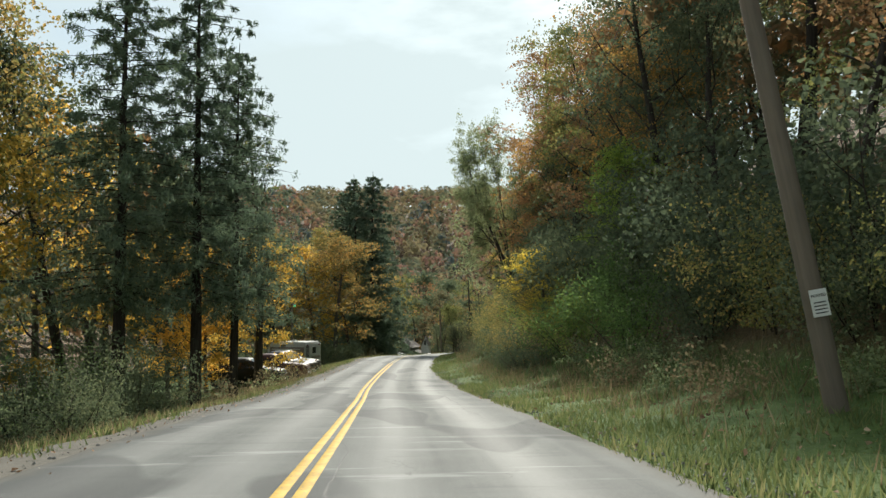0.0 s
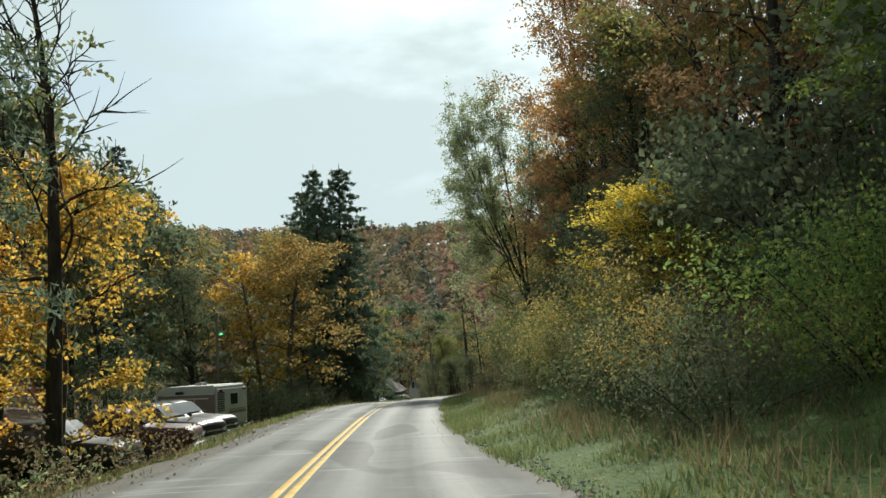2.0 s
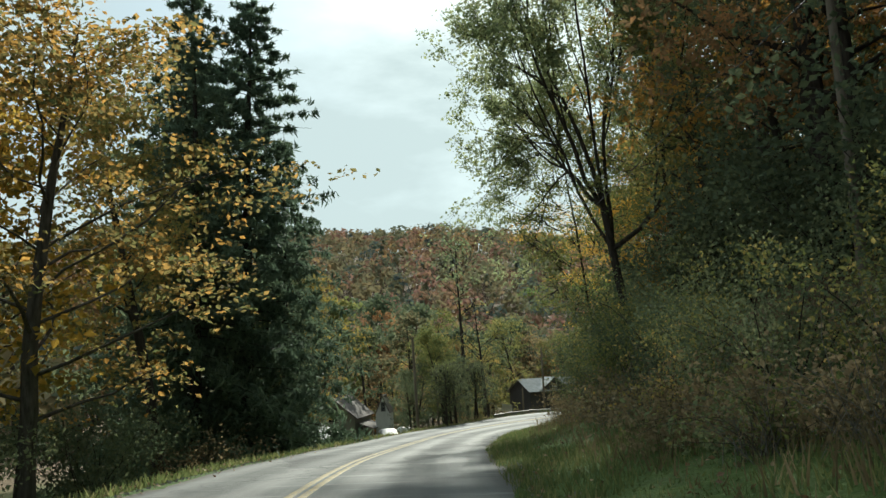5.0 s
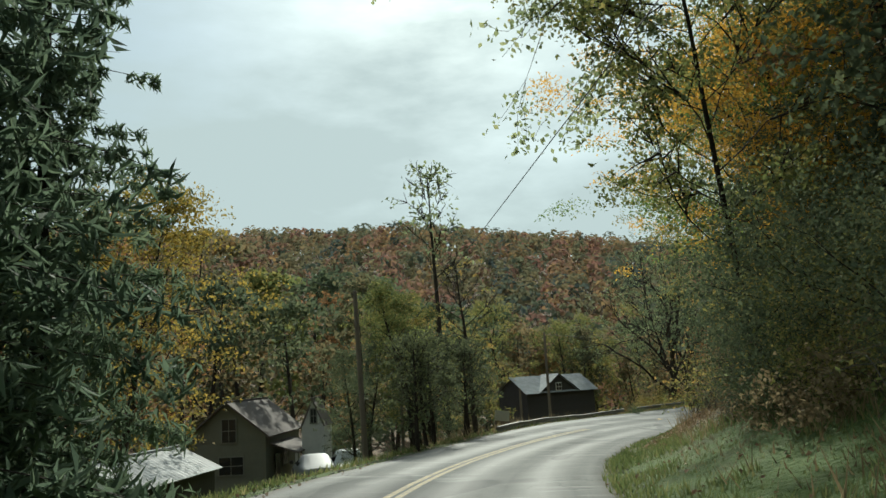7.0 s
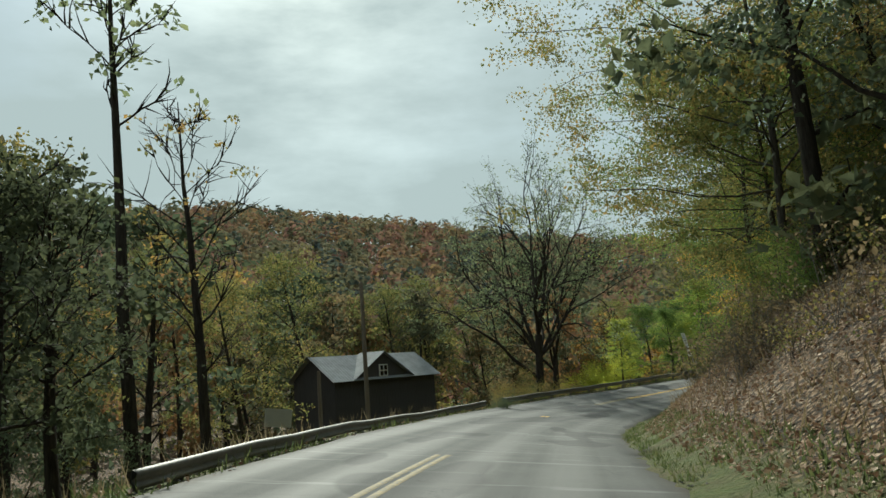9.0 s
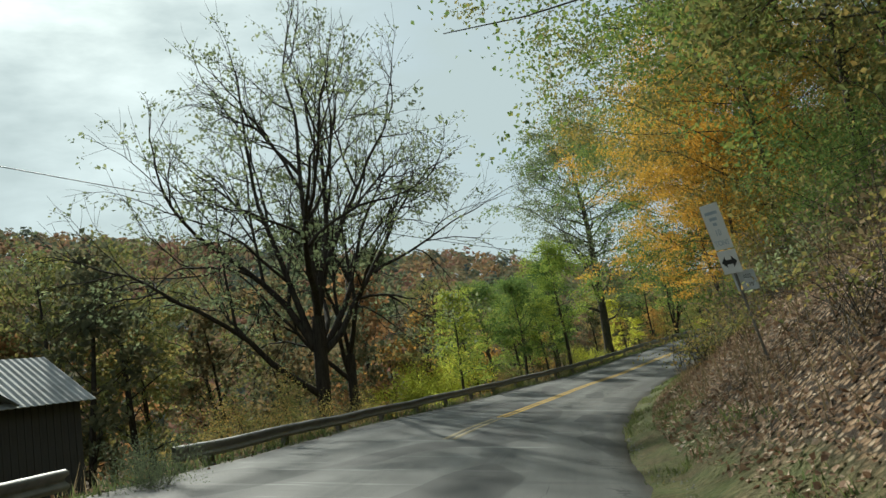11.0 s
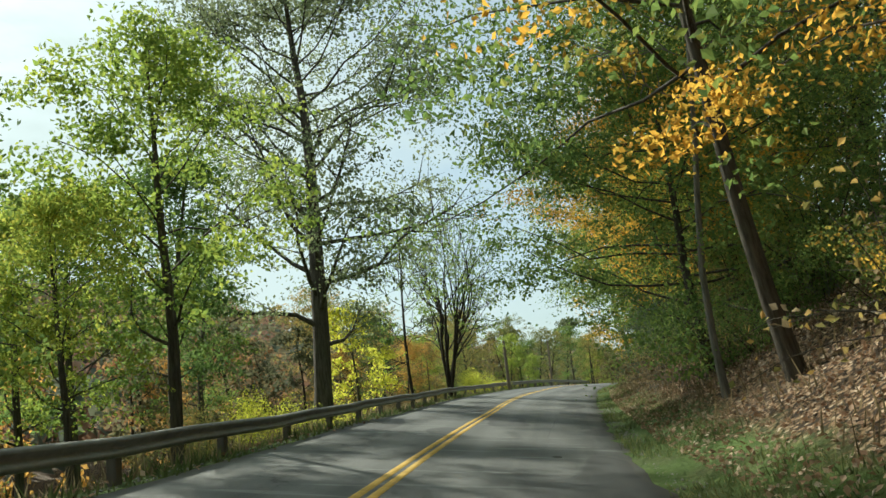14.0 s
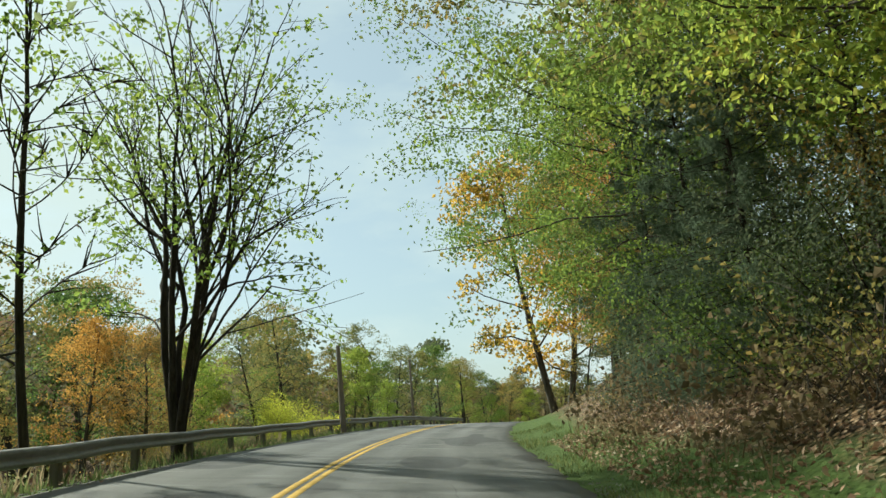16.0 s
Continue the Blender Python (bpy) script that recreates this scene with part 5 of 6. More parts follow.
def tin_sheet(name, a, b, c, d, material, waves):
    """A corrugated sheet: ridges run from edge ab to edge dc."""
    a, b, c, d = (np.array(p, float) for p in (a, b, c, d))
    n = np.cross(b - a, d - a)
    n /= np.linalg.norm(n)
    u = np.linspace(0, 1, waves * 4 + 1)[:, None]
    h = (0.014 * np.sin(u * waves * 2 * np.pi)) * n
    top, low = a + (b - a) * u + h, d + (c - d) * u + h
    v = np.concatenate([np.stack([top, low], 1).reshape(-1, 3), np.stack([top, low], 1).reshape(-1, 3) - 0.03 * n])
    f = grid_faces(len(u), 2)
    k = len(u) * 2
    rim = [np.stack([np.arange(0, k - 2, 2) + o, np.arange(2, k, 2) + o, np.arange(2, k, 2) + o + k, np.arange(0, k - 2, 2) + o + k], 1) for o in (0, 1)]
    return mesh_of(name, v, np.concatenate([f, f[:, ::-1] + k] + rim), material)


# -- guard rail --
# how deep the rail has settled along the road
SINK = ([9.3, 11.15, 11.6, 12.6, 13.5, 14.5, 15.5, 16, 18], [0.4, 0.4, 0.3, 0.24, 0.14, 0.06, 0.1, 0.05, 0.03])


def guard_rail(t0, t1, out, label):
    j0, j1 = int((t0 + 9) / 0.05), int((t1 + 9) / 0.05)
    js = np.arange(j0, j1, 3)
    prof = np.array([(0.02, 0.42), (0.085, 0.455), (0.085, 0.50), (0.02, 0.545), (0.02, 0.585), (0.085, 0.63), (0.085, 0.675), (0.02, 0.71), (0.012, 0.705), (0.0, 0.57), (0.012, 0.425)])
    base = spot(ST[j0], LEFT[j0] - out)
    rail = new("guard_rail")
    rail.location = base
    offs = (LEFT[js] - out)[:, None] + prof[:, 0]
    x = SP[js, 0, None] + SR[js, 0, None] * offs
    y = SP[js, 1, None] + SR[js, 1, None] * offs
    z0 = SP[js, 2] - BANK[js] * (LEFT[js])
    sag = 0.02 * np.sin(js * 0.7) + 0.015 * np.sin(js * 0.23)
    z = z0[:, None] + sag[:, None] + prof[:, 1] - np.interp(ST[js], *SINK)[:, None]
    v = np.stack([x, y, z], -1)
    v = np.concatenate([v, v[:, :1]], 1).reshape(-1, 3) - base
    part("rail_beam", mesh_of("rail_beam", v, grid_faces(len(js), len(prof) + 1), GALV, True), rail, "weathered grey steel beam")
    post = box("post", -0.16, -0.015, -0.09, 0.09, -0.9, 0.68, POST, 0.012)
    for j in range(j0 + 2, j1 - 1, 5):
        p = np.array([SP[j, 0] + SR[j, 0] * (LEFT[j] - out), SP[j, 1] + SR[j, 1] * (LEFT[j] - out), SP[j, 2] - BANK[j] * LEFT[j] - np.interp(ST[j], *SINK)]) - base
        part("post", post, rail, where=Matrix.Translation(p) @ Matrix.Rotation(math.atan2(SR[j, 1], SR[j, 0]), 4, "Z"))
    return tagged(rail, label, "guard rail", "guard rails", "")


guard_rail(9.72, 11.84, 0.32, "weathered steel guard rail before the barn")
guard_rail(11.9, 21.5, 0.45, "long weathered steel guard rail on grey posts")


# -- utility poles and wires --
def pole(name, x, y, height, r, lean=(0, 0), arm=False, label="", sink=0.5):
    z = ground_at(x, y)
    ob = new(name)
    ob.matrix_basis = Matrix.LocRotScale((x, y, z), Euler((radians(lean[0]), radians(lean[1]), 0)), None)
    part("shaft", tubes("shaft", [([(0, 0, -sink), (0, 0, height * 0.5), (0, 0, height)], (r, r * 0.86, r * 0.7))], POLEWOOD, 12), ob)
    cap = bmesh.new()
    bmesh.ops.create_cone(cap, segments=12, radius1=r * 0.7, radius2=r * 0.4, depth=0.06, cap_ends=True, matrix=Matrix.Translation((0, 0, height + 0.03)))
    part("cap", finish(cap, "cap", POLEWOOD), ob)
    if arm:
        part("crossarm", box("crossarm", -1.1, 1.1, -0.06, 0.06, height - 0.75, height - 0.62, POLEWOOD, 0.01), ob)
        for px in (-1.0, -0.45, 0.45, 1.0):
            b = bmesh.new()
            bmesh.ops.create_cone(b, segments=8, radius1=0.05, radius2=0.03, depth=0.14, cap_ends=True, matrix=Matrix.Translation((px, 0, height - 0.55)))
            part("insulator", finish(b, "insulator", GREY), ob)
    tagged(ob, label or "weathered wooden utility pole by the road", "utility pole", "utility poles")
    return ob, (ob.matrix_basis @ Vector((0, 0, height - 0.15)))


def wire(a, b, sag, r, label):
    s = np.linspace(0, 1, 24)[:, None]
    a, b = np.array(a, float), np.array(b, float)
    pts = a + (b - a) * s - np.array([0, 0, 4 * sag]) * s * (1 - s)
    o = new("overhead_wire", tubes("overhead_wire", [(pts - a, np.full(24, r))], WIRE, 4))
    o.location = a
    return tagged(o, label, "wire", "overhead wires")


near_pole, top_n = pole("utility_pole", 6.2, 12.6, 10.5, 0.18, (-1, -9), label="leaning wooden pole with a paper notice")
armed, top_a = pole("utility_pole", 9.8, 84.0, 9.0, 0.14, arm=True, label="wooden pole with a crossarm among trees")
service, top_s = pole("utility_pole", 1.8, 138.2, -0.75 - ground_at(1.8, 138.2), 0.1, label="thin dark service pole by the houses")
roadside, top_c = pole("utility_pole", -0.3, 127.4, 0.8 - ground_at(-0.3, 127.4), 0.13, (0, -1.5), label="dark wooden pole beside the road")
yard, top_y = pole("utility_pole", -14.9, 78.4, 7.6, 0.11, label="short pole with a yard lamp")
barn1, top_b = pole("utility_pole", 16.4, 164.4, 0.3 - ground_at(16.4, 164.4), 0.15, label="dark wooden pole before the barn")
barn2, top_b2 = pole("utility_pole", 13.6, 163.6, -4.6 - ground_at(13.6, 163.6), 0.14, label="short dark pole before the barn")
away1, top_1 = pole("utility_pole", 109.7, 218.3, -1.9 - ground_at(109.7, 218.3), 0.15, (0, -2), label="thin pole behind the guard rail")
away2, top_2 = pole("utility_pole", 137.4, 230.4, -0.2 - ground_at(137.4, 230.4), 0.13, label="pale distant pole by the bend")
wire(top_n, top_a, 0.5, 0.011, "thin overhead wire along the wooded hill")
wire((8.9, 60.5, 8.1), top_s, 0.1, 0.014, "black wire crossing over the road")
wire(top_c, (-13.0, 152.0, 9.0), 0.3, 0.013, "thin wire from the roadside pole")
wire(top_b, (47.0, 176.6, -1.55), 0.3, 0.014, "black wire sloping over the road")
wire((-30.0, 192.0, 6.0), (64.0, 214.0, 1.2), 0.8, 0.014, "thin wire behind the bare tree")
# paper notice on the leaning pole
notice = part("notice", box("notice", -0.14, 0.14, -0.195, -0.185, 1.55, 1.98, WHITE, 0.002), near_pole, "white paper notice with black print")


def lettering(text, size, where, material, parent, name="lettering"):
    cu = bpy.data.curves.new(name, "FONT")
    cu.body, cu.size, cu.extrude, cu.align_x = text, size, 0.002, "CENTER"
    tmp = bpy.data.objects.new("tmp", cu)
    me = bpy.data.meshes.new_from_object(tmp)
    me.name = name
    bpy.data.objects.remove(tmp)
    bpy.data.curves.remove(cu)
    me.materials.clear()
    me.materials.append(material)
    return part(name, me, parent, where=where)


lettering("POSTED", 0.065, pose(0, -0.198, 1.86, 90, 0, 0), BLACK, near_pole)
for k in range(4):
    part("print_line", box("print_line", -0.1, 0.1, -0.198, -0.196, 1.6 + k * 0.055, 1.618 + k * 0.055, BLACK), near_pole)
lamp_head = part("lamp_head", box("lamp_head", 0.1, 0.42, -0.1, 0.1, 6.35, 6.5, GREY, 0.03), yard, "small yard lamp")
glow = Nodes("lamp_glow")
em = glow.n.new("ShaderNodeEmission")
em.inputs["Color"].default_value, em.inputs["Strength"].default_value = (0.2, 1.0, 0.4, 1), 0.9
glow.l.new(em.outputs["Emission"], glow.out.inputs["Surface"])
part("bulb", box("bulb", 0.16, 0.38, -0.08, 0.08, 6.22, 6.35, glow.mat, 0.03), yard, "lit greenish lamp glass")


# -- road signs on a leaning post --
FADED_PRINT = plain_material("faded_print", (0.36, 0.42, 0.46), 0.6, vary=0.2, scale=30)
PALE_GREY = plain_material("pale_grey_plate", (0.5, 0.52, 0.52), 0.5, vary=0.12, scale=20)


def weight_sign():
    x, y = 32.8, 156.4
    ob = new("road_sign")
    ob.matrix_basis = Matrix.LocRotScale((x, y, ground_at(x, y)), Euler((radians(14), radians(2), radians(-102))), (0.82, 0.82, 0.82))
    part("post", box("post", -0.03, 0.03, -0.02, 0.02, -0.5, 3.6, GALV, 0.006), ob, "thin steel sign post")
    plate = part("limit_plate", box("limit_plate", -0.3, 0.3, -0.028, -0.022, 2.55, 3.6, WHITE, 0.004), ob, "white weight limit plate")
    arrow = part("arrow_plate", box("arrow_plate", -0.3, 0.3, -0.028, -0.022, 1.98, 2.52, WHITE, 0.004), ob, "white plate with a black arrow")
    tab = part("route_plate", box("route_plate", -0.14, 0.55, 0.022, 0.028, 1.55, 2.0, PALE_GREY, 0.004), ob, "small pale grey route plate")
    for text, size, z in (("10", 0.2, 2.87), ("TONS", 0.17, 2.64)):
        lettering(text, size, pose(0, -0.031, z, 90), FADED_PRINT, plate)
    for z, w in ((3.36, 0.2), (3.22, 0.12), (3.1, 0.06)):
        part("print_bar", box("print_bar", -w, w, -0.032, -0.029, z, z + 0.07, FADED_PRINT), plate)
    pts = [(-0.24, 2.25), (-0.1, 2.38), (-0.1, 2.3), (0.1, 2.3), (0.1, 2.38), (0.24, 2.25), (0.1, 2.12), (0.1, 2.2), (-0.1, 2.2), (-0.1, 2.12)]
    part("arrow", prism("arrow", pts, -0.033, -0.029, BLACK), arrow)
    lettering("1032", 0.13, pose(0.3, 0.019, 1.82, 90), BLACK, tab)
    lettering("10", 0.13, pose(0.34, 0.019, 1.63, 90), BLACK, tab)
    tagged(ob, "white weight limit signs on a leaning post", "road sign")


weight_sign()


# -- buildings --
def gable_house(name, x, y, z, turn, wide, long, eave, ridge, wall, roofing, label, over=0.3, tin=False, low=1.0, boards=0.0):
    """Walls, two roof slopes; the ridge runs along local y from 0 to long; the front gable is at y = 0."""
    ob = new(name)
    ob.matrix_basis = pose(x, y, z, 0, 0, turn)
    w = wide / 2
    body = part("wall", prism("wall", [(-w, -low), (w, -low), (w, eave), (0, ridge), (-w, eave)], 0, long, wall), ob)
    slope = (ridge - eave) / w
    for s in (-1, 1):
        e, r = (s * (w + over), eave - slope * over + 0.03), (0, ridge + 0.03)
        a, b, c, d = (r[0], -over, r[1]), (r[0], long + over, r[1]), (e[0], long + over, e[1]), (e[0], -over, e[1])
        if s > 0:
            a, b, c, d = b, a, d, c
        part("roof", tin_sheet("roof", a, b, c, d, roofing, max(6, int(long / 0.25))) if tin else slab("roof", a, b, c, d, 0.09, roofing), ob)
    part("ridge_cap", box("ridge_cap", -0.12, 0.12, -over, long + over, ridge + 0.0, ridge + 0.055, roofing, 0.01), ob)
    if boards:
        n = int((eave + low) / boards)
        for k in range(n):
            zz = -low + 0.3 + k * boards
            if zz + boards < eave:
                part("clapboard", prism("clapboard", [(-w - 0.02, zz), (w + 0.02, zz), (w + 0.006, zz + boards - 0.015), (-w - 0.006, zz + boards - 0.015)], -0.022, long + 0.02, wall), ob)
    tagged(ob, label, "building")
    return ob


def window(ob, x, z, w, h, y=-0.03, face="front", trim=None):
    trim = trim or DULLTRIM
    def sit(x0, x1, y0, y1, z0, z1):
        return (x0, x1, y0, y1, z0, z1) if face == "front" else (-y1, -y0, x0, x1, z0, z1)
    fr = part("window", box("window", *sit(x - w / 2 - 0.07, x + w / 2 + 0.07, y - 0.02, y + 0.04, z - 0.07, z + h + 0.07), trim, 0.008), ob)
    part("pane", box("pane", *sit(x - w / 2, x + w / 2, y - 0.026, y - 0.021, z, z + h), DARKGLASS), fr)
    part("bar", box("bar", *sit(x - w / 2, x + w / 2, y - 0.034, y - 0.027, z + h / 2 - 0.02, z + h / 2 + 0.02), trim), fr)
    part("bar", box("bar", *sit(x - 0.015, x + 0.015, y - 0.034, y - 0.027, z, z + h), trim), fr)
    return fr


house = gable_house("house", -7.7, 137.3, -8.2, -10, 4.2, 7.0, 2.7, 4.4, SIDING, SHINGLE, "old two-storey house with dull green siding")
window(house, 0.1, 2.25, 0.75, 1.2)
window(house, 0.2, 0.55, 1.3, 0.9)
window(house, 3.6, 0.6, 0.8, 1.2, -2.14, "side")
porch = part("porch_roof", slab("porch_roof", (2.1, 0.6, 2.0), (2.1, 5.5, 2.0), (3.7, 5.5, 1.45), (3.7, 0.6, 1.45), 0.08, SHINGLE), house, "sloping brown porch roof")
for py in (0.8, 3.0, 5.3):
    part("porch_post", box("porch_post", 3.5, 3.62, py - 0.06, py + 0.06, -1, 1.46, TRIM, 0.01), house)
part("door", box("door", 2.1, 2.16, 1.6, 2.5, -0.6, 1.4, DARKGLASS, 0.01), house, "dark front door")

chapel = gable_house("white_outbuilding", -3.2, 138.6, -8.3, -8, 1.25, 2.2, 3.0, 4.4, WHITEWOOD, SHINGLE, "narrow white clapboard building with steep gable", 0.08, boards=0.16)
window(chapel, 0.05, 3.05, 0.3, 0.75, -0.05)

shed = gable_house("shed", -9.3, 119.9, -7.9, -14, 3.2, 6.2, 1.85, 2.65, BARNWOOD, TIN, "low shed with pale corrugated tin roof", 0.25, True)

BX, BY, BT = 14.9, 171.6, 62.0
barn = new("barn")
barn.matrix_basis = pose(BX, BY, -9.4, 0, 0, 90 - BT)
A0, L, DEP, EV, RG = 1.2, 10.4, 4.6, 4.2, 5.75
part("wall", prism("wall", [(A0, -2.6), (L, -2.6), (L, EV), (A0, EV)], 0.0, DEP, BARNWOOD), barn, "dark weathered board walls")
gable = [(2.9, EV - 0.4), (7.8, EV - 0.4), (7.8, EV), (5.35, RG + 0.08), (2.9, EV)]
front = part("front_gable", prism("front_gable", gable, -0.12, DEP / 2, BARNWOOD), barn)
for xx in (A0, L - 0.06):
    end = bmesh.new()
    tri = [[end.verts.new((xx + w, y, z)) for y, z in ((0, EV), (DEP, EV), (DEP / 2, RG))] for w in (0, 0.06)]
    end.faces.new(tri[0])
    end.faces.new(tri[1][::-1])
    for k in range(3):
        end.faces.new((tri[0][k], tri[1][k], tri[1][(k + 1) % 3], tri[0][(k + 1) % 3]))
    part("end_gable", finish(end, "end_gable", BARNWOOD), barn)
for s, ya, yb in ((0, -0.35, DEP / 2), (1, DEP + 0.35, DEP / 2)):
    zl = EV - 0.2
    q = ((A0 - 0.4, yb, RG), (L + 0.4, yb, RG), (L + 0.4, ya, zl), (A0 - 0.4, ya, zl))
    part("roof", tin_sheet("roof", *(q if s == 0 else (q[1], q[0], q[3], q[2])), TIN, 40), barn, "pale corrugated tin roof")
for s in (-1, 1):
    ex, px = 5.35 + s * 2.75, 5.35
    a, b, c, d = (px, -0.4, RG + 0.16), (px, DEP / 2, RG + 0.16), (ex, DEP / 2, EV - 0.1), (ex, -0.4, EV - 0.1)
    part("dormer_roof", tin_sheet("dormer_roof", *((a, b, c, d) if s < 0 else (b, a, d, c)), TIN, 10), barn)
for k in range(37):
    xx = A0 + 0.05 + k * 0.248
    part("board", box("board", xx, xx + 0.225, -0.03, -0.004, -2.5, EV - 0.03, BARNWOOD) if k == 0 else bpy.data.meshes["board"], barn, where=Matrix.Translation((k * 0.248, -0.008 * (k % 3 == 0), 0)))
win = part("window", box("window", 4.95, 5.75, -0.2, -0.13, 4.15, 5.0, TRIM, 0.01), barn, "small gable window")
for cx in (5.05, 5.4):
    for cz in (4.23, 4.61):
        part("pane", box("pane", cx, cx + 0.27, -0.207, -0.202, cz, cz + 0.31, DARKGLASS), win)
tagged(barn, "dark weathered barn with tin roof and front gable", "barn")

# -- trailer and parked vehicles --
VAN = plain_material("dull_white_trailer_skin", (0.4, 0.4, 0.37), 0.5, 0.1, 0.15, 2.0)


BROWNSKIN = plain_material("faded_brown_trailer_skin", (0.16, 0.125, 0.1), 0.6, 0.1, 0.2, 2.0)
TAIL = plain_material("dark_red_lens", (0.12, 0.015, 0.012), 0.25, 0, 0.1)


def camper():
    ob = new("camper_trailer")
    ob.matrix_basis = pose(-10.75, 61.85, ground_at(-10.6, 62.6) - 0.05, 0, 0, -22)
    prof = [(-3.4, 0.95), (-3.2, 0.5), (0, 0.5), (0, 2.2), (-0.1, 2.33), (-2.9, 2.33), (-3.3, 2.15), (-3.5, 1.6)]
    part("body", prism("body", prof, 0, 2.35, VAN, 0.09), ob)
    part("stripe", box("stripe", -3.0, -0.4, -0.05, -0.012, 1.74, 1.79, TRIM), ob, "pale rolled awning")
    # This panel's brown takes in the shade on the trailer's side.
    part("side_panel", box("side_panel", -3.2, -0.06, -0.01, -0.004, 0.56, 1.95, BROWNSKIN, 0.002), ob, "brown lower side panel with shade in its tone")
    part("awning_rail", box("awning_rail", -2.9, -0.1, -0.02, -0.012, 1.93, 1.96, TRIM, 0.003), ob, "pale awning rail")
    part("rear_stripe", box("rear_stripe", 0.004, 0.012, 0.95, 2.32, 0.98, 1.2, BROWNSKIN, 0.002), ob, "faded brown rear stripe")
    for yy in (0.25, 2.0):
        part("tail_lamp", box("tail_lamp", 0.004, 0.05, yy, yy + 0.2, 2.02, 2.12, TAIL, 0.012), ob, "dark red tail lamp")
    part("roof_vent", box("roof_vent", -1.9, -1.5, 1.0, 1.4, 2.33, 2.45, VAN, 0.02), ob)
    for yy in (0.03, 2.27):
        part("corner_trim", box("corner_trim", 0.002, 0.03, yy, yy + 0.05, 0.52, 2.3, TRIM, 0.008), ob, "pale metal corner trim")
    part("side_window", box("side_window", -2.2, -1.75, -0.016, -0.004, 1.98, 2.1, DARKGLASS, 0.004), ob)
    for wx in (-2.1, -1.15):
        part("awning_brace", box("awning_brace", wx - 0.025, wx + 0.025, -0.03, -0.012, 1.25, 1.75, TRIM, 0.004), ob, "pale folded awning brace")
    w = part("rear_window", box("rear_window", 0.004, 0.03, 1.0, 1.65, 1.35, 1.95, TRIM, 0.006), ob)
    part("pane", box("pane", 0.031, 0.036, 1.05, 1.6, 1.4, 1.9, DARKGLASS), w)
    for k in range(9):
        part("louvre", box("louvre", 0.004, 0.022, 0.08, 0.62, 1.15 + k * 0.1, 1.21 + k * 0.1, BARNWOOD, 0.004), ob)
    for k in range(4):
        part("rib", box("rib", 0.004, 0.014, 0.8, 2.3, 0.62 + k * 0.17, 0.65 + k * 0.17, VAN), ob)
    for yy in (0.12, 2.2):
        wh = part("wheel", disc("wheel", 0.33, 0.2, TYRE), ob, where=Matrix.Translation((-1.7, yy, 0.33)))
        part("hub", disc("hub", 0.16, 0.22, CHROME), wh)
    part("bumper", box("bumper", 0.02, 0.14, 0.15, 2.2, 0.42, 0.54, GALV, 0.015), ob)
    tagged(ob, "small old white camper trailer with louvred rear", "camper trailer")


camper()


def paint(name, c, rough=0.28):
    return plain_material(name, c, rough + 0.14, 0.0, 0.2, 2.0, spec=0.25)


STATIONS = {
    # x, underside, belt, top, half width at the belt, half width at the top
    "pickup": [(2.62, 0.6, 0.82, 0.98, 0.8, 0.7), (2.56, 0.52, 0.9, 1.08, 0.9, 0.78), (2.3, 0.48, 0.98, 1.17, 0.95, 0.8), (1.55, 0.46, 1.02, 1.23, 0.96, 0.78), (1.12, 0.46, 1.08, 1.27, 0.96, 0.76), (0.56, 0.46, 1.12, 1.76, 0.95, 0.66), (0.3, 0.46, 1.12, 1.82, 0.95, 0.66), (-0.5, 0.46, 1.12, 1.82, 0.95, 0.66), (-0.68, 0.46, 1.12, 1.72, 0.95, 0.66), (-0.82, 0.46, 1.1, 1.2, 0.95, 0.84), (-1.0, 0.46, 1.06, 1.14, 0.95, 0.9), (-2.5, 0.46, 1.04, 1.12, 0.94, 0.89), (-2.62, 0.52, 1.0, 1.09, 0.92, 0.86)],
    "suv": [(2.38, 0.52, 0.78, 0.95, 0.78, 0.68), (2.3, 0.46, 0.88, 1.03, 0.88, 0.76), (1.9, 0.42, 0.95, 1.11, 0.92, 0.78), (1.0, 0.42, 1.05, 1.2, 0.93, 0.76), (0.4, 0.42, 1.1, 1.72, 0.92, 0.64), (0.1, 0.42, 1.1, 1.77, 0.92, 0.64), (-1.9, 0.42, 1.1, 1.76, 0.92, 0.64), (-2.15, 0.42, 1.08, 1.68, 0.91, 0.64), (-2.36, 0.48, 1.0, 1.12, 0.88, 0.78)],
    "car": [(2.22, 0.4, 0.6, 0.7, 0.7, 0.62), (2.12, 0.34, 0.7, 0.8, 0.8, 0.7), (1.6, 0.3, 0.78, 0.9, 0.86, 0.72), (1.0, 0.3, 0.86, 0.97, 0.87, 0.72), (0.35, 0.3, 0.92, 1.36, 0.86, 0.6), (0.0, 0.3, 0.92, 1.42, 0.86, 0.6), (-0.7, 0.3, 0.92, 1.4, 0.86, 0.6), (-1.3, 0.3, 0.92, 1.04, 0.85, 0.7), (-2.05, 0.32, 0.86, 0.97, 0.82, 0.7), (-2.2, 0.4, 0.74, 0.88, 0.76, 0.66)],
}


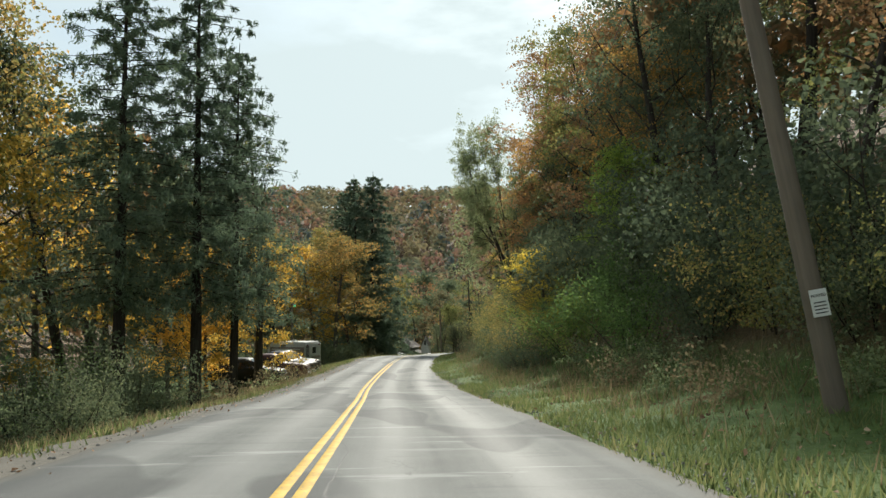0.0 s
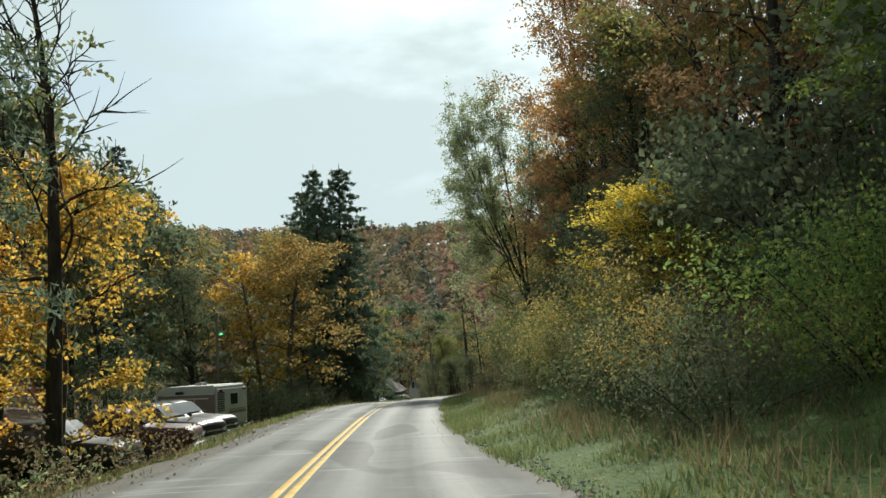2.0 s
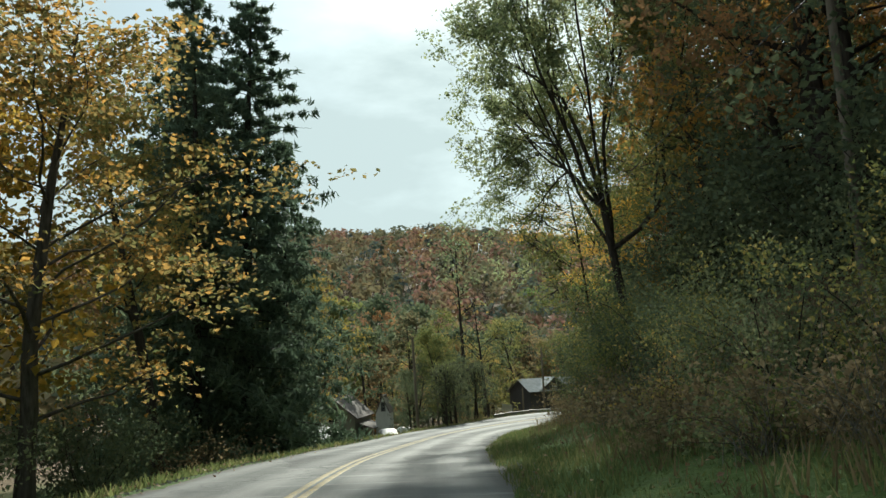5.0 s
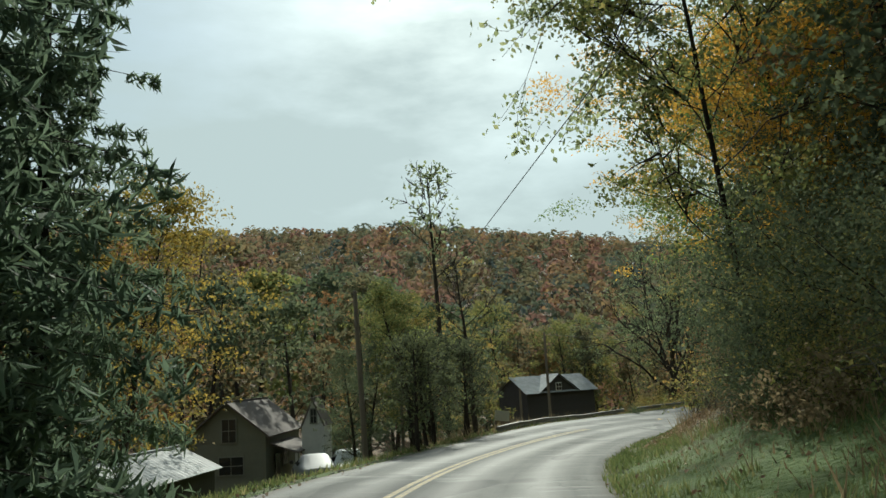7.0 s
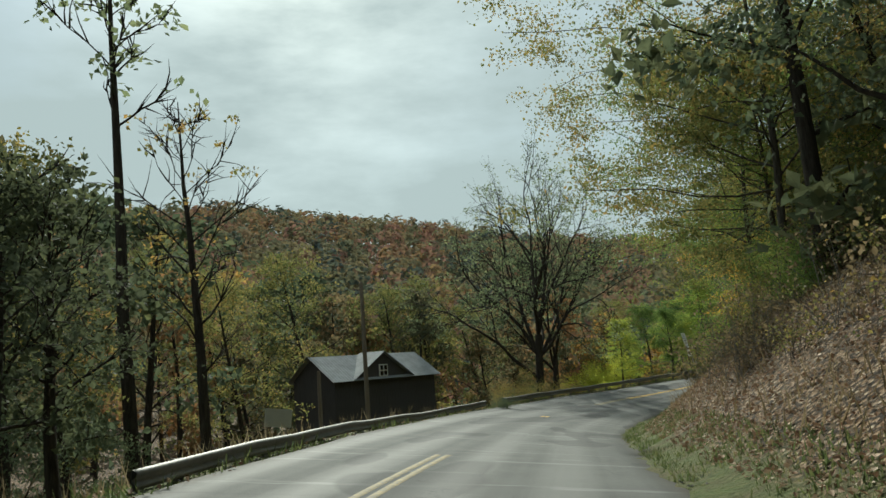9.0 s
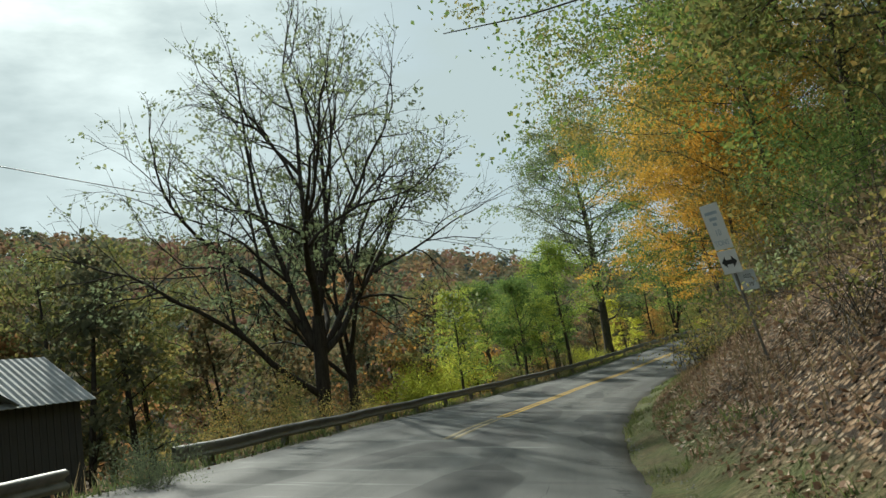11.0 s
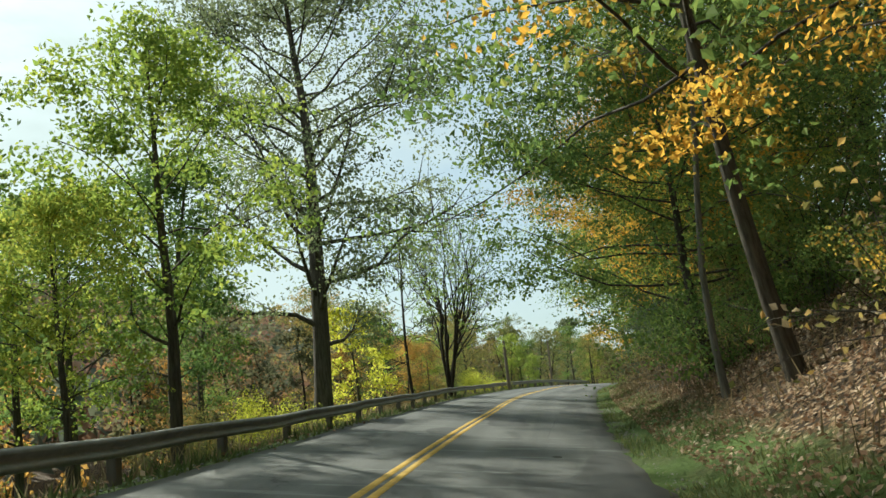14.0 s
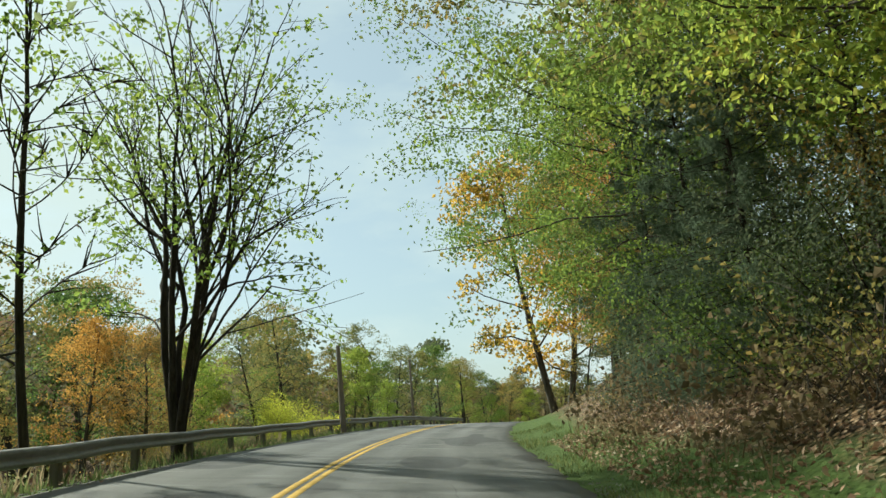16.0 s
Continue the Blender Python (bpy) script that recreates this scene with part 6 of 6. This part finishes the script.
def shell(style, material):
    """A rounded vehicle body lofted through its stations."""
    rows = []
    for x, lo, belt, top, wb, wt in STATIONS[style]:
        half = [(wb * 0.86, lo), (wb * 0.97, lo + 0.08), (wb, (lo + belt) / 2), (wb * 0.985, belt), (wt + (wb - wt) * 0.25, belt + (top - belt) * 0.62), (wt, top - (top - belt) * 0.14), (wt * 0.84, top - 0.012), (wt * 0.4, top + 0.012)]
        rows.append([(x, y, z) for y, z in half] + [(x, -y, z) for y, z in half[::-1]])
    v = np.array(rows)
    n, m = v.shape[:2]
    f = grid_faces(n, m)
    close = np.array([(i * m + m - 1, i * m, (i + 1) * m, (i + 1) * m + m - 1) for i in range(n - 1)])
    caps = np.array([(e * m + k, e * m + k + 1, e * m + m - 2 - k, e * m + m - 1 - k) for e in (0, n - 1) for k in range(m // 2 - 1)])
    me = mesh_of("body", v.reshape(-1, 3), np.concatenate([f, close, caps]), material, True)
    bm = bmesh.new()
    bm.from_mesh(me)
    bmesh.ops.recalc_face_normals(bm, faces=bm.faces)
    bm.to_mesh(me)
    bm.free()
    return me


def vehicle(name, x, y, turn, style, body_mat, label, scale=1.0):
    ob = new(name)
    ob.matrix_basis = Matrix.LocRotScale((x, y, ground_at(x, y) + 0.02), Euler((0, 0, radians(turn))), (scale,) * 3)
    st = STATIONS[style]
    part("body", shell(style, body_mat), ob)
    cowl = {"pickup": 4, "suv": 3, "car": 3}[style]
    back = {"pickup": 8, "suv": 7, "car": 6}[style]
    (x0, _, b0, t0, wb0, wt0), (x1, _, b1, t1, wb1, wt1) = st[cowl], st[cowl + 1]
    a, b = (x0 - 0.06, -wt0 * 0.86, t0 + 0.06), (x0 - 0.06, wt0 * 0.86, t0 + 0.06)
    c, d = (x1 + 0.05, wt1 * 0.88, t1 - 0.03), (x1 + 0.05, -wt1 * 0.88, t1 - 0.03)
    lift = Vector((0.035, 0, 0.035))
    part("windscreen", slab("windscreen", *(Vector(p) + lift for p in (a, b, c, d)), 0.012, DARKGLASS), ob, "sloping glass windscreen")
    for sd in (-1, 1):
        xb = st[back][0]
        yb, yt = sd * (wb1 * 0.99 + 0.004), sd * (wt1 + 0.03)
        q = [(xb + 0.06, yb - sd * 0.02, b1 + 0.06), (x0 - 0.2, yb - sd * 0.02, b1 + 0.06), (x1 - 0.08, yt, t1 - 0.12), (xb + 0.14, yt, t1 - 0.12)]
        part("side_glass", slab("side_glass", *(q if sd < 0 else q[::-1]), 0.01, DARKGLASS), ob)
        part("headlight", box("headlight", st[1][0] - 0.14, st[0][0] + 0.015, sd * 0.66 - 0.13, sd * 0.66 + 0.13, st[0][2] - 0.1, st[0][2] + 0.06, LAMP, 0.03), ob, "clear headlight")
        part("mirror", box("mirror", x0 - 0.3, x0 - 0.18, sd * (wb0 + 0.12) - 0.09, sd * (wb0 + 0.12) + 0.09, b0 + 0.1, b0 + 0.27, BLACK, 0.03), ob)
        r = 0.31 if style == "car" else 0.38
        for wx in ((1.66, -1.62) if style == "pickup" else (1.42, -1.42)):
            # Black disc on the closed flank stands for the dark of the wheel well.
            part("wheel_arch", disc("wheel_arch", r + 0.07, 0.06, BLACK), ob, where=Matrix.Translation((wx, sd * (wb0 - 0.005), r + 0.03)))
            wh = part("wheel", disc("wheel", r, 0.24, TYRE), ob, where=Matrix.Translation((wx, sd * (wb0 - 0.07), r)))
            part("rim", disc("rim", r * 0.55, 0.26, CHROME), wh)
    front, zb = st[0][0], st[0][2]
    part("grille", box("grille", front - 0.04, front + 0.012, -0.5, 0.5, zb - 0.14, zb + 0.08, BLACK, 0.012), ob)
    for gz in (zb - 0.03,):
        part("grille_bar", box("grille_bar", front + 0.012, front + 0.028, -0.5, 0.5, gz - 0.018, gz + 0.018, CHROME, 0.006), ob, "chrome grille bar")
    part("bumper", box("bumper", front - 0.14, front + 0.1, -0.84, 0.84, zb - 0.36, zb - 0.18, CHROME if style == "pickup" else body_mat, 0.05), ob, "dull front bumper")
    part("number_plate", box("number_plate", front + 0.1, front + 0.108, -0.15, 0.15, zb - 0.33, zb - 0.21, WHITE), ob)
    tagged(ob, label, "car" if style == "car" else "pickup truck" if style == "pickup" else "SUV", "parked vehicles")


vehicle("pickup_truck", -11.7, 58.3, -16, "pickup", paint("black_truck_paint", (0.015, 0.016, 0.018)), "black pickup truck with a chrome bumper")
vehicle("pickup_truck", -11.4, 55.3, -18, "pickup", paint("dark_grey_paint", (0.02, 0.022, 0.026)), "dark grey pickup truck facing the road")
vehicle("pickup_truck", -11.4, 51.9, 3, "pickup", paint("maroon_paint", (0.06, 0.022, 0.02), 0.4), "old maroon pickup truck among leaves")
vehicle("parked_suv", -12.2, 49.2, -4, "suv", paint("dark_green_paint", (0.018, 0.022, 0.02), 0.4), "old dark green SUV under trees")
vehicle("parked_car", -2.7, 131.0, 100, "car", paint("silver_paint", (0.13, 0.14, 0.15), 0.35), "silver car parked below the road")
vehicle("pickup_truck", -1.3, 137.0, 100, "pickup", paint("white_paint", (0.6, 0.62, 0.62), 0.35), "white pickup truck parked by the houses", 0.9)
vehicle("parked_car", 7.6, 152.8, 20, "car", paint("dark_blue_paint", (0.02, 0.025, 0.035), 0.3), "dark car parked before the barn")
pz = ground_at(10.2, 156.0)
board = new("sign_board")
board.matrix_basis = pose(10.2, 156.0, pz, 0, 8, 20)
part("panel", box("panel", -0.65, 0.65, -0.03, 0.03, -6.85 - pz, -6.05 - pz, VAN, 0.01), board, "plain white panel")
for bx in (-0.5, 0.5):
    part("leg", box("leg", bx - 0.05, bx + 0.05, 0.03, 0.12, -0.3, -6.1 - pz, POST, 0.01), board)
tagged(board, "white board on two posts beside the barn drive", "sign board")

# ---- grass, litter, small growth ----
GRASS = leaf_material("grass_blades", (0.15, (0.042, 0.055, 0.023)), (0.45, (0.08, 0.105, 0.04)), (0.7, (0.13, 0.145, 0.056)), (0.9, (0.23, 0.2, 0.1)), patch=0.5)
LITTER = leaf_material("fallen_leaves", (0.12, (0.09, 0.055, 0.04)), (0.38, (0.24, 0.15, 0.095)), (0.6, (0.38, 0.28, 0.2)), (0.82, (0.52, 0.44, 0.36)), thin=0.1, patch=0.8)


def strewn(r, n, t0, t1, o0, o1, power=1.0):
    """Places along the road, o0 to o1 metres past its edge (negative: past the left edge)."""
    t = r.uniform(t0, t1, n)
    j = np.clip(np.round((t + 9) / 0.05).astype(int), 0, len(ST) - 1)
    f = r.uniform(0, 1, n) ** power
    off = np.where(o1 > 0, RIGHT[j] + o0 + (o1 - o0) * f, LEFT[j] + o0 + (o1 - o0) * f)
    step = r.uniform(-0.35, 0.35, n)
    x, y = SP[j, 0] + SR[j, 0] * off + SD[j, 0] * step, SP[j, 1] + SR[j, 1] * off + SD[j, 1] * step
    return x, y, land(x, y)[0]


def grass(name, seed, n, t0, t1, o0, o1, h0, h1, label, material=GRASS, power=1.0, wide=0.018):
    r = np.random.RandomState(seed)
    x, y, z = strewn(r, n, t0, t1, o0, o1, power)
    keep = 0.35 + 0.65 * (bumps(x, y, 1.3, 8) > -0.12)
    h = r.uniform(h0, h1, n) * keep
    a, lean = r.uniform(0, 6.28, n), r.uniform(0.1, 0.75, n) * h
    w = r.uniform(0.6, 1.4, n) * wide
    base = np.stack([x, y, z - 0.03], 1)
    side = np.stack([np.cos(a) * w, np.sin(a) * w, 0 * a], 1)
    b = r.uniform(0, 6.28, n)
    tip = base + np.stack([np.cos(b) * lean, np.sin(b) * lean, h], 1)
    v = np.stack([base - side, base + side, tip], 1).reshape(-1, 3)
    ob = new(name, mesh_of(name, v, np.arange(n * 3).reshape(-1, 3), material))
    return tagged(ob, label, "grass", kind="stuff")


WEEDY = LEAF["weed"]
grass("verge_grass", 1, 95000, -0.5, 8.6, -0.15, 6.5, 0.06, 0.26, "rough green grass along the wooded side", power=1.2, wide=0.017)
grass("verge_grass", 2, 26000, -0.3, 9.6, -0.7, -5.0, 0.08, 0.3, "thin grass on the shoulder and yards", power=1.5, wide=0.022)
grass("verge_grass", 3, 26000, 8.3, 18.5, -0.1, 1.7, 0.06, 0.22, "bright green grass strip below the bank", wide=0.02)
grass("verge_grass", 4, 14000, 9.6, 19.5, 0.1, -2.6, 0.08, 0.35, "grass and weeds under the guard rail", wide=0.024)
grass("dry_weeds", 5, 26000, 1.0, 18.0, 1.6, 9.0, 0.2, 0.7, "dry brown stalks on the hillside", WEEDY, wide=0.016)
grass("dry_weeds", 9, 14000, -0.5, 4.6, -0.6, -9.5, 0.1, 0.42, "brown grass and stalks beside the parked cars", WEEDY, wide=0.016)
grass("verge_grass", 10, 26000, -0.5, 4.8, -0.3, -10.0, 0.06, 0.24, "rough grass beside the parked cars", wide=0.022)
grass("dry_weeds", 7, 3500, -0.5, 8.8, 1.2, 6.5, 0.2, 0.55, "dry pale stalks in the verge", WEEDY, wide=0.012)
grass("verge_grass", 8, 32000, 8.6, 16.8, -0.1, 1.6, 0.03, 0.12, "short worn grass beside the asphalt", wide=0.02)
grass("dry_weeds", 6, 9000, 9.4, 19.0, -0.8, -5.0, 0.25, 0.8, "dry stalks behind the guard rail", WEEDY, wide=0.018)


def litter_patch(name, seed, n, t0, t1, o0, o1, size, label, power=1.0):
    r = np.random.RandomState(seed)
    x, y, z = strewn(r, n, t0, t1, o0, o1, power)
    ob = new(name, leaves(name, r, np.stack([x, y, z + r.uniform(0.01, 0.09, n)], 1), size, LITTER, 0.75, 0.0, 1.6))
    return tagged(ob, label, "leaf litter", kind="stuff")


litter_patch("leaf_litter", 11, 62000, 8.7, 17.8, 0.7, 9.0, 0.1, "brown fallen leaves thick on the bank", 1.15)
litter_patch("leaf_litter", 12, 2600, 0.0, 9.6, -0.2, 7.0, 0.09, "scattered fallen leaves in the verge")
litter_patch("leaf_litter", 13, 4500, 0.0, 9.6, 0.5, -9.0, 0.09, "scattered fallen leaves on the shoulder")
litter_patch("leaf_litter", 14, 1800, 9.6, 18.0, 0.2, -2.0, 0.1, "fallen leaves along the guard rail")


def pebbles(name, seed, n, t0, t1, o0, o1, size, label):
    """Loose stones at the crumbled road edge."""
    r = np.random.RandomState(seed)
    x, y, z = strewn(r, n, t0, t1, o0, o1)
    shape = np.array([(1, 0, 0), (-0.5, 0.87, 0), (-0.5, -0.87, 0), (0.1, 0.05, 0.8), (0, 0, -0.5)])
    v = (shape[None] * r.uniform(0.6, 1.3, (n, 5, 1)) * (size * r.uniform(0.4, 1.3, n))[:, None, None]) + np.stack([x, y, z + size * 0.2], 1)[:, None]
    tri = np.array([(0, 1, 3), (1, 2, 3), (2, 0, 3), (1, 0, 4), (2, 1, 4), (0, 2, 4)])
    f = (np.arange(n)[:, None, None] * 5 + tri[None]).reshape(-1, 3)
    return tagged(new(name, mesh_of(name, v.reshape(-1, 3), f, STONE)), label, "gravel", kind="stuff")


STONE = plain_material("grey_gravel", (0.2, 0.19, 0.175), 0.9, 0, 0.4, 4.0)
pebbles("gravel", 31, 5000, -0.3, 9.5, -0.15, 0.6, 0.03, "grey gravel along the crumbled road edge")
pebbles("gravel", 32, 4000, 9.8, 17.0, -0.15, 0.5, 0.03, "loose gravel between road and bank")
pebbles("gravel", 33, 3500, -0.3, 17.0, 0.15, -0.5, 0.03, "grey gravel on the outer shoulder")
r9 = np.random.RandomState(77)
for _ in range(46):
    t = r9.uniform(4.6, 9.8)
    along(("weed", "weed2", "weed")[r9.randint(3)], t, r9.uniform(4.2, 7.0), turn=r9.uniform(0, 360), scale=r9.uniform(0.6, 1.1))
for _ in range(26):
    t = r9.uniform(-0.2, 4.6)
    along(("weed", "weed2", "weed2")[r9.randint(3)], t, r9.uniform(6.2, 8.6), turn=r9.uniform(0, 360), scale=r9.uniform(0.6, 1.0))
for _ in range(34):
    t = r9.uniform(10.0, 18.0)
    along(("weed", "weed2", "bush", "weed")[r9.randint(4)], t, r9.uniform(6.0, 9.5), turn=r9.uniform(0, 360), scale=r9.uniform(0.5, 0.9))

# ---- road damage: crack lines, broken spots, tar patches ----
TAR = plain_material("black_tar", (0.03, 0.03, 0.031), 0.7, 0, 0.4, 12.0, 0.3)
PATCH = plain_material("dark_patch_asphalt", (0.075, 0.076, 0.077), 0.85, 0, 0.3, 20.0, 0.4)
RUBBLE = plain_material("broken_asphalt", (0.05, 0.046, 0.04), 0.95, 0, 0.5, 30.0, 0.6)


def on_road(t, off, lift):
    j = int(np.clip(round((t + 9) / 0.05), 0, len(ST) - 2))
    f = (t + 9) / 0.05 - j
    p = SP[j] + (SP[j + 1] - SP[j]) * f
    return np.array([p[0] + SR[j, 0] * off, p[1] + SR[j, 1] * off, p[2] - BANK[j] * off + 0.014 + lift])


def crack(seed, t0, off0, t1, off1, width=0.03):
    """A jagged crack from one place on the road to another."""
    r = np.random.RandomState(seed)
    n = max(8, int(abs(t1 - t0) * 13 * 4))
    s = np.linspace(0, 1, n)
    wander = np.convolve(r.normal(0, 1, n + 4), np.ones(5) / 5, "valid") * 0.09
    mid = np.array([on_road(t0 + (t1 - t0) * a, off0 + (off1 - off0) * a + w, 0.0) for a, w in zip(s, wander)])
    d = np.gradient(mid[:, :2], axis=0)
    d /= np.linalg.norm(d, axis=1)[:, None]
    side = np.stack([-d[:, 1], d[:, 0], 0 * s], 1) * (width * r.uniform(0.25, 1.0, n) * np.sin(np.pi * (0.06 + 0.88 * s)))[:, None] / 2
    v = np.stack([mid - side, mid + side], 1).reshape(-1, 3)
    ob = new("road_crack", mesh_of("road_crack", v, grid_faces(n, 2), TAR))
    return tagged(ob, "dark jagged crack in the asphalt", "road crack", "road damage", "structure")


def spot_patch(seed, t, off, long, wide, material, name, label, square=False):
    """A low irregular patch lying on the road."""
    r = np.random.RandomState(seed)
    n = 22
    a = np.arange(n) / n * 2 * math.pi
    k = r.uniform(0.75, 1.15, n)
    if square:
        k = np.minimum(1 / np.maximum(np.abs(np.cos(a)), np.abs(np.sin(a))), 1.38) * r.uniform(0.96, 1.03, n)
    v = [on_road(t, off, 0.008)]
    for g, lift in ((0.86, 0.007), (1.0, 0.0)):
        v += [on_road(t + math.cos(b) * g * q * long / 28, off + math.sin(b) * g * q * wide / 2, lift) for b, q in zip(a, k)]
    f = [(0, 1 + i, 1 + (i + 1) % n) for i in range(n)]
    for i in range(n):
        j = (i + 1) % n
        f += [(1 + i, n + 1 + i, n + 1 + j), (1 + i, n + 1 + j, 1 + j)]
    return tagged(new(name, mesh_of(name, v, f, material)), label, "road patch", "road damage", "structure")


for k, c in enumerate(((13.5, 1.1, 14.2, 1.0, 0.05), (13.62, -0.55, 13.95, -0.85, 0.03), (13.05, 0.25, 13.95, 0.0, 0.035), (12.9, -1.1, 13.2, -0.6, 0.03), (13.85, 0.3, 13.9, 1.05, 0.03),
                       (12.2, 0.9, 12.8, 0.5, 0.03), (15.1, 0.4, 15.9, 0.7, 0.03), (16.2, 0.6, 17.0, 0.3, 0.03), (14.5, -3.2, 15.4, -3.4, 0.03), (6.9, -0.1, 7.6, 0.5, 0.03),
                       (1.3, 1.6, 2.4, 1.3, 0.04), (3.4, 1.2, 4.3, 0.9, 0.05), (0.4, -0.6, 1.0, -0.9, 0.03), (11.2, 0.2, 11.8, 0.6, 0.03))):
    crack(100 + k, *c)
for k, (t, o, ln, w) in enumerate(((13.85, 0.28, 0.3, 0.24), (13.97, 0.34, 0.5, 0.3), (13.86, 0.98, 0.4, 0.16), (13.62, 0.1, 0.25, 0.2), (16.1, 1.9, 0.3, 0.25), (15.0, 0.6, 0.3, 0.2))):
    spot_patch(200 + k, t, o, ln, w, RUBBLE, "pothole", "shallow pothole of broken asphalt")
spot_patch(220, 13.82, 1.5, 2.0, 0.85, PATCH, "tar_patch", "dark square asphalt patch", True)
spot_patch(222, 12.75, 0.9, 3.2, 1.1, PATCH, "tar_patch", "dark worn asphalt patch", True)
